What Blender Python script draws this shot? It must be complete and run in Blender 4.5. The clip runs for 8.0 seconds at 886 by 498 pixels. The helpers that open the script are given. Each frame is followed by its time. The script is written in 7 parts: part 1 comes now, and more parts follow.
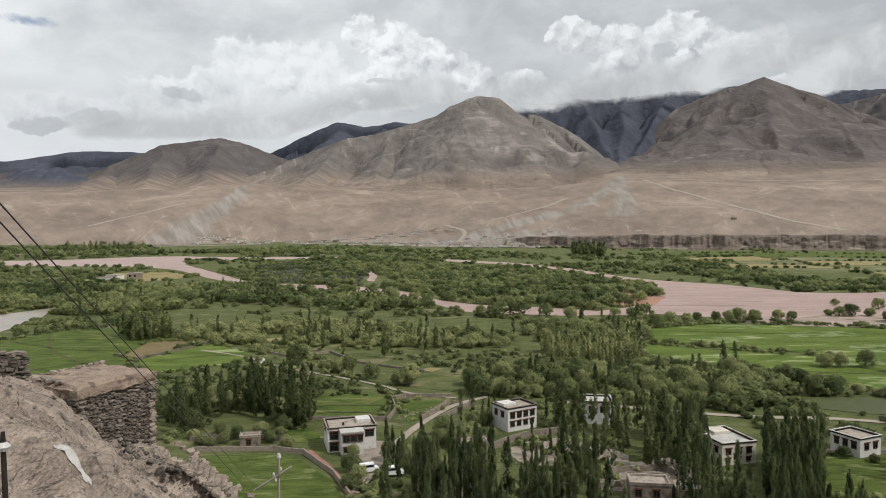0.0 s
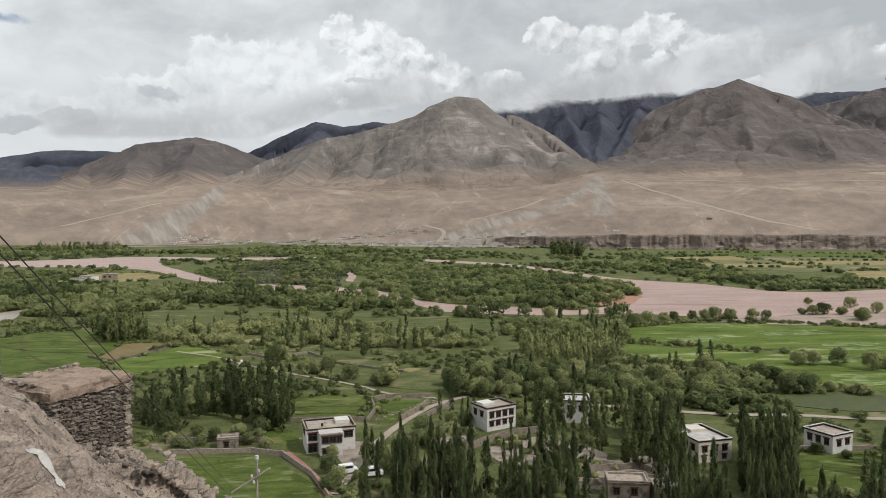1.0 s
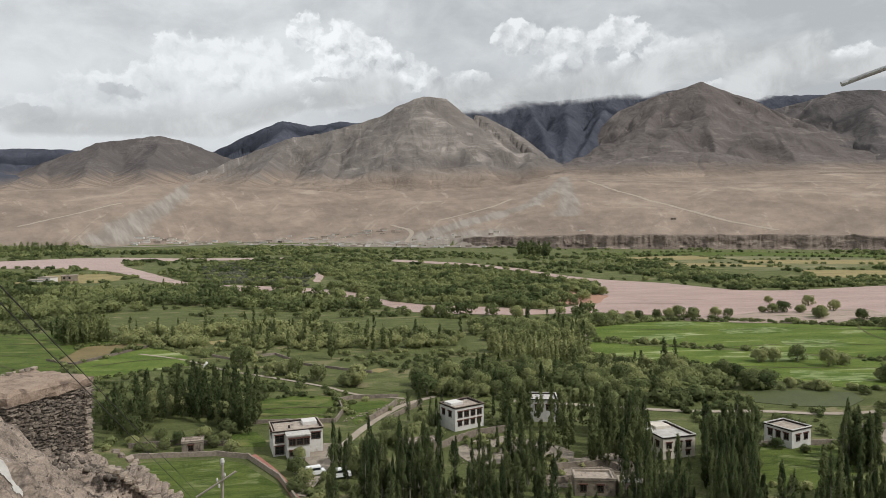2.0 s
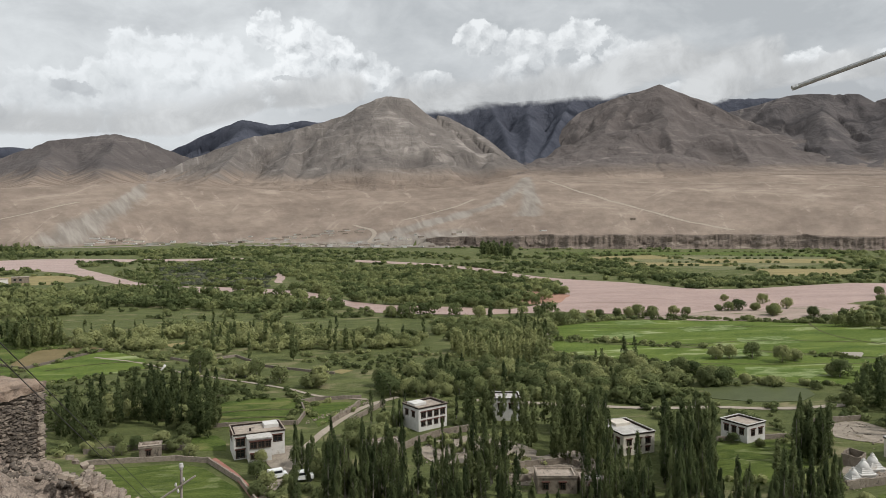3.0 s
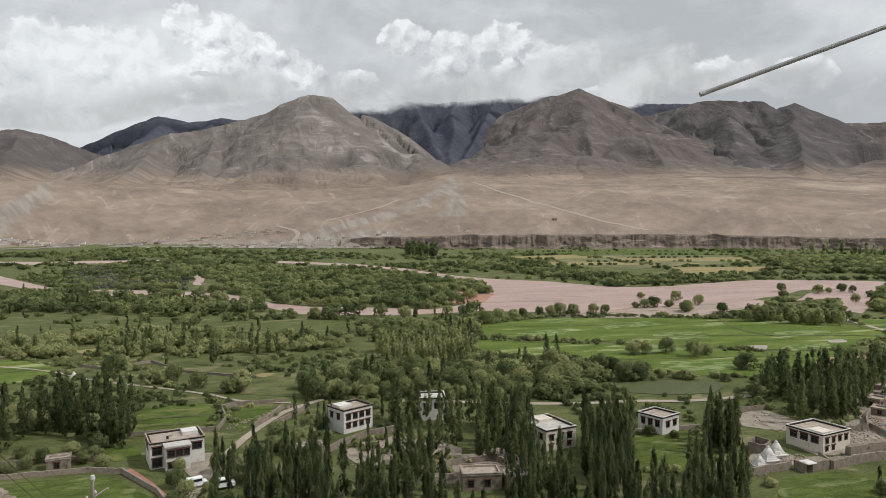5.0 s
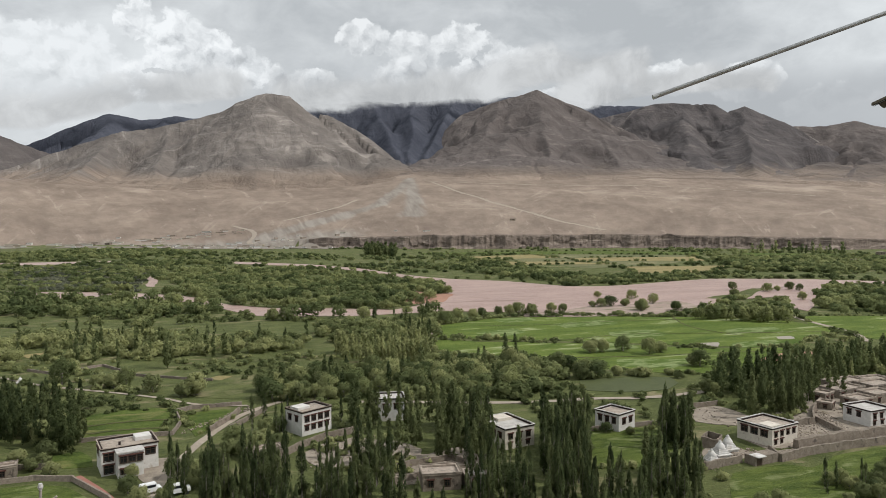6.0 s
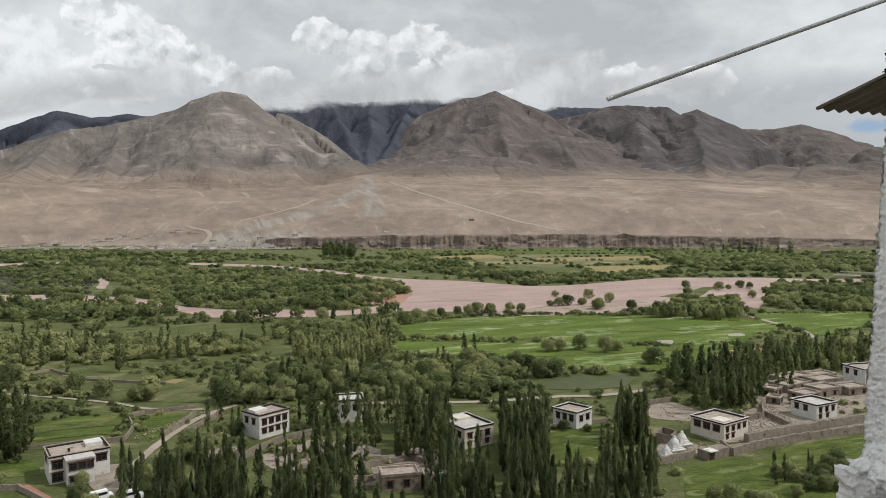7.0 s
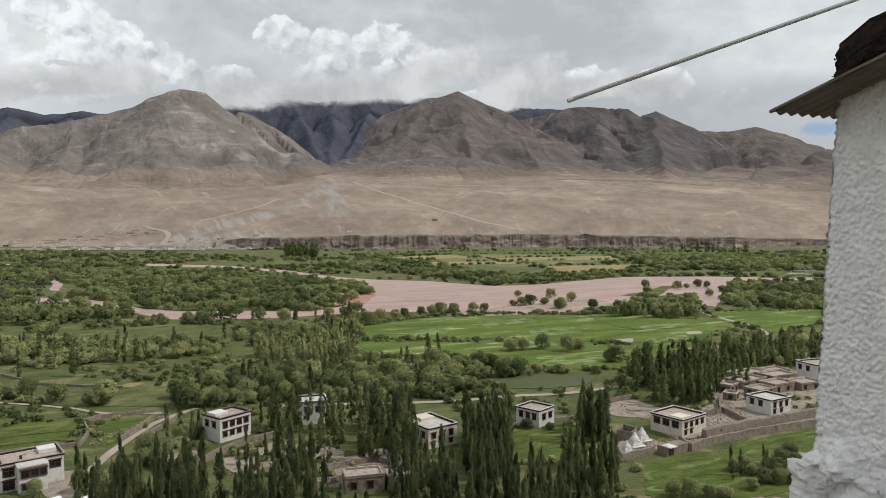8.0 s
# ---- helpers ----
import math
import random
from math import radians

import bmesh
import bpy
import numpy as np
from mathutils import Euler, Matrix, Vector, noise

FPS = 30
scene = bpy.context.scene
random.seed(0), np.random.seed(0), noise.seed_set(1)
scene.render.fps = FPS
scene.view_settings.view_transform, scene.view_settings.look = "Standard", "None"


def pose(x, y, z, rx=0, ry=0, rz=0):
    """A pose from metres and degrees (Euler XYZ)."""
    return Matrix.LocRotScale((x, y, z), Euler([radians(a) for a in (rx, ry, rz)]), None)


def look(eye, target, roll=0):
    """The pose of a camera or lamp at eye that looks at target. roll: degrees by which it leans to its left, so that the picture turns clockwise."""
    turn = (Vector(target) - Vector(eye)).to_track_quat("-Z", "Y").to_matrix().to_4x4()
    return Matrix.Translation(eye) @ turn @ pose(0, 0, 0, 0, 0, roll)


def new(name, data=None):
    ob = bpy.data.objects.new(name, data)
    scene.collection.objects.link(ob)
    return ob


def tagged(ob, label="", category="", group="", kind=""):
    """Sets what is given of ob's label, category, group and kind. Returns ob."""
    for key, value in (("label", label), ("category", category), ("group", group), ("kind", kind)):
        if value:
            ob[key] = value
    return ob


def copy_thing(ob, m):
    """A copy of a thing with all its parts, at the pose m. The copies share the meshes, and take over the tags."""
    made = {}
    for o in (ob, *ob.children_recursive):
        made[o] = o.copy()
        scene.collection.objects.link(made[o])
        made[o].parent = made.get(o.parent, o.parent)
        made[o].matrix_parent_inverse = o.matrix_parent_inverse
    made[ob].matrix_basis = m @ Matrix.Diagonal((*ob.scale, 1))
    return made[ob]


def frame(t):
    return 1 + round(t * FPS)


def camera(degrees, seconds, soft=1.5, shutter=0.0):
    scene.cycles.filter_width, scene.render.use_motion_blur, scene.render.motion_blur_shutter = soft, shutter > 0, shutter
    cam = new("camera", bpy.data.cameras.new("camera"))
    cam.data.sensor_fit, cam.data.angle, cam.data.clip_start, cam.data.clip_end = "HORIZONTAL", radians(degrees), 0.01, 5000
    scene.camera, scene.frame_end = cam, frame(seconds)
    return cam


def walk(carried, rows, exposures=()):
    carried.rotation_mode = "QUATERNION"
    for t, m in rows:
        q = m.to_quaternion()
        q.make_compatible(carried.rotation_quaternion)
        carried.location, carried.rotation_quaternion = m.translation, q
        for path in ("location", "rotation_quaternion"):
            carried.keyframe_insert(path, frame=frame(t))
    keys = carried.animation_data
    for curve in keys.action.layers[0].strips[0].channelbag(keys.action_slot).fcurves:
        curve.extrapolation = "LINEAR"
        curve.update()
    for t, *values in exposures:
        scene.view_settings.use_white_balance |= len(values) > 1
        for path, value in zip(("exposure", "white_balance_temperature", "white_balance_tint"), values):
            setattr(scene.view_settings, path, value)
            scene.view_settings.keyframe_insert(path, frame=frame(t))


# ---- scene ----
# A hilltop lookout over a broad green river valley between dry mountains.
# The camera stands at the origin, 48 m over the valley floor, and turns to the right.
EYE_Z = 48.0
cam = camera(64.85, 8.0, soft=0.6)


def view(heading):
    """The tripod head turns about its axis; the lens sits 6 cm ahead of it."""
    a = radians(heading)
    return pose(0.06 * math.sin(a), 0.06 * math.cos(a), EYE_Z, 87.8, 0.235, -heading)


HEADINGS = [(0.0, 0.0), (0.25, 0.2), (0.5, 0.61), (1.0, 1.71), (2.5, 5.85), (3.0, 7.39), (3.5, 8.80), (4.0, 10.37), (4.5, 11.91),
            (6.0, 16.90), (6.5, 18.50), (7.0, 20.26), (7.5, 21.90), (8.0, 23.27)]
walk(cam, [(t, view(h)) for t, h in HEADINGS], exposures=[(0.0, -0.16)])

# ---- world and sun ----
SUN_HEADING, SUN_HEIGHT = 116.0, 50.0


def nodes_of(tree):
    tree.nodes.clear()

    def make(kind, inputs=None, **props):
        n = tree.nodes.new(kind)
        if "operation" in props:
            n.operation = props["operation"]
        if "data_type" in props:
            n.data_type = props["data_type"]
        if "interpolation_type" in props:
            n.interpolation_type = props["interpolation_type"]
        if "use_clamp" in props:
            n.use_clamp = props["use_clamp"]
        for k, v in (inputs or {}).items():
            if isinstance(v, bpy.types.NodeSocket):
                tree.links.new(v, n.inputs[k])
            else:
                n.inputs[k].default_value = v
        return n
    return make


def build_world():
    w = bpy.data.worlds.new("sky")
    scene.world = w
    w.use_nodes = True
    t = w.node_tree
    mk = nodes_of(t)

    def math_(op, a, b=0.0, c=0.0):
        return mk("ShaderNodeMath", {0: a, 1: b, 2: c}, operation=op).outputs[0]

    co = mk("ShaderNodeTexCoord").outputs["Generated"]
    sep = mk("ShaderNodeSeparateXYZ", {0: co})
    az = math_("ARCTAN2", sep.outputs[0], sep.outputs[1])
    el = math_("ARCSINE", sep.outputs[2])
    p = mk("ShaderNodeCombineXYZ", {0: az, 1: math_("MULTIPLY", el, 1.7), 2: 0.0}).outputs[0]

    def noise_(scale, detail, rough, shift, dist=0.0):
        v = mk("ShaderNodeVectorMath", {0: p, 1: shift}, operation="ADD").outputs[0]
        return mk("ShaderNodeTexNoise", {"Vector": v, "Scale": scale, "Detail": detail, "Roughness": rough, "Distortion": dist}).outputs[0]

    def blob(a, e, ra, re):
        da = math_("DIVIDE", math_("SUBTRACT", az, radians(a)), radians(ra))
        de = math_("DIVIDE", math_("SUBTRACT", el, radians(e)), radians(re))
        q = math_("ADD", math_("MULTIPLY", da, da), math_("MULTIPLY", de, de))
        return math_("EXPONENT", math_("MULTIPLY", q, -1.0))

    def ramp(x, stops):
        n = mk("ShaderNodeValToRGB", {0: x})
        r = n.color_ramp
        while len(r.elements) < len(stops):
            r.elements.new(0.5)
        for e_, (pos, c) in zip(r.elements, stops):
            e_.position, e_.color = pos, (*c, 1)
        return n.outputs[0]

    def vec(op, a, b):
        return mk("ShaderNodeVectorMath", {0: a, 1: b}, operation=op).outputs[0]

    def smooth(x, lo, hi, a=0.0, b=1.0):
        return mk("ShaderNodeMapRange", {0: x, 1: lo, 2: hi, 3: a, 4: b}, interpolation_type="SMOOTHSTEP").outputs[0]

    def blend(f, a, b):
        return mk("ShaderNodeMix", {0: f, 6: a, 7: b}, data_type="RGBA").outputs[2]

    # directions in degrees, stirred a little so that no outline stays smooth
    deg = mk("ShaderNodeCombineXYZ", {0: math_("MULTIPLY", az, 57.2958), 1: math_("MULTIPLY", el, 57.2958), 2: 0.0}).outputs[0]
    stir = mk("ShaderNodeTexNoise", {"Vector": deg, "Scale": 0.55, "Detail": 6.0, "Roughness": 0.62}).outputs["Color"]
    stir = vec("MULTIPLY", vec("SUBTRACT", stir, (0.5, 0.5, 0.5)), (2.4, 1.8, 0.0))
    bent = vec("ADD", deg, stir)

    def billow(shift, scale=0.30):
        """Rounded heads in four sizes, 0 to 1."""
        n = mk("ShaderNodeTexVoronoi", {"Vector": vec("ADD", bent, shift)})
        n.feature = "SMOOTH_F1"
        for key, val in (("Scale", scale), ("Detail", 4.0), ("Roughness", 0.52), ("Lacunarity", 2.2), ("Smoothness", 0.5)):
            n.inputs[key].default_value = val
        return math_("SUBTRACT", 1.0, n.outputs["Distance"])

    def heap(heads):
        """Depth inside a heap of overlapping rounded heads: (bearing, height, half width, half height)."""
        least = None
        for a, e_, ra, re in heads:
            d = vec("MULTIPLY", vec("SUBTRACT", bent, (a, e_, 0.0)), (1.0 / ra, 1.0 / re, 0.0))
            q = mk("ShaderNodeVectorMath", {0: d, 1: d}, operation="DOT_PRODUCT").outputs["Value"]
            least = q if least is None else mk("ShaderNodeMath", {0: least, 1: q, 2: 0.12}, operation="SMOOTH_MIN").outputs[0]
        return math_("SUBTRACT", 1.0, math_("POWER", math_("MAXIMUM", least, 0.0001), 0.5))

    bil, bil_up = billow((40.0, 3.0, 0.0)), billow((39.6, 3.55, 0.0))
    relief = math_("SUBTRACT", bil, bil_up)
    wisp = noise_(13.0, 10.0, 0.6, (3.1, 0.4, 0.0), 0.35)
    broad = noise_(4.2, 7.0, 0.55, (0.7, 9.2, 1.0), 0.5)

    def cumulus(heads, behind, top, tone, contrast):
        """One heaped cloud in front of what lies behind it: bright crisp heads, fading into grey at its foot."""
        inner = heap(heads)
        edge = math_("ADD", inner, math_("MULTIPLY", math_("SUBTRACT", bil, 0.55), 0.55))
        cover = smooth(edge, -0.02, 0.16)
        rise = math_("MULTIPLY", math_("SUBTRACT", math_("MULTIPLY", el, 57.2958), top), 0.045)
        lit = math_("ADD", math_("ADD", 0.62, rise), math_("MULTIPLY", relief, contrast))
        lit = math_("ADD", lit, math_("MULTIPLY", math_("SUBTRACT", broad, 0.5), 0.5))
        lit = math_("ADD", lit, smooth(edge, 0.30, 0.0, 0.0, 0.16))
        return blend(cover, behind, ramp(lit, tone))

    # the high sheet: pale to the left, heavier grey to the right and towards the crest line
    veil = math_("ADD", math_("MULTIPLY", broad, 0.75), math_("MULTIPLY", wisp, 0.35))
    veil = math_("SUBTRACT", veil, math_("MULTIPLY", smooth(az, radians(-20), radians(24)), 0.24))
    veil = math_("ADD", veil, math_("MULTIPLY", smooth(az, radians(32), radians(48)), 0.16))
    cloud = ramp(veil, [(0.24, (0.50, 0.515, 0.53)), (0.38, (0.63, 0.64, 0.65)), (0.54, (0.79, 0.80, 0.805)), (0.68, (0.89, 0.895, 0.90))])
    soft_tone = [(0.20, (0.60, 0.61, 0.625)), (0.50, (0.76, 0.77, 0.775)), (0.80, (0.90, 0.905, 0.91))]
    white_tone = [(0.20, (0.53, 0.54, 0.55)), (0.42, (0.68, 0.69, 0.70)), (0.66, (0.83, 0.835, 0.84)), (0.90, (0.97, 0.97, 0.97))]
    grey_tone = [(0.20, (0.48, 0.49, 0.505)), (0.45, (0.61, 0.62, 0.63)), (0.70, (0.74, 0.745, 0.75)), (0.95, (0.90, 0.90, 0.90))]
    cloud = cumulus([(-12, 12.2, 9, 3.4), (-18, 9.6, 9, 3.0), (-28, 8.0, 9, 2.4), (-38, 9.5, 9, 3.0)], cloud, 11.0, soft_tone, 0.7)
    cloud = cumulus([(-6.6, 14.6, 2.0, 2.6), (-4.2, 13.4, 3.0, 2.7), (-1.6, 13.2, 2.8, 2.5), (1.0, 11.6, 3.0, 2.2), (-4.0, 10.8, 6.0, 3.0)], cloud, 12.5, white_tone, 1.15)
    cloud = cumulus([(10.8, 14.5, 2.6, 2.0), (14.6, 13.6, 3.4, 2.4), (18.8, 14.7, 2.8, 2.1), (22.4, 13.2, 3.2, 2.1), (14.0, 11.0, 8.0, 3.0), (6.0, 10.8, 5.0, 2.0)], cloud, 13.0, grey_tone, 0.95)
    cloud = cumulus([(30.0, 10.6, 3.4, 1.3), (35.0, 11.2, 3.8, 1.9), (40.0, 10.4, 4.5, 2.0), (45.5, 8.6, 4.5, 1.8), (27.0, 9.8, 4.0, 1.2)], cloud, 9.5, grey_tone, 0.9)
    cloud = cumulus([(-26.5, 7.6, 2.6, 1.0), (-30.0, 7.0, 3.4, 0.9), (-20.2, 9.8, 2.4, 0.8), (-5.0, 11.2, 1.8, 0.35)], cloud, 11.5, [(0.2, (0.50, 0.51, 0.525)), (0.8, (0.68, 0.69, 0.70))], 0.5)
    low = smooth(math_("ADD", math_("MULTIPLY", el, 57.2958), math_("MULTIPLY", wisp, -3.0)), 9.5, 7.8)
    low = math_("MULTIPLY", low, smooth(az, radians(-12), radians(2), 0.25, 0.8))
    cloud = blend(low, cloud, (0.49, 0.50, 0.515, 1))
    rift = math_("MAXIMUM", blob(-30.0, 14.0, 3.4, 0.8), blob(51.5, 6.6, 2.6, 0.9))
    thin = math_("ADD", noise_(6.0, 8.0, 0.65, (1.9, 5.0, 4.0), 0.3), math_("MULTIPLY", rift, 0.42))
    gap = mk("ShaderNodeMapRange", {0: thin, 1: 0.70, 2: 0.86, 3: 0.0, 4: 0.8}, interpolation_type="SMOOTHSTEP").outputs[0]
    sky = mk("ShaderNodeTexSky")
    sky.sky_type, sky.sun_disc, sky.altitude = "NISHITA", False, 3200.0
    sky.sun_elevation, sky.sun_rotation = radians(SUN_HEIGHT), radians(SUN_HEADING)
    blue = mk("ShaderNodeBackground", {"Color": sky.outputs[0], "Strength": 0.1})
    tint = mk("ShaderNodeMix", {0: 1.0, 6: cloud, 7: (0.965, 1.0, 1.025, 1)}, data_type="RGBA")
    tint.blend_type = "MULTIPLY"
    grey = mk("ShaderNodeBackground", {"Color": tint.outputs[2], "Strength": 1.08})
    out = mk("ShaderNodeMixShader", {0: gap, 1: grey.outputs[0], 2: blue.outputs[0]})
    mk("ShaderNodeOutputWorld", {"Surface": out.outputs[0]})


build_world()
sun = new("sun", bpy.data.lights.new("sun", "SUN"))
sun.data.energy, sun.data.angle, sun.data.color = 3.3, radians(2.0), (1.0, 0.97, 0.93)
_a, _e = radians(SUN_HEADING), radians(SUN_HEIGHT)
sun.matrix_world = look((math.sin(_a) * math.cos(_e) * 100, math.cos(_a) * math.cos(_e) * 100, math.sin(_e) * 100), (0, 0, 0))


# ---- materials ----
def surface(name, dark, light, scale=1.0, rough=0.85, fine=0.35, bump=0.3, bump_size=0.05, metal=0.0, spots=None, stretch=(1, 1, 1),
            by_object=0.0, by_island=0.0, translucent=0.0, specular=0.3, cracks=None):
    """A weathered surface: two colours mixed at two scales in metres, relief, and blotches of a third colour."""
    m = bpy.data.materials.new(name)
    m.use_nodes = True
    mk = nodes_of(m.node_tree)
    pos = mk("ShaderNodeNewGeometry").outputs["Position"]
    pos = mk("ShaderNodeMapping", {"Vector": pos, "Scale": stretch}).outputs[0]
    big = mk("ShaderNodeTexNoise", {"Vector": pos, "Scale": 1.0 / scale, "Detail": 6.0, "Roughness": 0.6, "Distortion": 0.4}).outputs[0]
    small = mk("ShaderNodeTexNoise", {"Vector": pos, "Scale": 1.0 / (scale * fine * 0.3), "Detail": 6.0, "Roughness": 0.65}).outputs[0]

    def spread(x, lo, hi):
        return mk("ShaderNodeMapRange", {0: x, 1: lo, 2: hi, 3: 0.0, 4: 1.0}).outputs[0]
    f = mk("ShaderNodeMath", {0: mk("ShaderNodeMath", {0: spread(big, 0.36, 0.64), 1: 0.5}, operation="MULTIPLY").outputs[0],
                              1: mk("ShaderNodeMath", {0: spread(small, 0.36, 0.64), 1: 0.5}, operation="MULTIPLY").outputs[0]}, operation="ADD").outputs[0]
    if by_object:
        r = mk("ShaderNodeObjectInfo").outputs["Random"]
        f = mk("ShaderNodeMath", {0: f, 1: mk("ShaderNodeMath", {0: mk("ShaderNodeMath", {0: r, 1: 0.5}, operation="SUBTRACT").outputs[0], 1: by_object}, operation="MULTIPLY").outputs[0]}, operation="ADD", use_clamp=True).outputs[0]
    if by_island:
        r = mk("ShaderNodeNewGeometry").outputs["Random Per Island"]
        f = mk("ShaderNodeMath", {0: f, 1: mk("ShaderNodeMath", {0: mk("ShaderNodeMath", {0: r, 1: 0.5}, operation="SUBTRACT").outputs[0], 1: by_island}, operation="MULTIPLY").outputs[0]}, operation="ADD", use_clamp=True).outputs[0]
    col = mk("ShaderNodeMix", {0: f, 6: (*dark, 1), 7: (*light, 1)}, data_type="RGBA").outputs[2]
    if spots:
        sc, size, lo, hi = spots
        v = mk("ShaderNodeTexNoise", {"Vector": pos, "Scale": 1.0 / size, "Detail": 5.0, "Roughness": 0.6, "Distortion": 0.8}).outputs[0]
        col = mk("ShaderNodeMix", {0: spread(v, lo, hi), 6: col, 7: (*sc, 1)}, data_type="RGBA").outputs[2]
    if cracks:
        cc, size, width = cracks
        v = mk("ShaderNodeTexNoise", {"Vector": pos, "Scale": 1.0 / size, "Detail": 7.0, "Roughness": 0.62, "Distortion": 0.6}).outputs[0]
        line = mk("ShaderNodeMath", {0: mk("ShaderNodeMath", {0: v, 1: 0.5}, operation="SUBTRACT").outputs[0]}, operation="ABSOLUTE").outputs[0]
        col = mk("ShaderNodeMix", {0: mk("ShaderNodeMapRange", {0: line, 1: 0.0, 2: width, 3: 0.85, 4: 0.0}).outputs[0], 6: col, 7: (*cc, 1)}, data_type="RGBA").outputs[2]
    b = mk("ShaderNodeBsdfPrincipled", {"Base Color": col, "Roughness": rough, "Metallic": metal, "Specular IOR Level": specular})
    if bump:
        h = mk("ShaderNodeTexNoise", {"Vector": pos, "Scale": 1.0 / bump_size, "Detail": 5.0, "Roughness": 0.65}).outputs[0]
        m.node_tree.links.new(mk("ShaderNodeBump", {"Height": h, "Strength": bump, "Distance": bump_size}).outputs[0], b.inputs["Normal"])
    out = b.outputs[0]
    if translucent:
        tr = mk("ShaderNodeBsdfTranslucent", {"Color": col})
        out = mk("ShaderNodeMixShader", {0: translucent, 1: out, 2: tr.outputs[0]}).outputs[0]
    mk("ShaderNodeOutputMaterial", {"Surface": out})
    return m


def shader(name):
    m = bpy.data.materials.new(name)
    m.use_nodes = True
    mk = nodes_of(m.node_tree)

    def math_(op, a, b=0.0):
        return mk("ShaderNodeMath", {0: a, 1: b}, operation=op).outputs[0]

    def spread(x, lo, hi, top=1.0):
        return mk("ShaderNodeMapRange", {0: x, 1: lo, 2: hi, 3: 0.0, 4: top}, interpolation_type="SMOOTHSTEP").outputs[0]

    def mix(f, a, b):
        return mk("ShaderNodeMix", {0: f, 6: a, 7: b}, data_type="RGBA").outputs[2]

    def fac(key):
        n = mk("ShaderNodeAttribute")
        n.attribute_name = key
        return n.outputs["Fac"]

    def noise_(v, scale, detail=6.0, rough=0.62, dist=0.0):
        return mk("ShaderNodeTexNoise", {"Vector": v, "Scale": scale, "Detail": detail, "Roughness": rough, "Distortion": dist}).outputs[0]
    return m, mk, math_, spread, mix, fac, noise_


FAN_DARK, FAN_LIGHT, FAN_PALE = (0.160, 0.124, 0.099, 1), (0.290, 0.230, 0.183, 1), (0.39, 0.325, 0.265, 1)


def scree(name, dark, light, streak, outcrop):
    """Bare mountain side: gravel in two tones, pale debris running straight down in runnels, broken ledges of dark bedrock, gravel cones at the foot."""
    m, mk, math_, spread, mix, fac, noise_ = shader(name)
    pos = mk("ShaderNodeNewGeometry").outputs["Position"]
    run, off, rise = fac("run"), fac("off"), fac("rise")
    slope = mk("ShaderNodeCombineXYZ", {0: math_("DIVIDE", run, 34.0), 1: math_("DIVIDE", off, 300.0), 2: 0.0}).outputs[0]
    fine = noise_(slope, 1.0, 6.0, 0.66, 0.5)
    wide = noise_(mk("ShaderNodeCombineXYZ", {0: math_("DIVIDE", run, 150.0), 1: math_("DIVIDE", off, 600.0), 2: 3.0}).outputs[0], 1.0, 5.0, 0.6, 0.6)
    big, grit = noise_(pos, 1 / 170, 8.0, 0.66), noise_(pos, 1 / 11, 5.0, 0.72)
    f = math_("ADD", math_("MULTIPLY", spread(big, 0.34, 0.66), 0.45), math_("MULTIPLY", spread(wide, 0.34, 0.66), 0.35))
    f = math_("ADD", f, math_("MULTIPLY", spread(fine, 0.30, 0.70), 0.20))
    col = mix(f, (*dark, 1), (*light, 1))
    col = mix(math_("MULTIPLY", spread(fine, 0.54, 0.66), spread(wide, 0.48, 0.62, 0.8)), col, (*streak, 1))
    ledge = mk("ShaderNodeMapping", {"Vector": pos, "Scale": (0.006, 0.006, 0.055), "Rotation": (0.08, 0.13, 0.0)}).outputs[0]
    band = noise_(ledge, 1.0, 8.0, 0.70, 0.25)
    crop_out = math_("MULTIPLY", spread(band, 0.56, 0.66), spread(big, 0.50, 0.62, 0.6))
    col = mix(crop_out, col, (*outcrop, 1))
    col = mix(math_("MULTIPLY", spread(band, 0.46, 0.40), spread(big, 0.50, 0.60, 0.45)), col, (*streak, 1))
    col = mix(spread(grit, 0.56, 0.74, 0.30), col, (*outcrop, 1))
    low = math_("ADD", rise, math_("MULTIPLY", math_("SUBTRACT", wide, 0.5), 190.0))
    col = mix(spread(low, 95.0, 8.0, 0.96), col, mix(spread(fine, 0.34, 0.66), FAN_DARK, FAN_LIGHT))
    b = mk("ShaderNodeBsdfPrincipled", {"Base Color": col, "Roughness": 0.92, "Specular IOR Level": 0.1})
    rib = noise_(mk("ShaderNodeMapping", {"Vector": pos, "Scale": (0.014, 0.009, 0.004)}).outputs[0], 1.0, 5.0, 0.55, 0.5)
    h = math_("ADD", math_("MULTIPLY", rib, 1.5), math_("ADD", math_("MULTIPLY", band, 0.22), math_("MULTIPLY", grit, 0.20)))
    h = math_("ADD", h, math_("MULTIPLY", big, 0.6))
    m.node_tree.links.new(mk("ShaderNodeBump", {"Height": h, "Strength": 0.6, "Distance": 34.0}).outputs[0], b.inputs["Normal"])
    mk("ShaderNodeOutputMaterial", {"Surface": b.outputs[0]})
    return m


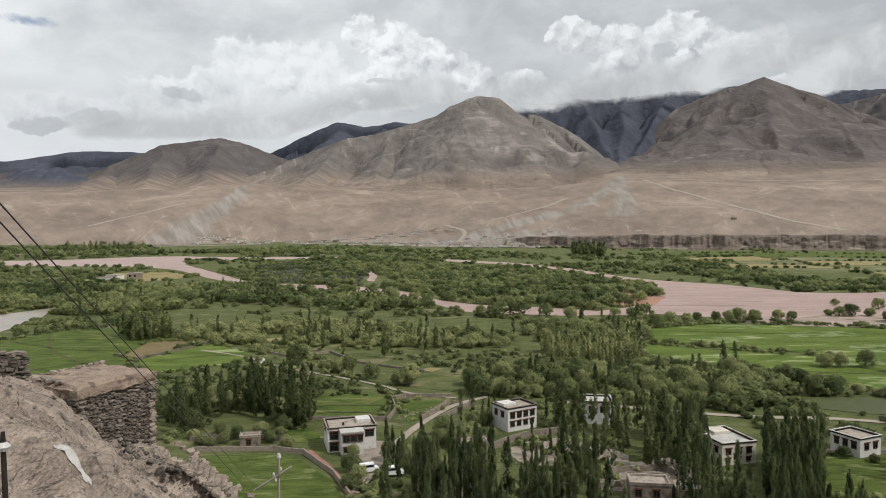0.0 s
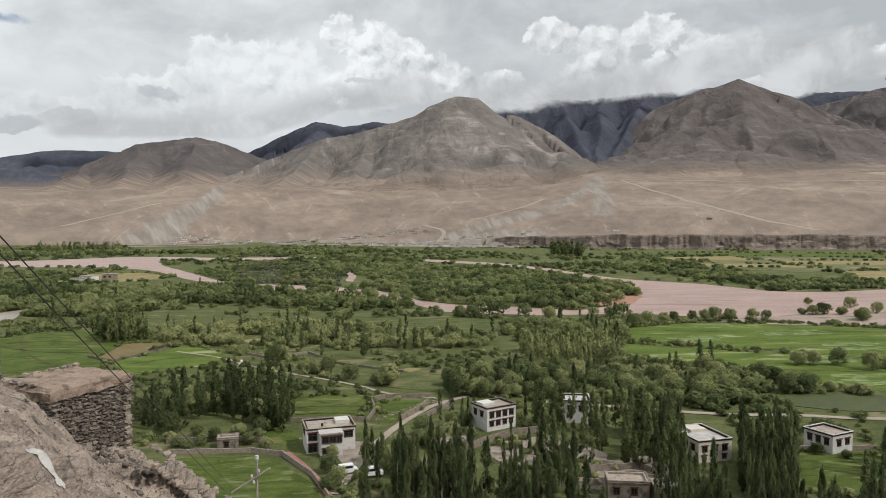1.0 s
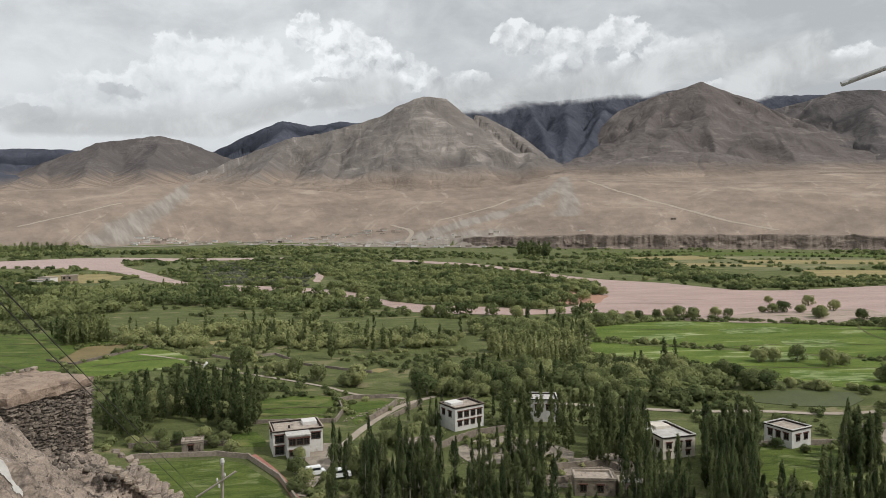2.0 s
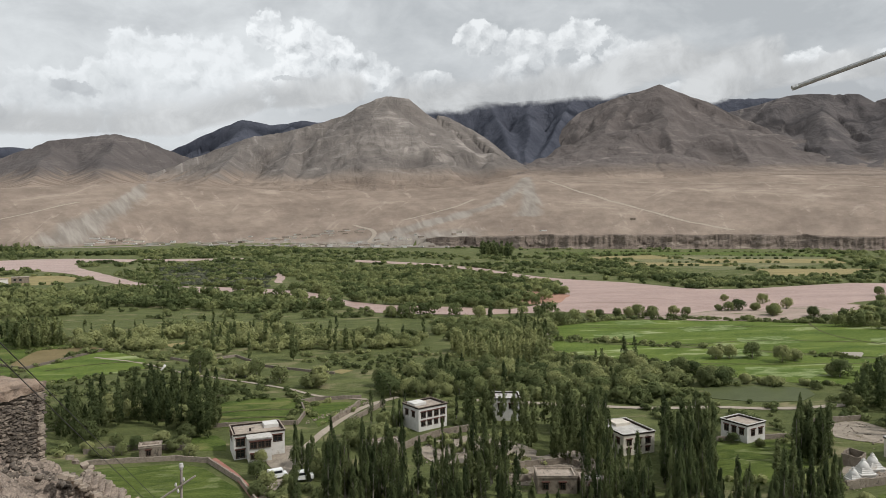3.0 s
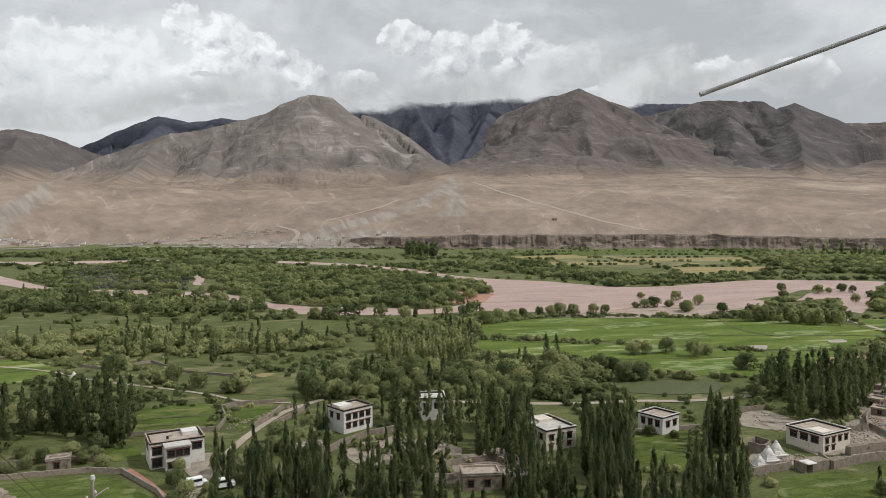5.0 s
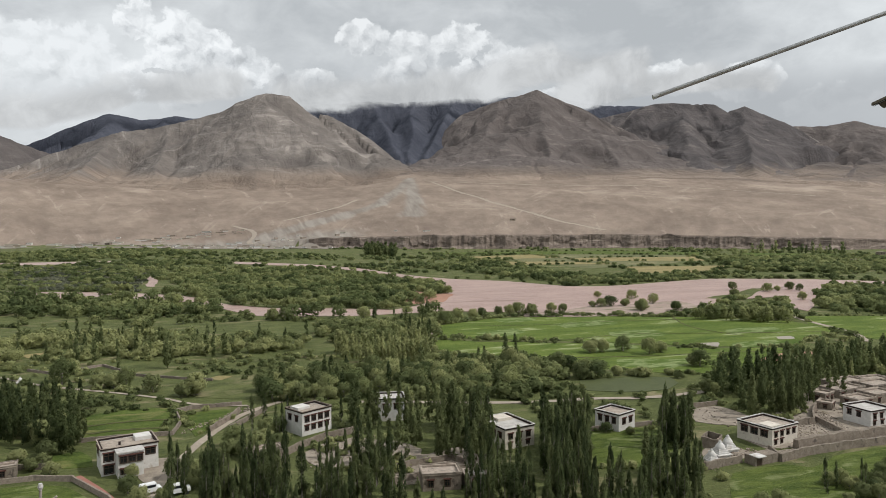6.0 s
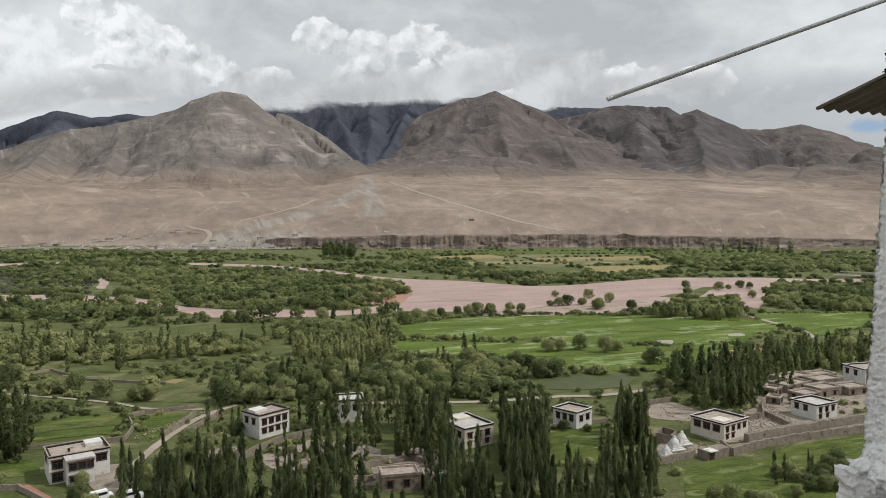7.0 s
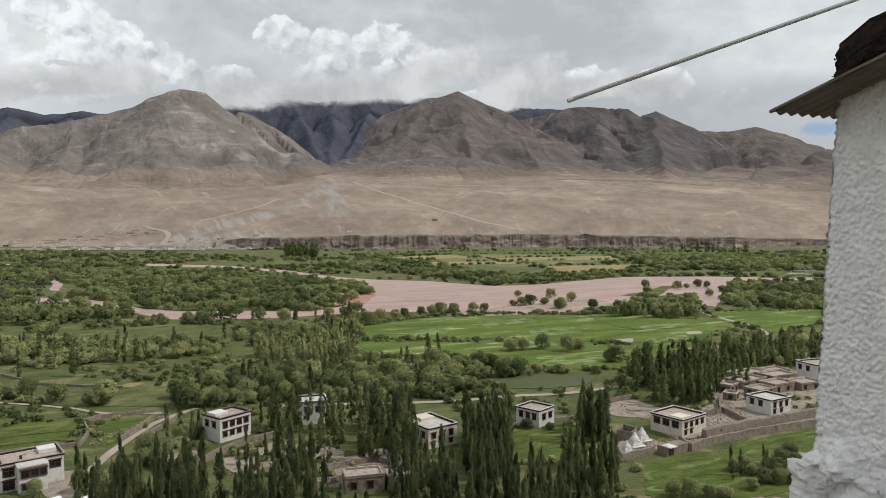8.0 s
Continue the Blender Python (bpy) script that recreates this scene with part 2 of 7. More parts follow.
def gravel_fan(name):
    """The long dry fan: runnels that spread downhill, mottled soil, pale grey washes and thin pale wheel tracks."""
    m, mk, math_, spread, mix, fac, noise_ = shader(name)
    pos = mk("ShaderNodeNewGeometry").outputs["Position"]
    sep = mk("ShaderNodeSeparateXYZ", {0: pos})
    bear = math_("ARCTAN2", sep.outputs[0], sep.outputs[1])
    reach = mk("ShaderNodeVectorMath", {0: pos}, operation="LENGTH").outputs["Value"]

    def polar(wide, long, lean):
        a = math_("ADD", math_("MULTIPLY", bear, 2000.0 / wide), math_("MULTIPLY", reach, lean / wide))
        return mk("ShaderNodeCombineXYZ", {0: a, 1: math_("DIVIDE", reach, long), 2: 0.0}).outputs[0]
    patch = noise_(polar(230, 420, 0.04), 1.0, 8.0, 0.64, 0.5)
    runnel = noise_(polar(24, 420, 0.09), 1.0, 6.0, 0.65, 0.3)
    cross = noise_(polar(34, 520, -0.16), 1.0, 6.0, 0.62, 0.3)
    grit = noise_(pos, 1 / 9, 5.0, 0.72)
    mott = noise_(polar(46, 170, 0.03), 1.0, 6.0, 0.7)
    f = math_("ADD", math_("MULTIPLY", spread(patch, 0.34, 0.66), 0.5), math_("MULTIPLY", spread(mott, 0.32, 0.68), 0.5))
    col = mix(f, FAN_DARK, FAN_LIGHT)
    col = mix(spread(patch, 0.56, 0.70, 0.55), col, FAN_PALE)
    col = mix(math_("MULTIPLY", spread(runnel, 0.58, 0.66), spread(mott, 0.42, 0.60, 0.5)), col, FAN_PALE)
    col = mix(math_("MULTIPLY", spread(cross, 0.60, 0.68), spread(patch, 0.40, 0.55, 0.4)), col, FAN_PALE)
    col = mix(spread(math_("ADD", runnel, math_("MULTIPLY", grit, 0.3)), 0.52, 0.42, 0.35), col, (0.125, 0.098, 0.08, 1))
    col = mix(spread(grit, 0.60, 0.72, 0.35), col, (0.11, 0.09, 0.07, 1))
    gravel = math_("ADD", fac("wash"), math_("ADD", math_("MULTIPLY", math_("SUBTRACT", runnel, 0.5), 1.1), math_("MULTIPLY", math_("SUBTRACT", mott, 0.5), 0.7)))
    stones = mix(spread(runnel, 0.36, 0.64), (0.185, 0.165, 0.143, 1), (0.31, 0.285, 0.25, 1))
    col = mix(spread(gravel, 0.25, 0.95, 0.75), col, stones)
    b = mk("ShaderNodeBsdfPrincipled", {"Base Color": col, "Roughness": 0.92, "Specular IOR Level": 0.1})
    h = math_("ADD", math_("MULTIPLY", patch, 2.0), math_("ADD", math_("MULTIPLY", runnel, 0.35), math_("MULTIPLY", grit, 0.2)))
    m.node_tree.links.new(mk("ShaderNodeBump", {"Height": h, "Strength": 0.5, "Distance": 6.0}).outputs[0], b.inputs["Normal"])
    mk("ShaderNodeOutputMaterial", {"Surface": b.outputs[0]})
    return m


def foliage(name, dark, mid, pale, amount=0.9):
    """Leaves: each tree has a tone of its own between three greens, each spray strays a little from it; thin enough to let light through."""
    m, mk, math_, spread, mix, fac, noise_ = shader(name)
    own = math_("ADD", fac("tint"), math_("MULTIPLY", mk("ShaderNodeObjectInfo").outputs["Random"], fac("single")))
    stray = math_("MULTIPLY", math_("SUBTRACT", mk("ShaderNodeNewGeometry").outputs["Random Per Island"], 0.5), 0.16)
    f = math_("ADD", math_("MULTIPLY", own, amount), math_("ADD", stray, (1.0 - amount) / 2))
    col = mix(spread(f, 0.45, 1.0), mix(spread(f, 0.0, 0.55), (*dark, 1), (*mid, 1)), (*pale, 1))
    b = mk("ShaderNodeBsdfPrincipled", {"Base Color": col, "Roughness": 0.75, "Specular IOR Level": 0.12})
    tr = mk("ShaderNodeBsdfTranslucent", {"Color": col})
    mk("ShaderNodeOutputMaterial", {"Surface": mk("ShaderNodeMixShader", {0: 0.5, 1: b.outputs[0], 2: tr.outputs[0]}).outputs[0]})
    return m


M = {
    "meadow": surface("meadow", (0.047, 0.062, 0.021), (0.145, 0.158, 0.060), 5, fine=0.22, bump=1.0, bump_size=0.8, spots=((0.22, 0.195, 0.11), 9, 0.56, 0.68), stretch=(0.45, 1, 1), specular=0.1),
    "fan": gravel_fan("fan"),
    "hill": surface("hill", (0.13, 0.105, 0.085), (0.27, 0.225, 0.185), 6, bump=0.6, bump_size=0.5, specular=0.1),
    "rock": surface("rock", (0.13, 0.102, 0.083), (0.43, 0.35, 0.285), 1.0, fine=0.2, bump=0.7, bump_size=0.3, spots=((0.085, 0.07, 0.06), 0.8, 0.56, 0.66), stretch=(1.5, 0.6, 1.4), specular=0.15, cracks=((0.055, 0.046, 0.04), 0.9, 0.012)),
    "cliff": surface("cliff", (0.105, 0.083, 0.070), (0.235, 0.190, 0.158), 22, fine=0.35, bump=0.9, bump_size=2.0, stretch=(0.35, 0.35, 2.2), specular=0.1, spots=((0.30, 0.25, 0.205), 14, 0.56, 0.66)),
    "dome_rock": scree("dome_rock", (0.097, 0.085, 0.079), (0.211, 0.187, 0.168), (0.352, 0.315, 0.284), (0.048, 0.043, 0.041)),
    "peak_rock": scree("peak_rock", (0.078, 0.067, 0.063), (0.154, 0.132, 0.123), (0.237, 0.206, 0.186), (0.040, 0.036, 0.036)),
    # darker than its neighbours: the cloud shade on this mountain is in the tone
    "left_rock": scree("left_rock", (0.076, 0.067, 0.066), (0.124, 0.109, 0.103), (0.175, 0.155, 0.144), (0.049, 0.045, 0.045)),
    "crag_rock": scree("crag_rock", (0.057, 0.052, 0.053), (0.122, 0.108, 0.105), (0.195, 0.172, 0.158), (0.032, 0.030, 0.033)),
    # cloud shadow and blue haze over the far ranges are put into this colour
    "back_shaded_rock": scree("back_shaded_rock", (0.041, 0.045, 0.060), (0.078, 0.083, 0.104), (0.098, 0.103, 0.122), (0.030, 0.034, 0.048)),
    "flowers": surface("flowers", (0.085, 0.125, 0.028), (0.27, 0.31, 0.15), 1.8, fine=0.4, bump=0.6, bump_size=0.3, spots=((0.075, 0.115, 0.022), 3.0, 0.46, 0.56), stretch=(0.35, 1, 1), specular=0.1),
    "bund": surface("bund", (0.035, 0.05, 0.015), (0.13, 0.12, 0.055), 3.0, bump=0.6, bump_size=0.3, specular=0.1),
    "wash": surface("wash", (0.18, 0.157, 0.132), (0.265, 0.233, 0.197), 30, fine=0.2, bump=0.3, bump_size=3.0, specular=0.1),
    "track": surface("track", (0.255, 0.216, 0.172), (0.370, 0.317, 0.260), 5, bump=0.2, bump_size=0.3, specular=0.1),
    "dust": surface("dust", (0.165, 0.137, 0.108), (0.345, 0.298, 0.243), 2.2, fine=0.3, bump=0.5, bump_size=0.3, specular=0.1, spots=((0.13, 0.11, 0.07), 2.4, 0.58, 0.68)),
    "water": surface("water", (0.26, 0.172, 0.146), (0.44, 0.315, 0.272), 16, fine=0.25, rough=0.45, bump=0.4, bump_size=1.4, spots=((0.21, 0.14, 0.115), 18, 0.62, 0.70), stretch=(0.3, 1.2, 1), specular=0.35),
    "pond": surface("pond", (0.055, 0.066, 0.026), (0.085, 0.098, 0.042), 6, rough=0.6, bump=0.15, bump_size=0.5, specular=0.15),
    "stream": surface("stream", (0.22, 0.185, 0.15), (0.34, 0.29, 0.24), 20, rough=0.3, bump=0.1, bump_size=0.8, specular=0.5),
    "crop": surface("crop", (0.042, 0.078, 0.013), (0.160, 0.200, 0.045), 9, fine=0.16, bump=0.9, bump_size=0.6, spots=((0.27, 0.30, 0.15), 9, 0.585, 0.66), stretch=(0.28, 1, 1), specular=0.1),
    "grass": surface("grass", (0.030, 0.055, 0.010), (0.125, 0.158, 0.038), 4, fine=0.22, bump=1.0, bump_size=0.5, spots=((0.175, 0.172, 0.065), 7, 0.57, 0.68), stretch=(0.4, 1, 1), specular=0.1),
    "stubble": surface("stubble", (0.17, 0.14, 0.065), (0.30, 0.25, 0.12), 16, bump=0.4, bump_size=0.4, specular=0.1),
    "barley": surface("barley", (0.026, 0.047, 0.008), (0.128, 0.158, 0.038), 2.2, fine=0.2, bump=1.0, bump_size=0.5, spots=((0.165, 0.185, 0.078), 2.6, 0.56, 0.66), stretch=(0.35, 1, 1), specular=0.1),
    "mud_cap": surface("mud_cap", (0.20, 0.147, 0.11), (0.36, 0.275, 0.212), 0.8, fine=0.3, bump=0.9, bump_size=0.1, spots=((0.14, 0.105, 0.082), 0.6, 0.54, 0.66)),
    "car_paint": surface("car_paint", (0.66, 0.66, 0.65), (0.74, 0.74, 0.73), 1.0, rough=0.3, bump=0, specular=0.5),
    "rubber": surface("rubber", (0.015, 0.015, 0.015), (0.03, 0.03, 0.03), 0.3, rough=0.8, bump=0),
    "brown_field": surface("brown_field", (0.13, 0.105, 0.05), (0.20, 0.155, 0.08), 9, bump=0.4, bump_size=0.3, specular=0.1),
    "poplar_leaf": foliage("poplar_leaf", (0.046, 0.064, 0.026), (0.090, 0.114, 0.046), (0.145, 0.168, 0.070)),
    "willow_leaf": foliage("willow_leaf", (0.100, 0.124, 0.050), (0.205, 0.232, 0.098), (0.345, 0.358, 0.162)),
    "willow_dark": foliage("willow_dark", (0.072, 0.096, 0.038), (0.155, 0.186, 0.076), (0.285, 0.306, 0.132)),
    "willow_pale": foliage("willow_pale", (0.130, 0.152, 0.064), (0.24, 0.262, 0.115), (0.36, 0.372, 0.172)),
    "scrub_leaf": foliage("scrub_leaf", (0.09, 0.10, 0.068), (0.15, 0.16, 0.11), (0.22, 0.225, 0.16)),
    "bark": surface("bark", (0.13, 0.115, 0.095), (0.33, 0.30, 0.26), 0.6, bump=0.5, bump_size=0.05),
    "whitewash": surface("whitewash", (0.445, 0.427, 0.398), (0.633, 0.619, 0.590), 1.2, fine=0.3, bump=0.3, bump_size=0.05, spots=((0.359, 0.316, 0.265), 1.6, 0.60, 0.72)),
    "cream_wall": surface("cream_wall", (0.47, 0.425, 0.36), (0.64, 0.59, 0.51), 1.3, fine=0.3, bump=0.3, bump_size=0.06, spots=((0.34, 0.29, 0.24), 1.4, 0.60, 0.72)),
    "mud_wall": surface("mud_wall", (0.125, 0.100, 0.079), (0.285, 0.240, 0.190), 1.1, fine=0.3, bump=0.8, bump_size=0.14, spots=((0.085, 0.07, 0.057), 1.3, 0.57, 0.68)),
    "mud_roof": surface("mud_roof", (0.20, 0.166, 0.138), (0.43, 0.365, 0.30), 1.1, fine=0.3, bump=0.5, bump_size=0.1, spots=((0.13, 0.108, 0.09), 0.9, 0.56, 0.67)),
    "cement": surface("cement", (0.306, 0.288, 0.266), (0.540, 0.522, 0.486), 1.3, fine=0.3, bump=0.2, bump_size=0.04, spots=((0.216, 0.194, 0.171), 1.5, 0.58, 0.70)),
    "dark_wood": surface("dark_wood", (0.03, 0.02, 0.015), (0.085, 0.055, 0.04), 0.4, rough=0.6, bump=0.3, bump_size=0.02),
    "brushwood": surface("brushwood", (0.018, 0.013, 0.012), (0.05, 0.038, 0.033), 0.2, rough=0.95, bump=0.9, bump_size=0.03, specular=0.05),
    "red_trim": surface("red_trim", (0.06, 0.03, 0.024), (0.13, 0.06, 0.045), 0.6, bump=0.2, bump_size=0.02),
    "red_path": surface("red_path", (0.22, 0.09, 0.07), (0.36, 0.17, 0.13), 1.0, bump=0.3, bump_size=0.05),
    "pane": surface("pane", (0.012, 0.014, 0.016), (0.03, 0.033, 0.036), 0.5, rough=0.12, bump=0, specular=0.5),
    "stone": surface("stone", (0.10, 0.083, 0.068), (0.32, 0.265, 0.212), 0.5, bump=0.6, bump_size=0.05, by_object=0.8, by_island=0.8),
    "plaster": surface("plaster", (0.76, 0.755, 0.735), (0.93, 0.925, 0.905), 0.10, fine=0.3, bump=1.0, bump_size=0.007, spots=((0.36, 0.33, 0.30), 0.022, 0.65, 0.71)),
    "tin": surface("tin", (0.095, 0.085, 0.062), (0.175, 0.155, 0.115), 0.15, rough=0.6, metal=0.3, bump=0.2, bump_size=0.01, spots=((0.12, 0.085, 0.055), 0.2, 0.6, 0.7)),
    "pipe": surface("pipe", (0.36, 0.36, 0.36), (0.58, 0.58, 0.57), 0.08, rough=0.4, metal=0.5, bump=0.1, bump_size=0.004),
    "iron": surface("iron", (0.02, 0.017, 0.015), (0.06, 0.05, 0.042), 0.2, rough=0.6, metal=0.5, bump=0.3, bump_size=0.01),
    "porcelain": surface("porcelain", (0.36, 0.35, 0.33), (0.56, 0.55, 0.53), 0.06, rough=0.35, bump=0),
    "weathered_pole": surface("weathered_pole", (0.22, 0.19, 0.16), (0.42, 0.38, 0.33), 0.3, bump=0.5, bump_size=0.02, stretch=(1, 1, 0.15)),
    "wire": surface("wire", (0.02, 0.02, 0.02), (0.05, 0.05, 0.05), 0.5, rough=0.5, bump=0),
    "silt": surface("silt", (0.23, 0.175, 0.145), (0.40, 0.315, 0.265), 9, fine=0.2, bump=0.3, bump_size=0.5, spots=((0.13, 0.135, 0.06), 7, 0.55, 0.66), stretch=(0.4, 1, 1), specular=0.2),
    "pasture": surface("pasture", (0.075, 0.085, 0.038), (0.185, 0.185, 0.095), 14, fine=0.2, bump=0.6, bump_size=1.0, spots=((0.27, 0.235, 0.13), 22, 0.54, 0.64), stretch=(0.3, 1, 1), specular=0.1),
    "bare_soil": surface("bare_soil", (0.27, 0.145, 0.10), (0.38, 0.22, 0.155), 8, bump=0.3, bump_size=0.3),
}


# ---- small builders ----
def mesh_from(name, verts, faces, mats, smooth=False, face_mat=None):
    me = bpy.data.meshes.new(name)
    verts = np.asarray(verts, dtype=np.float32).reshape(-1, 3)
    if isinstance(faces, np.ndarray):
        k = faces.shape[1]
        me.vertices.add(len(verts))
        me.vertices.foreach_set("co", verts.ravel())
        me.loops.add(faces.size)
        me.loops.foreach_set("vertex_index", faces.astype(np.int32).ravel())
        me.polygons.add(len(faces))
        me.polygons.foreach_set("loop_start", np.arange(0, faces.size, k, dtype=np.int32))
        me.update(calc_edges=True)
    else:
        me.from_pydata([tuple(v) for v in verts], [], faces)
    for m in (mats if isinstance(mats, (list, tuple)) else [mats]):
        me.materials.append(m)
    if face_mat is not None:
        me.polygons.foreach_set("material_index", np.asarray(face_mat, dtype=np.int32))
    if smooth:
        me.polygons.foreach_set("use_smooth", np.ones(len(me.polygons), dtype=bool))
    me.update()
    return me


def part(name, bm, material, parent, label="", smooth=False):
    """One bmesh as one mesh object under a thing or a part."""
    me = bpy.data.meshes.new(name)
    bm.to_mesh(me)
    bm.free()
    me.materials.append(material)
    if smooth:
        me.polygons.foreach_set("use_smooth", np.ones(len(me.polygons), dtype=bool))
    ob = new(name, me)
    ob.parent = parent
    return tagged(ob, label) if label else ob


def thing(name, m, label, category, group="", kind=""):
    ob = new(name)
    ob.matrix_world = m
    ob.empty_display_size = 0.3
    return tagged(ob, label, category, group, kind)


def box(bm, x0, x1, y0, y1, z0, z1, taper=0.0):
    """A box; taper draws its top in on all sides."""
    vs = [bm.verts.new(v) for v in ((x0, y0, z0), (x1, y0, z0), (x1, y1, z0), (x0, y1, z0), (x0 + taper, y0 + taper, z1), (x1 - taper, y0 + taper, z1), (x1 - taper, y1 - taper, z1), (x0 + taper, y1 - taper, z1))]
    for f in ((3, 2, 1, 0), (4, 5, 6, 7), (0, 1, 5, 4), (1, 2, 6, 5), (2, 3, 7, 6), (3, 0, 4, 7)):
        bm.faces.new([vs[i] for i in f])
    return bm


def tube(bm, a, b, ra, rb, sides=8):
    a, b = Vector(a), Vector(b)
    q = (b - a).to_track_quat("Z", "Y")
    rings = []
    for c, r in ((a, ra), (b, rb)):
        rings.append([bm.verts.new(c + q @ Vector((r * math.cos(i * math.tau / sides), r * math.sin(i * math.tau / sides), 0))) for i in range(sides)])
    for i in range(sides):
        j = (i + 1) % sides
        bm.faces.new((rings[0][i], rings[0][j], rings[1][j], rings[1][i]))
    bm.faces.new(rings[1])
    bm.faces.new(rings[0][::-1])
    return bm


# ---- noise on arrays ----
def hashed(ix, iy, seed):
    h = (ix.astype(np.int64) * 374761393 + iy.astype(np.int64) * 668265263 + seed * 1442695041) & 0xFFFFFFFF
    h = ((h ^ (h >> 13)) * 1274126177) & 0xFFFFFFFF
    return ((h ^ (h >> 16)) & 0xFFFF) / 65535.0


def vnoise(x, y, seed=0):
    x, y = np.asarray(x, dtype=float), np.asarray(y, dtype=float)
    ix, iy = np.floor(x), np.floor(y)
    fx, fy = x - ix, y - iy
    fx, fy = fx * fx * fx * (fx * (fx * 6 - 15) + 10), fy * fy * fy * (fy * (fy * 6 - 15) + 10)
    a, b, c, d = hashed(ix, iy, seed), hashed(ix + 1, iy, seed), hashed(ix, iy + 1, seed), hashed(ix + 1, iy + 1, seed)
    return (a * (1 - fx) + b * fx) * (1 - fy) + (c * (1 - fx) + d * fx) * fy


def fbm(x, y, octaves=5, seed=0, gain=0.5):
    out, amp, total = 0.0, 1.0, 0.0
    for o in range(octaves):
        out = out + amp * (vnoise(x * 2 ** o + o * 17.3, y * 2 ** o - o * 9.1, seed + o) * 2 - 1)
        total += amp
        amp *= gain
    return out / total


def ridged(x, y, octaves=5, seed=0, gain=0.5):
    out, amp, total = 0.0, 1.0, 0.0
    for o in range(octaves):
        out = out + amp * (1 - np.abs(vnoise(x * 2 ** o + o * 11.7, y * 2 ** o + o * 5.3, seed + o) * 2 - 1) * 2)
        total += amp
        amp *= gain
    return out / total


def inside(px, py, poly):
    px, py = np.asarray(px, dtype=float), np.asarray(py, dtype=float)
    hit = np.zeros(px.shape, dtype=bool)
    n = len(poly)
    for i in range(n):
        (x0, y0), (x1, y1) = poly[i], poly[(i + 1) % n]
        if y0 == y1:
            continue
        hit ^= ((y0 > py) != (y1 > py)) & (px < (x1 - x0) * (py - y0) / (y1 - y0) + x0)
    return hit


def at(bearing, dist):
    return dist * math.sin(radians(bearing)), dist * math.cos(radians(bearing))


# ---- the lie of the land ----
BEARINGS = [-60, -32, -21, -13, -5, 0.7, 6.7, 14, 22, 32, 46, 52, 80]
EDGE_DIST = [1950, 1900, 1640, 1800, 1650, 1480, 1390, 1285, 1272, 1330, 1335, 1450, 1600]
EDGE_RISE = [0, 0, 0, 0, 0, 0, 17, 23, 24, 24, 19, 13, 8]
FAN_B = [-60, -32, -25, -17, -4, 10, 15, 22, 32, 38, 52, 80]
FAN_TOP = [1.6, 2.0, 2.4, 3.0, 2.6, 3.0, 3.7, 3.5, 3.4, 3.2, 1.9, 1.6]
FAN_END = 2950.0


def land(x, y):
    """Height of the ground sheet: hill under the lookout, level valley floor, terrace step, long gravel fan."""
    d, b = np.hypot(x, y), np.degrees(np.arctan2(x, y))
    b = np.clip(b, -60, 80)
    edge, rise = np.interp(b, BEARINGS, EDGE_DIST), np.interp(b, BEARINGS, EDGE_RISE)
    edge = edge + 14 * fbm(b * 0.9, b * 0 + 3.0, 4, 5)
    top = EYE_Z + FAN_END * np.tan(np.radians(np.interp(b, FAN_B, FAN_TOP)))
    s = (d - edge) / (FAN_END - edge)
    fan = rise + (top - rise) * np.clip(s, 0, 1) ** 1.12 + 0.05 * np.maximum(d - FAN_END, 0) + 3.0 * fbm(x / 160, y / 160, 4, 8) * np.clip(s * 6, 0, 1)
    step = np.clip((d - edge) / 5.0, 0, 1)
    far = np.where(s > 0, step * fan, 0)
    hill = 46.35 - 0.46 * np.maximum(d - 3.0, 0) + np.minimum(1.2, d * 0.03) * fbm(x / 9, y / 9, 4, 2)
    return np.maximum(far, np.maximum(hill, 0.0))


WASHES = [([(-15.9, 2950), (-16.2, 2683), (-17.7, 2335), (-19.8, 2032), (-21.0, 1776)], 0.4, 2.6), ([(14.2, 2950), (13.5, 2540), (11.7, 2047), (8.1, 1786), (4.4, 1647), (1.5, 1500)], 0.6, 1.9),
          ([(14.2, 2900), (14.4, 2470), (14.6, 1923), (14.4, 1700)], 0.4, 1.5), ([(-9.0, 1640), (-4.0, 1530), (2.0, 1450), (8.0, 1400)], 3.0, 3.0)]


def washed(b, d):
    """How far the ground is covered by pale grey flood gravel; each wash widens downhill from its ravine."""
    out = np.zeros(np.shape(b))
    for line, w0, w1 in WASHES:
        n = len(line) - 1
        for k in range(n):
            (b0, d0), (b1, d1) = line[k], line[k + 1]
            t = np.clip(((b - b0) * (b1 - b0) + (d - d0) * (d1 - d0) / 3600) / ((b1 - b0) ** 2 + (d1 - d0) ** 2 / 3600), 0, 1)
            w = w0 + (w1 - w0) * (k + t) / n
            away = np.hypot(b - b0 - t * (b1 - b0), (d - d0 - t * (d1 - d0)) / 60)
            out = np.maximum(out, np.clip(1.25 - away / w, 0, 1))
    return out


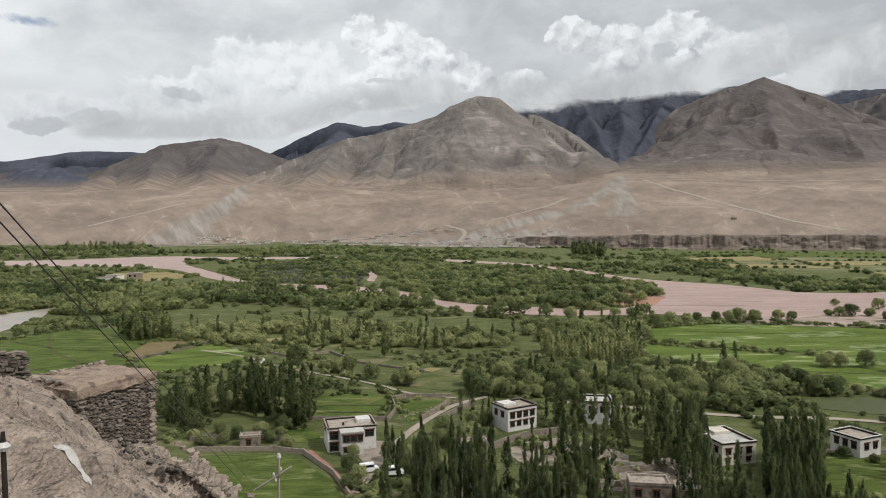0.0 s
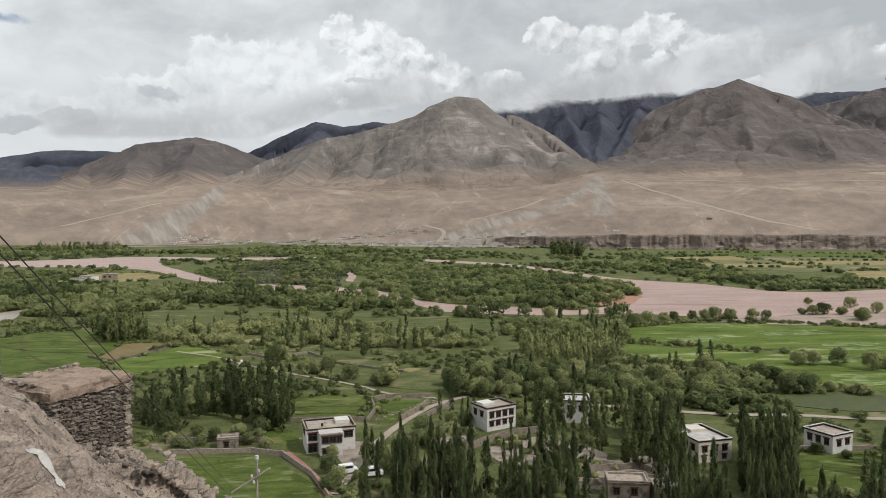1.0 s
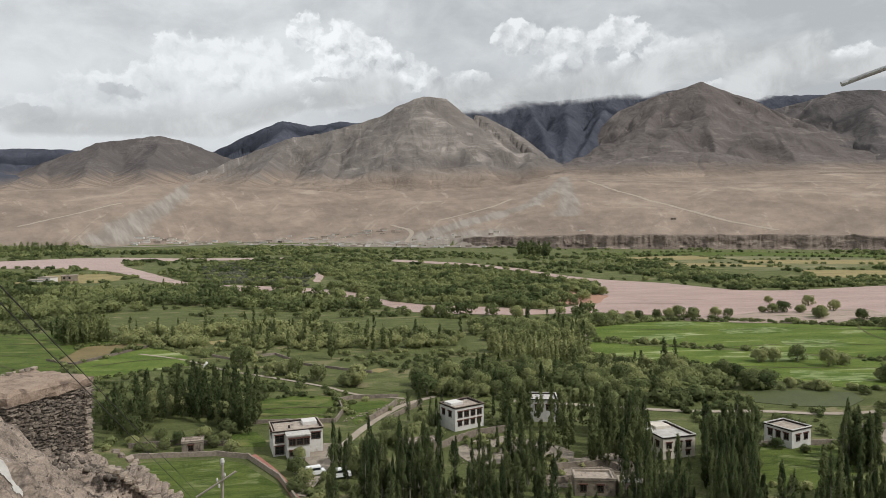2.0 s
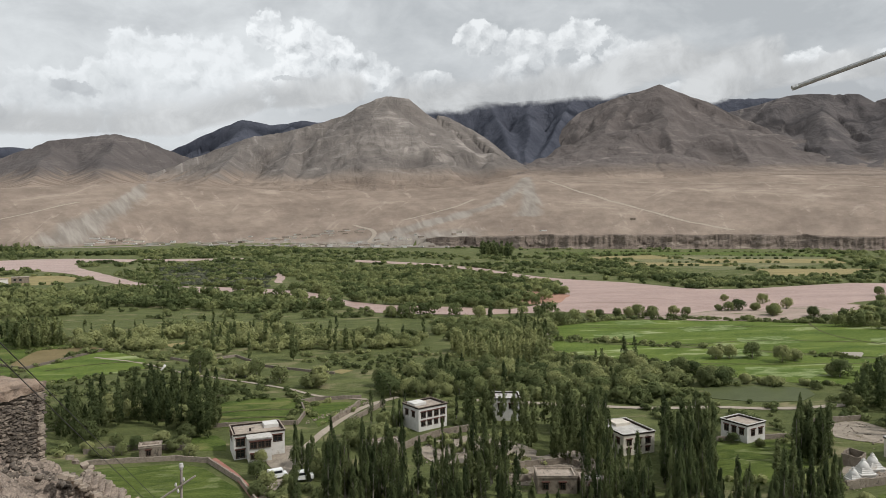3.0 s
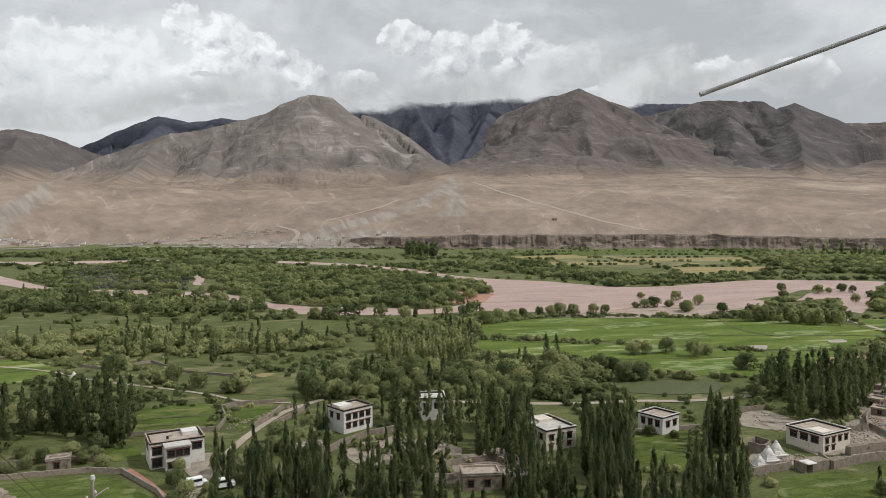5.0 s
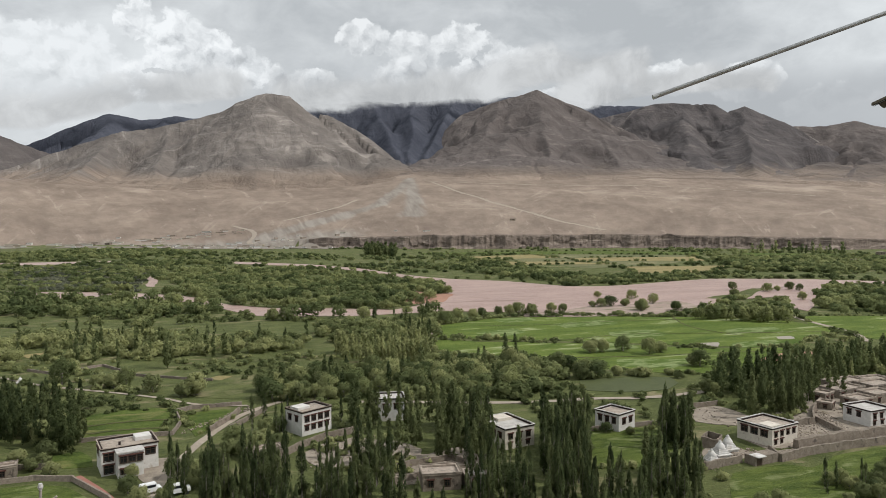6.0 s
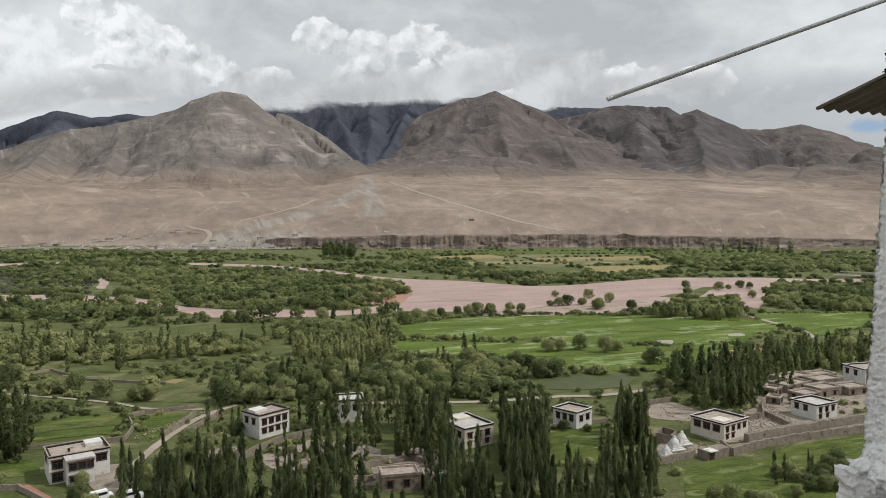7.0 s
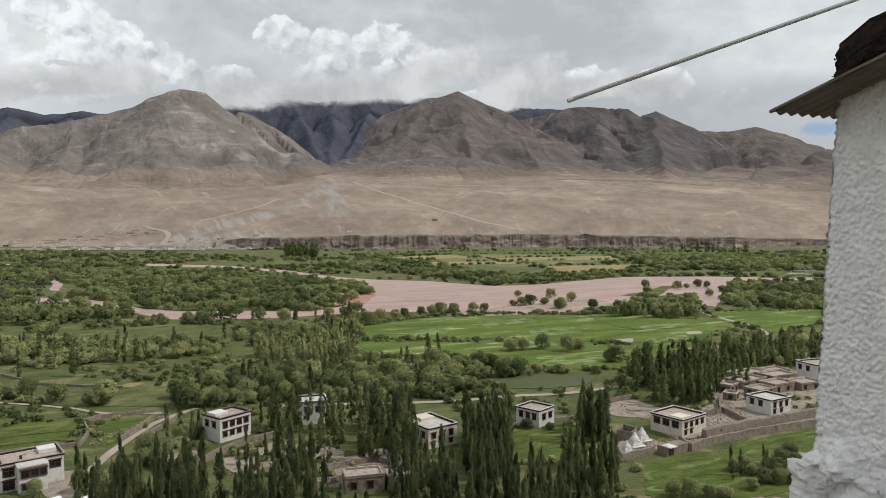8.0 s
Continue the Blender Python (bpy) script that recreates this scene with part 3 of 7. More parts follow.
def build_ground():
    dists = np.concatenate([np.arange(0, 140, 3.0), np.geomspace(140, 1180, 40), np.arange(1190, 1500, 6.0), np.arange(1505, 2000, 15.0), np.arange(2010, 4950, 45.0)])
    bears = np.concatenate([np.arange(-62, 82, 0.3), np.arange(82, 298, 6.0)])
    B, D = np.meshgrid(np.radians(bears), dists)
    X, Y = D * np.sin(B), D * np.cos(B)
    Z = land(X, Y)
    n, k = D.shape
    i, j = np.meshgrid(np.arange(n - 1), np.arange(k), indexing="ij")
    j2 = (j + 1) % k
    faces = np.stack([i * k + j, i * k + j2, (i + 1) * k + j2, (i + 1) * k + j], -1).reshape(-1, 4)
    dm = (0.5 * (D[:-1] + D[1:]))
    mat = np.where(dm < 116, 0, np.where((Z[1:] > 0.5) & (dm > 1000), 2, 1)).reshape(-1)
    me = mesh_from("ground", np.stack([X, Y, Z], -1), faces, [M["hill"], M["meadow"], M["fan"]], True, mat)
    me.attributes.new("wash", "FLOAT", "POINT").data.foreach_set("value", washed(np.degrees(B), D).ravel().astype(np.float32))
    tagged(new("ground", me), "broad river valley floor of meadow and scrub under a stony hill and gravel fan", "ground", kind="structure")


build_ground()


def drape(name, pts, width, material, lift, label, category, wobble=0.25):
    """A strip along a line on the land, with uneven edges."""
    pts = [Vector((p[0], p[1])) for p in pts]
    for _ in range(3):
        pts = [pts[0]] + [q for a, b in zip(pts[:-1], pts[1:]) for q in (a.lerp(b, 0.25), a.lerp(b, 0.75))] + [pts[-1]]
    samples = []
    for a, b in zip(pts[:-1], pts[1:]):
        n = max(1, int((b - a).length / max(width * 0.5, 1.6)))
        samples += [a.lerp(b, i / n) for i in range(n)]
    samples.append(pts[-1])
    P = np.array([(p.x, p.y) for p in samples])
    for _ in range(3):
        P[1:-1] = (P[:-2] + 2 * P[1:-1] + P[2:]) / 4
    T = np.gradient(P, axis=0)
    T /= np.linalg.norm(T, axis=1)[:, None] + 1e-9
    N = np.stack([-T[:, 1], T[:, 0]], 1)
    s = np.arange(len(P)) * 0.7
    rows = []
    for k in (-0.5, -0.25, 0.0, 0.25, 0.5):
        w = width * (1 + wobble * fbm(s, s * 0 + k * 10, 3, 4))
        q = P + N * (w * k)[:, None]
        rows.append(np.stack([q[:, 0], q[:, 1], land(q[:, 0], q[:, 1]) + lift], 1))
    V = np.stack(rows, 1)
    n, k = V.shape[:2]
    i, j = np.meshgrid(np.arange(n - 1), np.arange(k - 1), indexing="ij")
    faces = np.stack([i * k + j, (i + 1) * k + j, (i + 1) * k + j + 1, i * k + j + 1], -1).reshape(-1, 4)
    return tagged(new(name, mesh_from(name, V, faces, material, True)), label, category, kind="structure")


def sheet(name, poly, material, z, label, category, ragged=1.0, kind="structure"):
    """A level patch of ground cover with an uneven rim and a thin edge."""
    pts = []
    n = len(poly)
    for i in range(n):
        a, b = Vector(poly[i]), Vector(poly[(i + 1) % n])
        m = max(1, int((b - a).length / (ragged * 4)))
        pts += [a.lerp(b, t / m) for t in range(m)]
    P = np.array([(p.x, p.y) for p in pts])
    P = (np.roll(P, 1, 0) + 6 * P + np.roll(P, -1, 0)) / 8
    P = P + ragged * np.stack([fbm(P[:, 0] / (ragged * 7), P[:, 1] / (ragged * 7), 3, 21), fbm(P[:, 0] / (ragged * 7), P[:, 1] / (ragged * 7), 3, 22)], 1)
    bm = bmesh.new()
    top = [bm.verts.new((x, y, z)) for x, y in P]
    f = bm.faces.new(top)
    f.normal_update()
    if f.normal.z < 0:
        f.normal_flip()
    low = [bm.verts.new((x, y, -0.3)) for x, y in P]
    for i in range(len(top)):
        j = (i + 1) % len(top)
        bm.faces.new((top[i], low[i], low[j], top[j]))
    bmesh.ops.triangulate(bm, faces=[f])
    me = bpy.data.meshes.new(name)
    bm.to_mesh(me)
    bm.free()
    me.materials.append(material)
    return tagged(new(name, me), label, category, kind=kind)


# ---- mountains ----
def mountain(ridges, b0, b1, d0, d1, slope, gully, material, label, seed, step_b=0.125, step_d=15.0, toe=3000.0):
    """A mountain from its ridge lines (bearing, distance, height): flanks fall away from the crest, cut by gullies."""
    bears, dists = np.arange(b0, b1, step_b), np.arange(d0, d1, step_d)
    B, D = np.meshgrid(np.radians(bears), dists)
    X, Y = D * np.sin(B), D * np.cos(B)
    wx = X + 45 * fbm(X / 260, Y / 260, 3, seed + 40)
    wy = Y + 45 * fbm(X / 260, Y / 260, 3, seed + 50)
    best, run, off, rival = np.full(X.shape, -1e6), np.zeros(X.shape), np.zeros(X.shape), np.full(X.shape, -1e6)
    for r, ridge in enumerate(ridges):
        start = r * 777.0
        mine, was = np.full(X.shape, -1e6), best
        for (ba, da, za), (bb, db, zb) in zip(ridge[:-1], ridge[1:]):
            a, b = np.array(at(ba, da)), np.array(at(bb, db))
            ab = b - a
            ll = float(np.hypot(*ab))
            t = np.clip(((wx - a[0]) * ab[0] + (wy - a[1]) * ab[1]) / ll ** 2, 0, 1)
            dist = np.hypot(wx - a[0] - t * ab[0], wy - a[1] - t * ab[1])
            z = za + (zb - za) * t - slope * dist + 0.00011 * np.minimum(dist, 1800) ** 2
            mine = np.maximum(mine, z)
            better = z > best
            best = np.where(better, z, best)
            run, off = np.where(better, start + t * ll, run), np.where(better, dist, off)
            start += ll
        rival = np.where(mine >= best, np.maximum(rival, was), np.maximum(rival, mine))
    grow = np.clip(off / 420, 0, 1) ** 1.2 * 1.15
    bend = 0.55 * fbm(X / 420, Y / 420, 3, seed)
    run = run + 45 * fbm(X / 220, Y / 220, 3, seed + 13)
    cut = 0.62 * ridged(run / 320 + bend, off / 1800, 2, seed, 0.4) + 0.24 * ridged(run / 95 + 2 * bend, off / 900, 3, seed + 7) + 0.14 * fbm(X / 130, Y / 130, 4, seed + 9)
    stand = np.clip((best - land(X, Y)) / 170, 0.12, 1) * np.clip((best - rival) / 55, 0.03, 1)
    Z = best + 1.5 * gully * np.minimum(cut - 0.62, 0.02) * (0.02 + grow) * stand + 1.6 * fbm(X / 40, Y / 40, 4, seed + 3)
    foot = toe + 130 * fbm(np.degrees(B) / 3.0, B * 0, 3, seed + 5)
    Z = Z - 0.35 * np.maximum(foot - D, 0)
    base = land(X, Y)
    above = np.clip(Z - base, -400, 900)
    keep = above > -90
    Z = base + 34 * np.log1p(np.exp(np.minimum(above, 900) / 34)) - 10
    n, k = Z.shape
    i, j = np.meshgrid(np.arange(n - 1), np.arange(k - 1), indexing="ij")
    ok = keep[:-1, :-1] | keep[1:, 1:] | keep[1:, :-1] | keep[:-1, 1:]
    faces = np.stack([i * k + j, i * k + j + 1, (i + 1) * k + j + 1, (i + 1) * k + j], -1)[ok]
    used = np.unique(faces)
    remap = np.zeros(n * k, dtype=np.int64)
    remap[used] = np.arange(len(used))
    V = np.stack([X, Y, Z], -1).reshape(-1, 3)[used]
    me = mesh_from("mountain", V, remap[faces], material, True)
    for key, a in (("run", run), ("off", off), ("rise", Z - base)):
        me.attributes.new(key, "FLOAT", "POINT").data.foreach_set("value", a.reshape(-1)[used].astype(np.float32))
    tagged(new("mountain", me), label, "mountain", "valley mountains", "structure")


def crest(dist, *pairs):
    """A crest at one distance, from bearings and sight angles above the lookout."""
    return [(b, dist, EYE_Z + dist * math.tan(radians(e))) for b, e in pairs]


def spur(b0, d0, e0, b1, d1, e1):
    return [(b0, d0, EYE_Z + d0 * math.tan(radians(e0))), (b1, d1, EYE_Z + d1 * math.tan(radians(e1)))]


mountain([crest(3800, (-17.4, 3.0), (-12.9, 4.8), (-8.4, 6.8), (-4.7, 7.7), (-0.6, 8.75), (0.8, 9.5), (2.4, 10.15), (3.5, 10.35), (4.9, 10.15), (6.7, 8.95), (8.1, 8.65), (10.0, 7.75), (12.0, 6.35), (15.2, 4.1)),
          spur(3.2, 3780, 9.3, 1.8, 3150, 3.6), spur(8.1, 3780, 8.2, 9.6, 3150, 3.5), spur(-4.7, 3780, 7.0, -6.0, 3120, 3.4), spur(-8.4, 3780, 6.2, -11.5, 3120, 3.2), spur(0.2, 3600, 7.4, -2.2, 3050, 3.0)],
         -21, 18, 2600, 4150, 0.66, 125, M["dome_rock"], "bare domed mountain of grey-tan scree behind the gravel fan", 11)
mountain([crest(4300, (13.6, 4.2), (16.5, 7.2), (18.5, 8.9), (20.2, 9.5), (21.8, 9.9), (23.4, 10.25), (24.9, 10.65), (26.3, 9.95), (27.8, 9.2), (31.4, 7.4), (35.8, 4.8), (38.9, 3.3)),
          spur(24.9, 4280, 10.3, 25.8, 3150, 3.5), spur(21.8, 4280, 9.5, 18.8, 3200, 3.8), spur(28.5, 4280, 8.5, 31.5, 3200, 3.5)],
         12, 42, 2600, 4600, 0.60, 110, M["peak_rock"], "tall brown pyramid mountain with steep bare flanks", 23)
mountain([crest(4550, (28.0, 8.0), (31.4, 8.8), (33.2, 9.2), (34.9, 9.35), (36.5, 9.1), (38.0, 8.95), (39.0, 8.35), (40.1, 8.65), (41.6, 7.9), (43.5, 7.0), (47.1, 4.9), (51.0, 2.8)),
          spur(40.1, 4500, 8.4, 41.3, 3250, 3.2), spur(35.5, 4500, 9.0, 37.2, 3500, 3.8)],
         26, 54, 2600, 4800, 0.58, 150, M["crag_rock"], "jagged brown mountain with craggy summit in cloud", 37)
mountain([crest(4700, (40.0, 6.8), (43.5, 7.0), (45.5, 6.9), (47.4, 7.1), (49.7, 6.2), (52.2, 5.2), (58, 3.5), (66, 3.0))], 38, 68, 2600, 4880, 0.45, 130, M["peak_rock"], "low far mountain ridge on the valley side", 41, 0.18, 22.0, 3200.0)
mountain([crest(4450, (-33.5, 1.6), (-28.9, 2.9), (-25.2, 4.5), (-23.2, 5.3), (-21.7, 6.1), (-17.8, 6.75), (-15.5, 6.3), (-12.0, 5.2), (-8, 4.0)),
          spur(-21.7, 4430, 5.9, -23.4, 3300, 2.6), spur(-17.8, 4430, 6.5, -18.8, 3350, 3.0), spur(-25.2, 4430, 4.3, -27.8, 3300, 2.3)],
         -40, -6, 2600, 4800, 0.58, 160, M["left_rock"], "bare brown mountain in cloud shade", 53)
# the far ranges: their shade and haze are painted in the rock colour
mountain([crest(4750, (-60, 4.0), (-45, 4.6), (-36, 4.2), (-32.3, 4.5), (-28.8, 5.1), (-27.0, 5.45), (-24.0, 5.5), (-20, 5.2), (-16, 5.6))], -62, -12, 2700, 4880, 0.42, 130, M["back_shaded_rock"], "dark far mountain range", 61, 0.22, 24.0)
mountain([crest(4700, (-15, 4.6), (-12.9, 5.9), (-11.1, 7.0), (-9.6, 7.7), (-8.2, 8.25), (-6.6, 7.9), (-5.3, 8.0), (-4.3, 8.3), (-2.4, 8.2), (2, 8.6), (6, 9.3)), spur(-8.2, 4690, 8.1, -10.6, 3900, 5.0), spur(-4.6, 4690, 8.2, -6.0, 4000, 6.0)], -17, 8, 3000, 4880, 0.55, 150, M["back_shaded_rock"], "dark far mountain under low cloud", 67, 0.16, 22.0)
mountain([crest(4780, (3, 9.0), (6.3, 9.5), (9.4, 9.9), (13.4, 9.8), (16.9, 10.1), (18.5, 10.1), (24, 10.2), (28, 9.6)), spur(7.0, 4740, 9.4, 12.6, 3650, 4.4), spur(11.2, 4760, 9.7, 13.6, 3900, 5.4), spur(14.6, 4770, 9.8, 14.2, 3700, 4.4), spur(18.0, 4770, 10.0, 15.6, 3900, 5.6)], 2, 27, 2950, 4880, 0.80, 230, M["back_shaded_rock"], "dark far mountain range hidden in cloud", 71, 0.16, 22.0)
mountain([crest(4780, (22, 10.2), (25, 10.1), (30, 9.3), (36, 8.8))], 25.5, 36, 4420, 4880, 0.75, 120, M["back_shaded_rock"], "dark far mountain ridge behind the pyramid peak", 73, 0.2, 22.0)


def build_cliff():
    """The cut face of the river terrace: fluted buttresses of packed gravel under a flat rim."""
    bears = np.arange(6.0, 56, 0.045)
    edge = np.interp(bears, BEARINGS, EDGE_DIST) + 14 * fbm(bears * 0.9, bears * 0 + 3.0, 4, 5)
    rise = np.interp(bears, BEARINGS, EDGE_RISE)
    rows = []
    for v in np.linspace(0, 1, 12):
        flute = 13 * ridged(bears * 1.1 + 1.6 * fbm(bears * 0.5, bears * 0, 3, 16), bears * 0 + v * 1.3, 5, 15, 0.6) * (0.4 + 0.6 * vnoise(bears * 0.6, bears * 0, 18))
        d = edge - 13 + 7 * v - flute * (0.3 + 0.7 * (1 - v)) * (v > 0.25) - (1 - min(1, v / 0.35)) * 9
        z = rise * v * (1.0 + 0.20 * fbm(bears * 0.8, bears * 0, 5, 9, 0.6)) - (0.5 if v == 0 else 0)
        rows.append(np.stack([d * np.sin(np.radians(bears)), d * np.cos(np.radians(bears)), z], 1))
    d = edge + 20
    rows.append(np.stack([d * np.sin(np.radians(bears)), d * np.cos(np.radians(bears)), rise * 1.02 + 0.5], 1))
    V = np.stack(rows, 0)
    n, k = V.shape[:2]
    i, j = np.meshgrid(np.arange(n - 1), np.arange(k - 1), indexing="ij")
    faces = np.stack([i * k + j, i * k + j + 1, (i + 1) * k + j + 1, (i + 1) * k + j], -1).reshape(-1, 4)
    tagged(new("terrace_cliff", mesh_from("terrace_cliff", V, faces, M["cliff"])), "eroded gravel cliff of a river terrace", "cliff", kind="structure")


build_cliff()


# ---- cloud lying on the far summits ----
def vapour():
    m = bpy.data.materials.new("vapour")
    m.use_nodes = True
    mk = nodes_of(m.node_tree)
    pos = mk("ShaderNodeNewGeometry").outputs["Position"]
    body = mk("ShaderNodeAttribute")
    body.attribute_name = "body"
    n = mk("ShaderNodeTexNoise", {"Vector": pos, "Scale": 0.0032, "Detail": 9.0, "Roughness": 0.6, "Distortion": 0.5}).outputs[0]
    f = mk("ShaderNodeMath", {0: body.outputs["Fac"], 1: mk("ShaderNodeMath", {0: n, 1: 2.4, 2: -1.2}, operation="MULTIPLY_ADD").outputs[0]}, operation="ADD").outputs[0]
    alpha = mk("ShaderNodeMapRange", {0: f, 1: 0.15, 2: 0.95, 3: 0.0, 4: 0.94}, interpolation_type="SMOOTHSTEP").outputs[0]
    tone = mk("ShaderNodeMapRange", {0: n, 1: 0.35, 2: 0.65, 3: 0.50, 4: 0.76}).outputs[0]
    # the cloud's daylight is put in as emission; the bank glows by itself
    e = mk("ShaderNodeEmission", {"Color": mk("ShaderNodeCombineColor", {0: tone, 1: mk("ShaderNodeMath", {0: tone, 1: 1.03}, operation="MULTIPLY").outputs[0], 2: mk("ShaderNodeMath", {0: tone, 1: 1.05}, operation="MULTIPLY").outputs[0]}).outputs[0], "Strength": 1.0})
    mix = mk("ShaderNodeMixShader", {0: alpha, 1: mk("ShaderNodeBsdfTransparent").outputs[0], 2: e.outputs[0]})
    mk("ShaderNodeOutputMaterial", {"Surface": mix.outputs[0]})
    return m


def cloud_bank(dist, line, below, above):
    """A bank of cloud along the summits: (bearing, sight angle) of its middle."""
    bears = np.arange(line[0][0], line[-1][0], 0.4)
    mid = np.interp(bears, [b for b, _ in line], [e for _, e in line])
    ends = np.clip(np.minimum(bears - bears[0], bears[-1] - bears) / 3.0, 0, 1)
    rows, body = [], []
    for v in np.linspace(-1, 1, 9):
        e = np.radians(mid + np.where(v < 0, below * v, above * v))
        d = dist - 90 * (1 - v * v)
        rows.append(np.stack([d * np.sin(np.radians(bears)), d * np.cos(np.radians(bears)), EYE_Z + d * np.tan(e)], 1))
        body.append(np.clip(1.15 - 1.5 * abs(v) ** 1.5, -0.6, 1) * ends - (1 - ends))
    V = np.stack(rows)
    n, k = V.shape[:2]
    i, j = np.meshgrid(np.arange(n - 1), np.arange(k - 1), indexing="ij")
    me = mesh_from("cloud_bank", V, np.stack([i * k + j, i * k + j + 1, (i + 1) * k + j + 1, (i + 1) * k + j], -1).reshape(-1, 4), VAPOUR, True)
    me.attributes.new("body", "FLOAT", "POINT").data.foreach_set("value", np.stack(body).astype(np.float32).ravel())
    tagged(new("cloud_bank", me), "grey cloud bank resting on the far summits", "cloud", kind="structure")


VAPOUR = vapour()
cloud_bank(4600, [(1, 9.9), (5, 9.5), (8, 9.7), (11, 9.9), (14, 10.1), (17, 10.4), (20, 10.5), (25, 11.8), (31, 11.4), (36, 11.2)], 1.35, 3.0)
cloud_bank(4380, [(24.0, 9.8), (28, 9.5), (31, 9.7), (34, 10.4), (37, 10.3), (40, 10.2), (45, 9.4)], 0.9, 2.4)
cloud_bank(4560, [(-30, 6.6), (-18, 7.0), (-13, 7.3), (-10, 8.3), (-7, 9.3), (-3, 9.8), (4, 10.6)], 1.0, 2.6)
# ---- plan of the valley, metres east and north of the lookout ----
MAIN_RIVER = [(4, 903), (85, 813), (130, 718), (152, 616), (173, 564), (214, 525), (239, 463), (274, 457), (313, 471), (378, 490), (447, 463), (496, 419), (531, 415), (501, 391), (453, 420), (414, 410), (337, 337), (291, 294), (292, 308), (334, 358), (281, 353), (244, 316), (206, 315), (137, 345), (106, 357), (102, 375), (120, 402), (124, 443), (147, 456), (153, 515), (141, 614), (116, 698), (81, 772), (4, 855)]
SIDE_CHANNEL = [(130, 418), (85, 372), (55, 388), (18, 403), (-2, 426), (-24, 477), (-52, 511), (-86, 531), (-157, 563), (-292, 794), (-335, 890), (-269, 912), (-125, 915), (-134, 975), (-287, 972), (-389, 1013), (-433, 1000), (-508, 917), (-577, 908), (-514, 809), (-421, 782), (-332, 767), (-276, 718), (-215, 625), (-159, 538), (-114, 496), (-82, 504), (-50, 467), (-32, 458), (-7, 412), (11, 372), (37, 360), (64, 354), (93, 355), (106, 357)]
LOOP = [(-90, 742), (-74, 706), (-58, 617), (-57, 564), (-63, 570), (-66, 630), (-81, 690)]
STREAM = [(-240, 349), (-234, 366), (-227, 385), (-223, 398), (-215, 385), (-208, 361), (-200, 331), (-197, 309), (-200, 291)]
POND = [(100, 189), (115, 187), (129, 184), (126, 176), (119, 170), (105, 171), (95, 175)]
WEST_FIELD = [(-186, 271), (-181, 283), (-171, 311), (-150, 316), (-130, 301), (-102, 285), (-120, 280), (-116, 250), (-107, 241), (-96, 200), (-119, 200), (-138, 215), (-143, 208)]
BROWN_FIELD = [(-116, 251), (-119, 280), (-102, 287), (-95, 281), (-109, 245)]
WEST_STRIP = [(-107, 243), (-93, 277), (-75, 260), (-68, 240), (-88, 223), (-92, 219)]
HOUSE_FIELD = [(-36, 191), (-26, 194), (-15, 192), (-14, 179), (-17, 168), (-31, 167)]
GARDEN_FIELD = [(-13, 185), (-2, 188), (1, 183), (-4, 174), (-9, 164)]
STAIR_FIELD = [(-52, 142), (-36, 143), (-29, 140), (-21, 128), (-17, 118), (-28, 109), (-48, 129)]
SMALL_FIELD = [(-37, 160), (-30, 162), (-26, 149), (-33, 150)]
GREAT_FIELD = [(92, 310), (125, 324), (172, 316), (226, 293), (255, 272), (255, 238), (221, 225), (209, 214), (174, 225), (136, 249), (82, 277)]
GREAT_FIELD_NEAR = [(79, 272), (133, 244), (171, 221), (204, 212), (173, 184), (138, 185), (107, 204), (90, 222), (73, 253)]
EAST_FIELD = [(276, 282), (336, 262), (293, 229), (248, 216), (255, 259)]
CHORTEN_FIELD = [(90, 110), (104, 111), (107, 107), (117, 111), (134, 113), (146, 110), (119, 89), (87, 87), (79, 97)]
ORCHARD_FIELD = [(76, 141), (95, 140), (93, 129), (80, 115), (66, 120)]
FAR_FIELD_A = [(303, 910), (419, 941), (420, 848), (294, 835)]
FAR_FIELD_B = [(293, 793), (390, 756), (420, 689), (296, 728)]
FAR_FIELD_C = [(420, 831), (601, 805), (551, 715), (401, 764)]
FAR_FIELD_D = [(280, 1059), (560, 1026), (695, 902), (640, 843), (464, 938), (273, 1000)]
FAR_FIELD_E = [(399, 653), (521, 625), (425, 552), (355, 561)]
FAR_FIELD_F = [(720, 865), (853, 792), (776, 730), (656, 776)]
FAR_FIELD_G = [(-319, 672), (-269, 685), (-223, 632), (-234, 584), (-308, 571), (-304, 630)]
FAR_PASTURE = [(340, 830), (400, 905), (479, 930), (599, 931), (620, 840), (505, 700), (430, 660), (348, 638)]
WOOD_FAR_LEFT = [(-901, 1318), (-625, 1471), (-461, 1175), (-193, 1298), (-120, 1024), (-392, 1066), (-422, 1033), (-676, 988)]
WOOD_FAR_MID = [(-286, 1158), (-300, 1330), (-230, 1400), (-110, 1330), (-59, 1136), (-120, 1025)]
WOOD_SCRUB = [(-222, 833), (-102, 873), (-79, 780), (-62, 529), (-144, 563)]
WOOD_ISLE = [(-189, 859), (-125, 995), (27, 832), (119, 655), (152, 510), (137, 461), (99, 432), (52, 502), (-2, 507), (-55, 616), (-115, 582)]
WOOD_ISLE_FRONT = [(-25, 491), (22, 423), (70, 389), (91, 388), (108, 411), (97, 455), (32, 472), (-20, 550)]
WOOD_LEFT_BELT = [(-330, 481), (-327, 513), (-149, 519), (-97, 454), (-29, 416), (-8, 383), (-57, 379), (-111, 407), (-164, 378), (-186, 350), (-208, 380), (-274, 399)]
WOOD_MID1 = [(-75, 375), (13, 338), (56, 318), (49, 305), (17, 316), (-52, 344)]
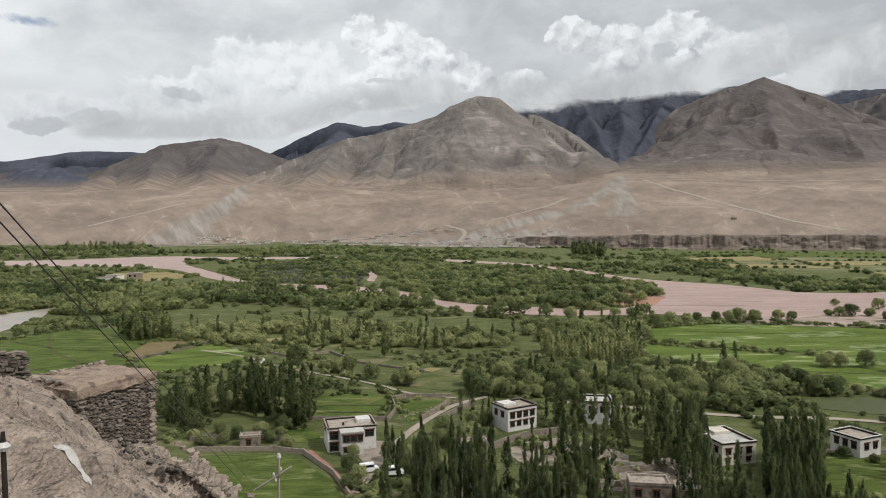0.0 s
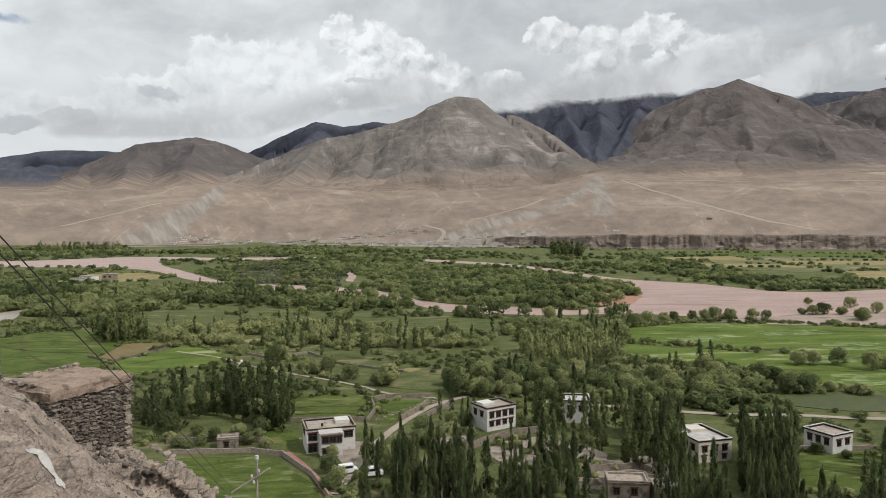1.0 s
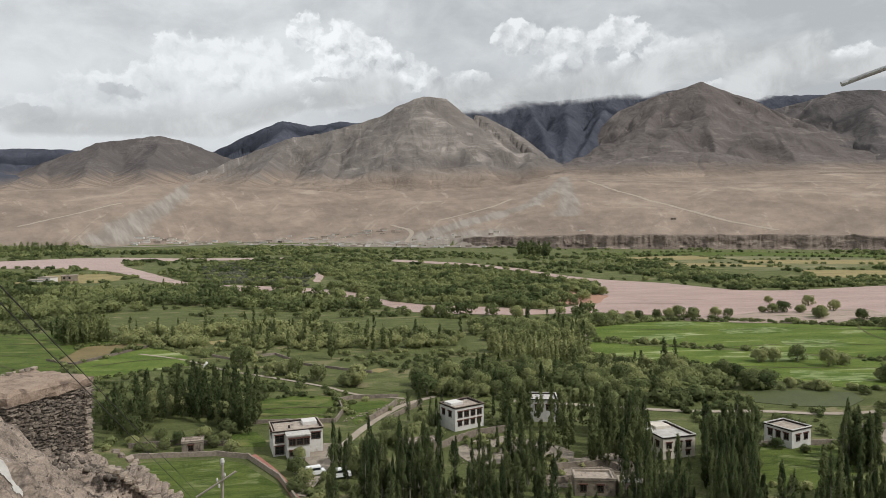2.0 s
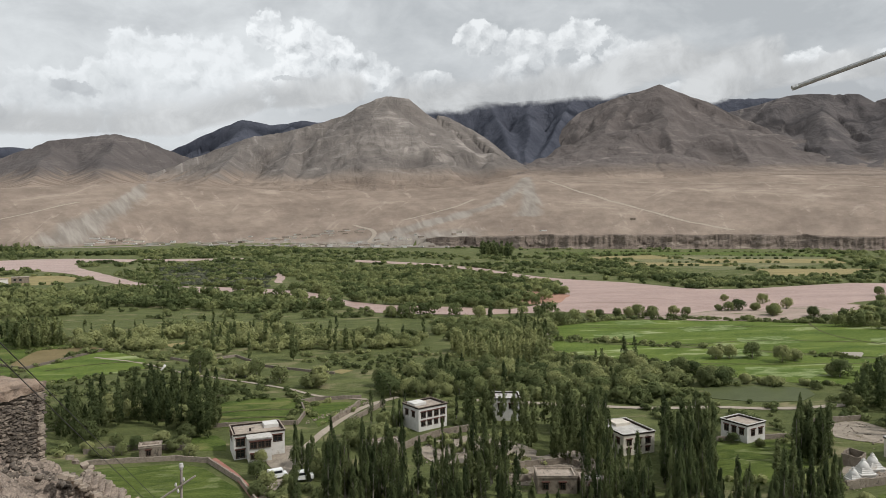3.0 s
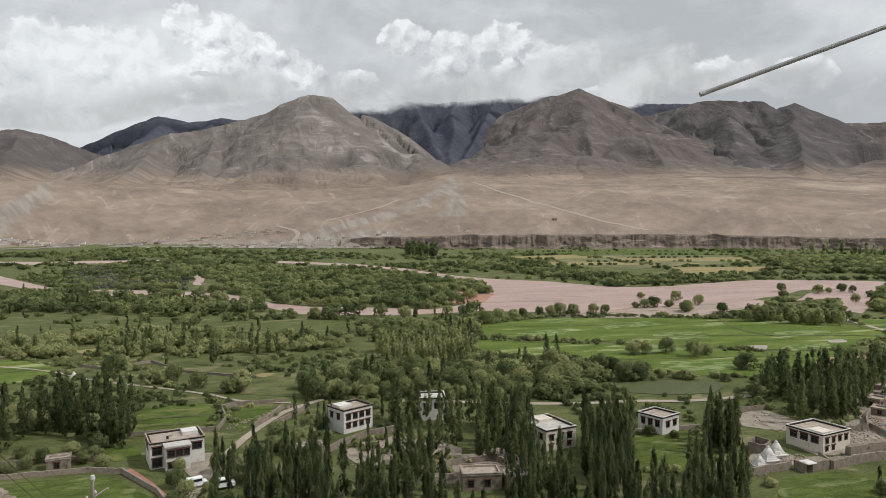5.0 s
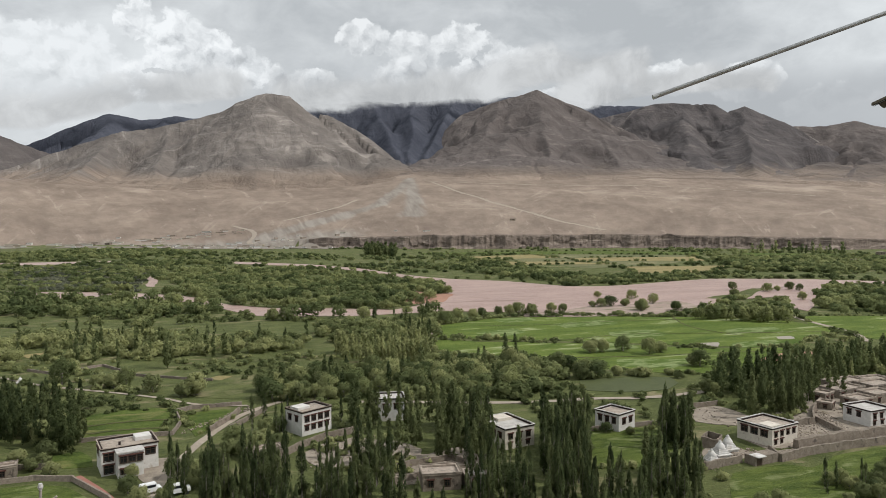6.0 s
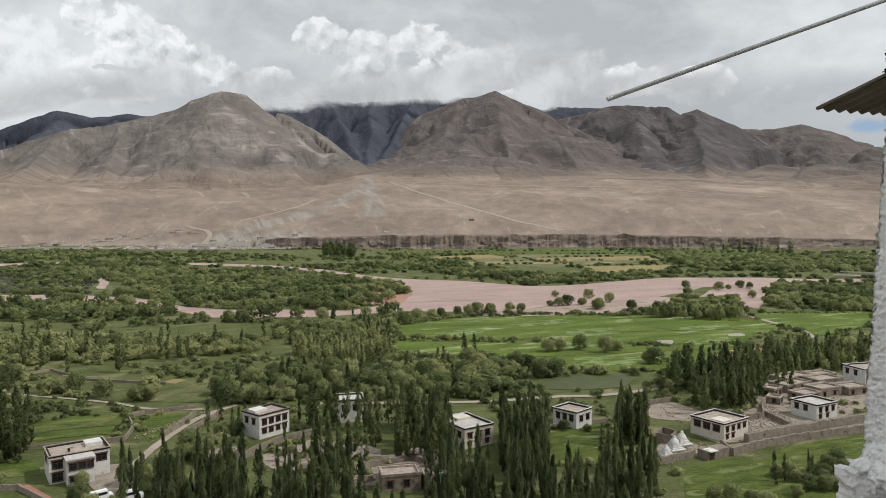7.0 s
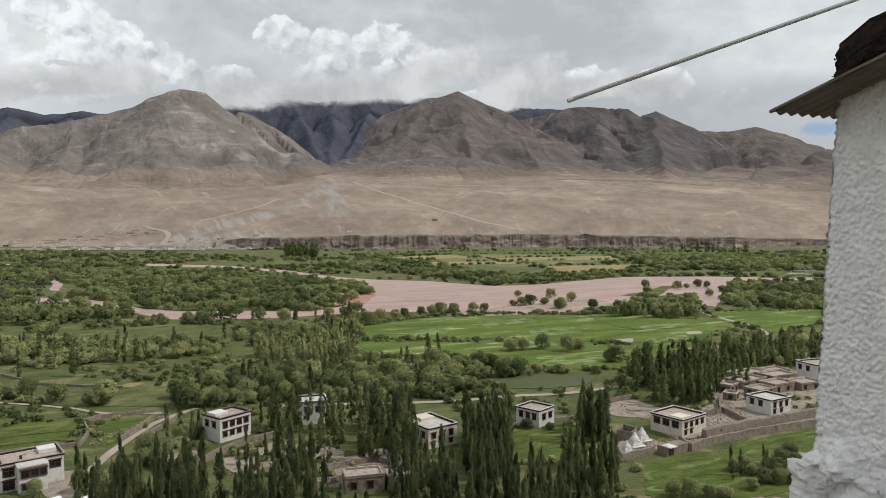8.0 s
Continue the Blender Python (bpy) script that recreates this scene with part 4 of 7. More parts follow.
WOOD_MID2 = [(-121, 307), (-90, 341), (-48, 318), (4, 297), (29, 282), (20, 254), (-17, 239), (-46, 252), (-81, 272), (-105, 283)]
WOOD_MID3 = [(33, 319), (64, 323), (101, 340), (84, 292), (74, 263), (59, 257), (35, 281)]
WOOD_BELT = [(6, 219), (58, 224), (74, 218), (85, 194), (78, 182), (48, 187), (9, 190)]
WOOD_RIGHT_BANK = [(354, 349), (454, 354), (460, 341), (349, 259), (286, 280)]
WOOD_RIGHT = [(133, 175), (151, 184), (200, 192), (253, 192), (197, 149), (153, 147), (137, 152), (125, 161)]
WOOD_FAR_RIGHT = [(583, 745), (913, 695), (592, 451), (470, 556)]
WOOD_FAR_BANK = [(170, 738), (218, 621), (247, 480), (312, 477), (335, 511), (294, 560), (231, 658), (184, 798), (167, 916), (195, 985)]
WOOD_RIGHT_MID = [(94, 228), (98, 210), (123, 193), (117, 183), (89, 190), (83, 210)]
POPLARS_PLANTATION = [(-142, 301), (-124, 313), (-113, 289), (-126, 281)]
POPLARS_MID = [(35, 260), (71, 254), (66, 222), (38, 230)]
POPLARS_LEFT = [(-74, 180), (-57, 190), (-36, 191), (-31, 164), (-33, 152), (-43, 168), (-54, 171), (-56, 155), (-62, 157)]
POPLARS_CLUMP = [(201, 1080), (254, 1096), (218, 938), (175, 944)]
POPLARS_WALL = [(209, 294), (252, 260), (266, 277), (224, 312)]
POPLARS_FRONT = [(-15, 128), (-10, 139), (0, 128), (9, 120), (19, 134), (24, 139), (51, 134), (55, 122), (78, 122), (90, 119), (72, 95), (-8, 96)]
POPLARS_ROW = [(22, 156), (60, 162), (54, 144), (23, 140)]
POPLARS_RIGHTCLUMP = [(94, 136), (99, 133), (91, 123), (87, 124)]
POPLARS_RIGHTTALL = [(115, 138), (135, 138), (160, 151), (148, 155), (126, 149)]
POPLARS_FIELDPOP = [(87, 219), (93, 213), (93, 210), (85, 213)]
POPLARS_CORNER = [(84, 115), (87, 107), (73, 92), (57, 96), (68, 110)]
CLEARINGS = [[(-152, 378), (-132, 392), (-106, 402), (-97, 381), (-118, 359), (-140, 355)], [(-36, 348), (-11, 354), (19, 350), (36, 338), (36, 304), (13, 299), (-1, 305), (-30, 311)],
             [(-130, 359), (-92, 358), (-55, 366), (-41, 344), (-71, 329), (-102, 327)], [(-39, 236), (-22, 242), (11, 213), (5, 195), (-22, 207)]]
DRY_PATCHES = [[(-74, 288), (-66, 292), (-64, 282), (-70, 279)], [(-9, 226), (-5, 230), (1, 228), (-4, 220)], [(23, 285), (28, 287), (27, 279), (22, 277)]]
RIVERS = [MAIN_RIVER, SIDE_CHANNEL, LOOP, STREAM, POND]

sheet("river", MAIN_RIVER, M["water"], 0.20, "wide muddy pink river in flood", "river", 3.0)
sheet("river", SIDE_CHANNEL, M["water"], 0.15, "muddy pink side channel of the river", "river", 3.0)
sheet("river", LOOP, M["water"], 0.15, "small muddy creek among the bushes", "river", 2.0)
sheet("stream", STREAM, M["stream"], 0.15, "shallow brown stream beside the fields", "river", 2.0)
sheet("pond", POND, M["pond"], 0.15, "still green pond behind the trees", "pond", 1.5)
sheet("sandbank", [(98, 395), (122, 398), (140, 440), (128, 470), (112, 462), (104, 440)], M["bare_soil"], 0.26, "bare reddish sandbank at the river fork", "sandbank", 2.0)
sheet("sandbank", [(140, 334), (165, 338), (188, 350), (222, 352), (258, 362), (250, 322), (205, 310), (172, 313), (140, 325)], M["silt"], 0.24, "pale silt flat along the flooded river bank", "sandbank", 2.5)
sheet("sandbank", [(300, 352), (345, 392), (372, 402), (352, 408), (318, 384), (280, 366)], M["meadow"], 0.26, "low grassy gravel bar in the river", "sandbank", 2.0)

for p, mat, words in ((WEST_FIELD, "grass", "green hay meadow with low bunds"), (BROWN_FIELD, "brown_field", "ripening brown field strip"), (WEST_STRIP, "crop", "bright green barley strip"),
                      (HOUSE_FIELD, "grass", "green field behind the farmhouse"), (GARDEN_FIELD, "grass", "small green kitchen field"), (STAIR_FIELD, "barley", "bright green barley field below the rock"),
                      (SMALL_FIELD, "grass", "small green terrace field"), (GREAT_FIELD, "crop", "large bright green barley field by the river"), (GREAT_FIELD_NEAR, "crop", "bright green meadow with pale flowering patches"),
                      (EAST_FIELD, "crop", "green field near the bridge"), (CHORTEN_FIELD, "barley", "green barley field below the village wall"), (ORCHARD_FIELD, "barley", "walled green field among poplars"),
                      (FAR_FIELD_A, "stubble", "far ochre field"), (FAR_FIELD_B, "stubble", "far ochre field"), (FAR_FIELD_C, "stubble", "far ochre field"), (FAR_FIELD_D, "grass", "far green field under the cliff"),
                      (FAR_FIELD_E, "stubble", "far ochre field"), (FAR_FIELD_F, "grass", "far green field"), (FAR_FIELD_G, "stubble", "pale field on the river bank")):
    sheet("field", p, M[mat], 0.10, words, "field", 1.2 if p[0][1] < 330 else 3.0)
for p in CLEARINGS:
    sheet("clearing", p, M["meadow"], 0.08, "open rough meadow between the willow copses", "meadow", 2.0)
for p in DRY_PATCHES:
    sheet("dry_patch", p, M["stubble"], 0.12, "dry yellow patch of bare ground", "field", 1.2)
sheet("pasture", FAR_PASTURE, M["pasture"], 0.06, "open far pasture of ochre and green strips", "field", 4.0)
sheet("bare_patch", [(172, 195), (185, 204), (205, 205), (205, 197), (190, 190)], M["bare_soil"], 0.14, "ploughed reddish field patch", "field", 1.0)
sheet("yard", [(106, 118), (106, 127), (118, 134.5), (134, 144), (150, 153), (166, 162), (192, 162), (196, 146), (176, 132), (160, 121), (140, 119.6), (118, 118.4)], M["dust"], 0.09, "bare trodden earth between the village houses", "yard", 1.4)
sheet("yard", [(24, 148), (33, 150), (38, 141), (34, 131), (27, 132), (22, 138)], M["dust"], 0.12, "dusty farmyard beside the white house", "yard", 0.8)
sheet("yard", [(105, 140), (112, 134.4), (122, 139.5), (120.5, 151), (110, 150)], M["dust"], 0.12, "bare dusty threshing yard", "yard", 0.8)
sheet("yard", [(133, 133), (130.5, 123), (136, 126), (139.6, 136)], M["dust"], 0.12, "dusty village courtyard", "yard", 0.8)
sheet("yard", [(105, 117), (104.5, 112.5), (112, 114), (126, 114.2), (140, 114.2), (150, 115), (150, 119), (136, 118), (118, 117)], M["dust"], 0.13, "dusty village lane between mud walls", "yard", 0.6)
sheet("yard", [(118, 123), (122, 130.5), (131, 130), (129, 123)], M["dust"], 0.12, "rubble-strewn yard of a fallen house", "yard", 0.6)
sheet("yard", [(88.5, 114), (96, 114.6), (103, 118), (101, 124), (96, 124), (90, 119)], M["dust"], 0.12, "bare ground round the stupas", "yard", 0.6)
sheet("yard", [(-16, 136), (-9, 140), (-10, 150), (-15, 152), (-18, 143)], M["dust"], 0.12, "dusty parking place beside the farmhouse", "yard", 0.6)
sheet("yard", [(38, 124), (38, 138), (46, 140), (50, 126)], M["dust"], 0.12, "dusty yard of a mud ruin", "yard", 0.8)

sheet("yard", [(13, 146), (19, 151), (26, 154), (31, 150), (28, 140), (21, 133), (15, 137)], M["dust"], 0.125, "dusty threshing yard before the tall house", "yard", 0.7)
sheet("yard", [(27, 137), (33, 138.5), (42, 137), (44, 127), (36, 122), (28, 122)], M["dust"], 0.125, "terraced dusty yard of a mud farm", "yard", 0.7)
drape("track", [(-16, 122, 0), (-10, 152, 0), (-5, 166, 0), (2, 181, 0), (12, 190, 0)], 2.0, M["track"], 0.16, "dusty farm track", "track")
drape("track", [(30, 184, 0), (39, 181, 0), (51, 177, 0), (76, 168, 0), (93, 168, 0), (107, 163, 0), (130, 165, 0)], 2.4, M["track"], 0.16, "pale dirt track past the houses", "track")
drape("track", [(64, 222, 0), (66, 232, 0), (74, 262, 0), (79, 278, 0), (88, 300, 0)], 2.4, M["track"], 0.16, "pale field path", "track")
drape("track", [(272, 290, 0), (263, 268, 0), (254, 231, 0), (240, 214, 0)], 3.0, M["track"], 0.16, "pale dirt road between fields", "track")
drape("track", [(-92, 262), (-72, 250), (-59, 235), (-50, 227), (-37, 218), (-17, 203), (-10.6, 193.5), (3.4, 188.5)], 1.3, M["track"], 0.16, "narrow field path", "track")
for p in ([(207, 258), (236, 257), (229.5, 246), (202, 246)], [(144, 298), (174, 301), (175, 287), (143, 283)], [(188, 228), (210, 230), (208, 219), (181, 217)], [(155, 268), (179, 269), (177, 252), (151, 251)],
          [(100, 285), (122, 292), (123, 277), (98, 266)], [(127, 241), (148, 243), (149, 228), (124, 227)], [(126, 214), (154, 206), (138, 194), (121, 202)], [(121, 319), (143, 322), (144, 310), (122, 306)]):
    sheet("flower_patch", p, M["flowers"], 0.14, "pale flowering strip in the green field", "field", 1.6)
for p in ([(175, 232), (184, 231), (178, 222), (171, 225)], [(215, 235), (223, 234.5), (219, 228), (211, 228.6)]):
    sheet("puddle", p, M["stream"], 0.15, "shallow pale puddle in the field", "puddle", 0.8)
for p in ([(92, 262), (126, 252), (160, 262), (196, 250), (245, 239)], [(78, 240), (97, 224), (132, 216), (162, 213), (203, 207)], [(212, 302), (196, 268), (204, 240)], [(-170, 300), (-150, 262), (-118, 232)], [(-185, 275), (-150, 290), (-122, 283)],
          [(-36, 180), (-26, 182), (-15, 181)], [(106, 302), (140, 294), (180, 296), (228, 287)], [(-178, 285), (-160, 272), (-140, 262), (-120, 262)], [(-165, 308), (-140, 295), (-112, 286)], [(-140, 222), (-125, 238), (-112, 240)],
          [(-100, 240), (-88, 250), (-74, 252)], [(-33, 174), (-24, 175), (-16, 174)]):
    drape("field_bund", p, 1.0, M["bund"], 0.2, "low grassy bund between field strips", "bund", 0.9)
# roads and gravel washes on the fan
drape("far_road", [at(4.5, 1380), at(1.0, 1493), at(1.9, 1637), at(1.6, 1720), at(0.7, 1806), at(0.2, 1850)], 10.0, M["track"], 0.5, "pale winding mountain road", "road", 0.1)
drape("far_road", [at(4.0, 1859), at(6.2, 1930), at(8.1, 2043), at(9.2, 2180), at(9.9, 2311)], 12.0, M["track"], 0.45, "pale track up the gravel fan", "road", 0.5)
drape("far_road", [at(16.0, 2700), at(17.5, 2442), at(20.6, 2045), at(24.2, 1703), at(27.2, 1504), at(30.0, 1400)], 12.0, M["track"], 0.45, "pale track down the gravel fan", "road", 0.6)
drape("far_road", [at(-27, 2120), at(-25.3, 2208), at(-22.6, 2330), at(-20.2, 2486)], 12.0, M["track"], 0.45, "pale track across the gravel fan", "road", 0.5)
drape("far_road", [at(14, 2760), at(22, 2700), at(33, 2600), at(45, 2450)], 12.0, M["track"], 0.45, "pale track along the mountain foot", "road", 0.5)

drape("river_gravel", [at(-12, 1640), at(-7, 1520), at(-2, 1400), at(4, 1330)], 70.0, M["wash"], 0.7, "grey gravel flat by the settlement", "gravel", 0.6)
drape("river_gravel", [at(-4.0, 1500), at(0, 1440), at(5.0, 1390), at(9, 1320)], 110.0, M["wash"], 0.8, "grey river gravel at the fan foot", "gravel", 0.5)
drape("river_gravel", [at(-26.0, 1660), at(-22, 1560), at(-18.0, 1560), at(-14, 1640)], 60.0, M["wash"], 0.6, "grey gravel at the mouth of a wash", "gravel", 0.6)


# ---- trees ----
def leaf_cloud(rng, centres, radii, count, size, tall=0.0):
    """Loose leaf sprays round clump centres: the four corners of each, and the way each one faces."""
    pick = rng.integers(0, len(centres), count)
    v = rng.normal(size=(count, 3))
    v /= np.linalg.norm(v, axis=1)[:, None]
    r = radii[pick] * rng.uniform(0.55, 1.05, count)[:, None] ** 0.6
    c = centres[pick] + v * r
    n = v + rng.normal(size=(count, 3)) * 0.4
    n[:, 2] += 0.3
    n /= np.linalg.norm(n, axis=1)[:, None]
    along = rng.normal(size=(count, 3))
    along[:, 2] += tall * 3
    u = along - n * np.sum(along * n, axis=1)[:, None]
    u /= np.linalg.norm(u, axis=1)[:, None]
    w = np.cross(n, u)
    s = (size * rng.uniform(0.6, 1.35, count))[:, None]
    k = 0.85 - 0.45 * tall
    hub = centres.mean(0) * (1.0, 1.0, 0.75)
    face = (c - hub) * (1.0, 1.0, 0.35 if tall else 1.0)
    face = 1.0 * face / (np.linalg.norm(face, axis=1)[:, None] + 1e-6) + 0.35 * v + 0.25 * n + (0, 0, 0.25)
    face /= np.linalg.norm(face, axis=1)[:, None]
    w = np.where(np.sum(n * face, axis=1)[:, None] < 0, -w, w)
    return np.stack([c - u * s * 0.7 - w * s * k, c + u * s * 1.1, c - u * s * 0.7 + w * s * k], 1), np.repeat(face, 3, axis=0)


def poplar_clumps(rng, h, spread):
    """Upright boughs close to the stem, so that the crown is a ragged column with several tips."""
    k = int(30 + 2 * h)
    z = rng.uniform(0.10, 0.94, k) * h
    z[:4] = np.array((0.92, 0.97, 0.86, 0.90)) * h
    prof = np.interp(z / h, [0.05, 0.15, 0.40, 0.7, 0.9, 1.0], [0.45, 0.8, 1.0, 0.8, 0.42, 0.14])
    a = rng.uniform(0, math.tau, k)
    off = spread * 0.75 * prof * np.sqrt(rng.uniform(0.0, 1.0, k))
    c = np.stack([off * np.cos(a), off * np.sin(a), z], 1)
    r = np.stack([spread * 0.34 * prof, spread * 0.34 * prof, 0.075 * h + 0 * z], 1) * rng.uniform(0.7, 1.2, (k, 1))
    return c, r


def willow_clumps(rng, h, spread):
    """A full rounded dome, uneven, with many small knots of foliage swelling out of it."""
    k = 30
    a = rng.uniform(0, math.tau, k)
    q = np.sqrt(rng.uniform(0.02, 1, k)) * spread * 0.78
    z = h * (0.74 - 0.42 * (q / spread) ** 2) + rng.uniform(-0.26, 0.10, k) * h
    c = np.stack([q * np.cos(a), q * np.sin(a), z], 1)
    s = rng.uniform(0.20, 0.36, k)[:, None]
    r = np.concatenate([s * spread, s * spread, s * h * 0.55], 1)
    lean = rng.uniform(-0.15, 0.15, 2) * spread
    dome = np.array([(lean[0], lean[1], h * 0.44)] * 10), np.array([(spread * 0.80, spread * 0.80, h * 0.43)] * 10)
    return np.concatenate([c, dome[0]]), np.concatenate([r, dome[1]])


def sprays(corners):
    n = len(corners)
    return corners.reshape(-1, 3), np.arange(n * 3).reshape(n, 3)


def tree(name, rng, h, spread, leaves, size, kind, leaf, label, category, group):
    t = thing(name, Matrix(), label, category, group)
    c, r = (poplar_clumps if kind == "poplar" else willow_clumps)(rng, h, spread)
    bm = bmesh.new()
    boughs = bmesh.new()
    if kind == "poplar":
        tube(bm, (0, 0, -0.4), (0, 0, h * 0.9), 0.16, 0.02, 8)
        for i in range(2, len(c), 5):
            tube(boughs, (0, 0, max(0.6, c[i][2] - 1.3)), tuple(c[i]), 0.04, 0.012, 4)
    else:
        fork = (0.1, -0.05, h * 0.28)
        tube(bm, (0, 0, -0.4), fork, 0.26, 0.2, 8)
        for i in range(0, 12, 2):
            tube(boughs, fork, tuple(c[i]), 0.10, 0.025, 5)
    part("trunk", bm, M["bark"], t)
    tagged(part("branchwork", boughs, M["bark"], t), kind="stuff")
    corners, face = leaf_cloud(rng, c, r, leaves, size, 0.8 if kind == "poplar" else 0.0)
    v, f = sprays(corners)
    v[:, 2] = np.maximum(v[:, 2], 0.15)
    me = mesh_from("crown", v, f, leaf)
    me.normals_split_custom_set_from_vertices(face.tolist())
    for key, val in (("tint", 0.0), ("single", 1.0)):
        me.attributes.new(key, "FLOAT", "POINT").data.foreach_set("value", np.full(len(v), val, dtype=np.float32))
    ob = new("crown", me)
    ob.parent = t
    return t


def scatter(rng, poly, spacing, avoid=(), clearing=-0.28):
    """Loose, uneven planting inside an outline."""
    P = np.array(poly, dtype=float)
    lo, hi = P.min(0), P.max(0)
    n = int((hi[0] - lo[0]) * (hi[1] - lo[1]) / spacing ** 2)
    q = rng.uniform(lo, hi, (n, 2))
    ok = inside(q[:, 0], q[:, 1], poly)
    ok &= fbm(q[:, 0] / (spacing * 13), q[:, 1] / (spacing * 4), 3, 33) > clearing
    for a in avoid:
        ok &= ~inside(q[:, 0], q[:, 1], a)
    return q[ok]


rng = np.random.default_rng(7)
POPLAR_WORDS, WILLOW_WORDS = "tall slender dark green poplar in leaf", "rounded grey-green willow in full leaf"
poplars = [tree("poplar", rng, h, s * 0.80, 2500, 0.145, "poplar", M["poplar_leaf"], POPLAR_WORDS, "tree", "valley poplars") for h, s in ((9.5, 1.05), (10.5, 1.2), (8.5, 0.95), (7.0, 0.95), (11.5, 1.3), (8.5, 1.6))]
willows = [tree("willow", rng, h, s, 1700, 0.23, "willow", M[m], WILLOW_WORDS, "tree", "valley willows") for h, s, m in ((5.2, 2.9, "willow_pale"), (6.0, 3.4, "willow_dark"), (4.2, 2.6, "willow_pale"), (6.6, 3.1, "willow_leaf"))]

HOUSE_SPOTS = []


def spot_free(x, y, r):
    return all(math.hypot(x - a, y - b) > r + c for a, b, c in HOUSE_SPOTS)


# open ground before the houses: bearings and distances kept free of trees
OPEN = [(12.6, 18.6, 110, 138), (-10.3, -5.2, 112, 150), (4.6, 8.8, 122, 165), (29.0, 33.0, 122, 170), (37.5, 45.0, 106, 172), (23.2, 24.8, 126, 150), (45.0, 56.0, 90, 200)]


def spot_open(x, y):
    b, d = math.degrees(math.atan2(x, y)), math.hypot(x, y)
    return not any(b0 < b < b1 and d0 < d < d1 for b0, b1, d0, d1 in OPEN)


def nearest(places, count):
    """The places next to the lookout's foot, and the rest."""
    places = np.array([p for p in places if spot_free(*p, 1.2) and spot_open(*p)])
    order = np.argsort(np.hypot(places[:, 0], places[:, 1]))
    return places[order[:count]], places[order[count:]]


def plant(models, places, used, low=0.75, high=1.2):
    for x, y in places:
        src = models[int(rng.integers(len(models)))]
        s = float(rng.uniform(low, high))
        m = pose(float(x), float(y), float(land(np.array([x]), np.array([y]))[0]), 0, 0, float(rng.uniform(0, 360))) @ Matrix.Diagonal((s, s, s * float(rng.uniform(0.9, 1.12)), 1))
        if src not in used:
            used.append(src)
            src.matrix_basis = m
        else:
            o = copy_thing(src, m)
            o.matrix_basis = m


def far_wood(name, groups, leaf, label, pale=0.5):
    """Woods too far to count, as one mesh of leaf sprays. groups: places, kind, height, spread, sprays a tree, spray size."""
    out, turned, tints = [], [], []
    for places, kind, h, s, count, size in groups:
        models = [leaf_cloud(rng, *(poplar_clumps if kind == "poplar" else willow_clumps)(rng, h, s), count, size, 0.8 if kind == "poplar" else 0.0) for _ in range(6)]
        pick = rng.integers(0, 6, len(places))
        for m in range(6):
            q = places[pick == m]
            if not len(q):
                continue
            sc = rng.uniform(0.6, 1.3, len(q))
            a = rng.uniform(0, math.tau, len(q))
            v, face = models[m][0].reshape(-1, 3), models[m][1]
            c, s_ = np.cos(a)[:, None], np.sin(a)[:, None]
            X = (v[None, :, 0] * c - v[None, :, 1] * s_) * sc[:, None] + q[:, 0:1]
            Y = (v[None, :, 0] * s_ + v[None, :, 1] * c) * sc[:, None] + q[:, 1:2]
            Z = np.maximum(v[None, :, 2] * sc[:, None], 0.1) + land(q[:, 0], q[:, 1])[:, None]
            out.append(np.stack([X, Y, Z], -1).reshape(-1, 3))
            tone = np.clip(pale + 0.75 * fbm(q[:, 0] / 38, q[:, 1] / 22, 3, 77) + rng.normal(size=len(q)) * 0.20, 0, 1)
            tints.append(np.repeat(tone, len(v)))
            turned.append(np.stack([face[None, :, 0] * c - face[None, :, 1] * s_, face[None, :, 0] * s_ + face[None, :, 1] * c, face[None, :, 2] + 0 * c], -1).reshape(-1, 3))
    v = np.concatenate(out)
    me = mesh_from(name, v, np.arange(len(v)).reshape(-1, 3), leaf)
    me.normals_split_custom_set_from_vertices(np.concatenate(turned).tolist())
    me.attributes.new("tint", "FLOAT", "POINT").data.foreach_set("value", np.concatenate(tints).astype(np.float32))
    return tagged(new(name, me), label, "trees", kind="stuff")
# ---- houses ----
def facade(bm, width, height, thick, openings):
    """A wall in its own plane (x along, z up, outer face at y = 0) with openings cut right through."""
    xs = sorted({0.0, width, *[v for o in openings for v in (o[0], o[0] + o[2])]})
    zs = sorted({0.0, height, *[v for o in openings for v in (o[1], o[1] + o[3])]})
    for x0, x1 in zip(xs[:-1], xs[1:]):
        for z0, z1 in zip(zs[:-1], zs[1:]):
            cx, cz = (x0 + x1) / 2, (z0 + z1) / 2
            if not any(o[0] < cx < o[0] + o[2] and o[1] < cz < o[1] + o[3] for o in openings):
                box(bm, x0, x1, 0, thick, z0, z1)
    bmesh.ops.remove_doubles(bm, verts=bm.verts[:], dist=0.001)


def window(parent, m, x, z, w, h, trim):
    fr = bmesh.new()
    for a in ((x - 0.14, x + 0.05, z - 0.08, z + h), (x + w - 0.05, x + w + 0.14, z - 0.08, z + h), (x - 0.14, x + w + 0.14, z - 0.16, z - 0.0), (x + w / 2 - 0.04, x + w / 2 + 0.04, z, z + h), (x, x + w, z + h * 0.62, z + h * 0.62 + 0.07)):
        box(fr, a[0], a[1], -0.03, 0.12, a[2], a[3])
    fr.transform(m)
    win = part("window", fr, M["dark_wood"], parent)
    pn = box(bmesh.new(), x, x + w, 0.14, 0.17, z, z + h)
    pn.transform(m)
    part("pane", pn, M["pane"], win)
    li = box(bmesh.new(), x - 0.28, x + w + 0.28, -0.20, 0.10, z + h, z + h + 0.24)
    li.transform(m)
    part("lintel", li, trim, win)


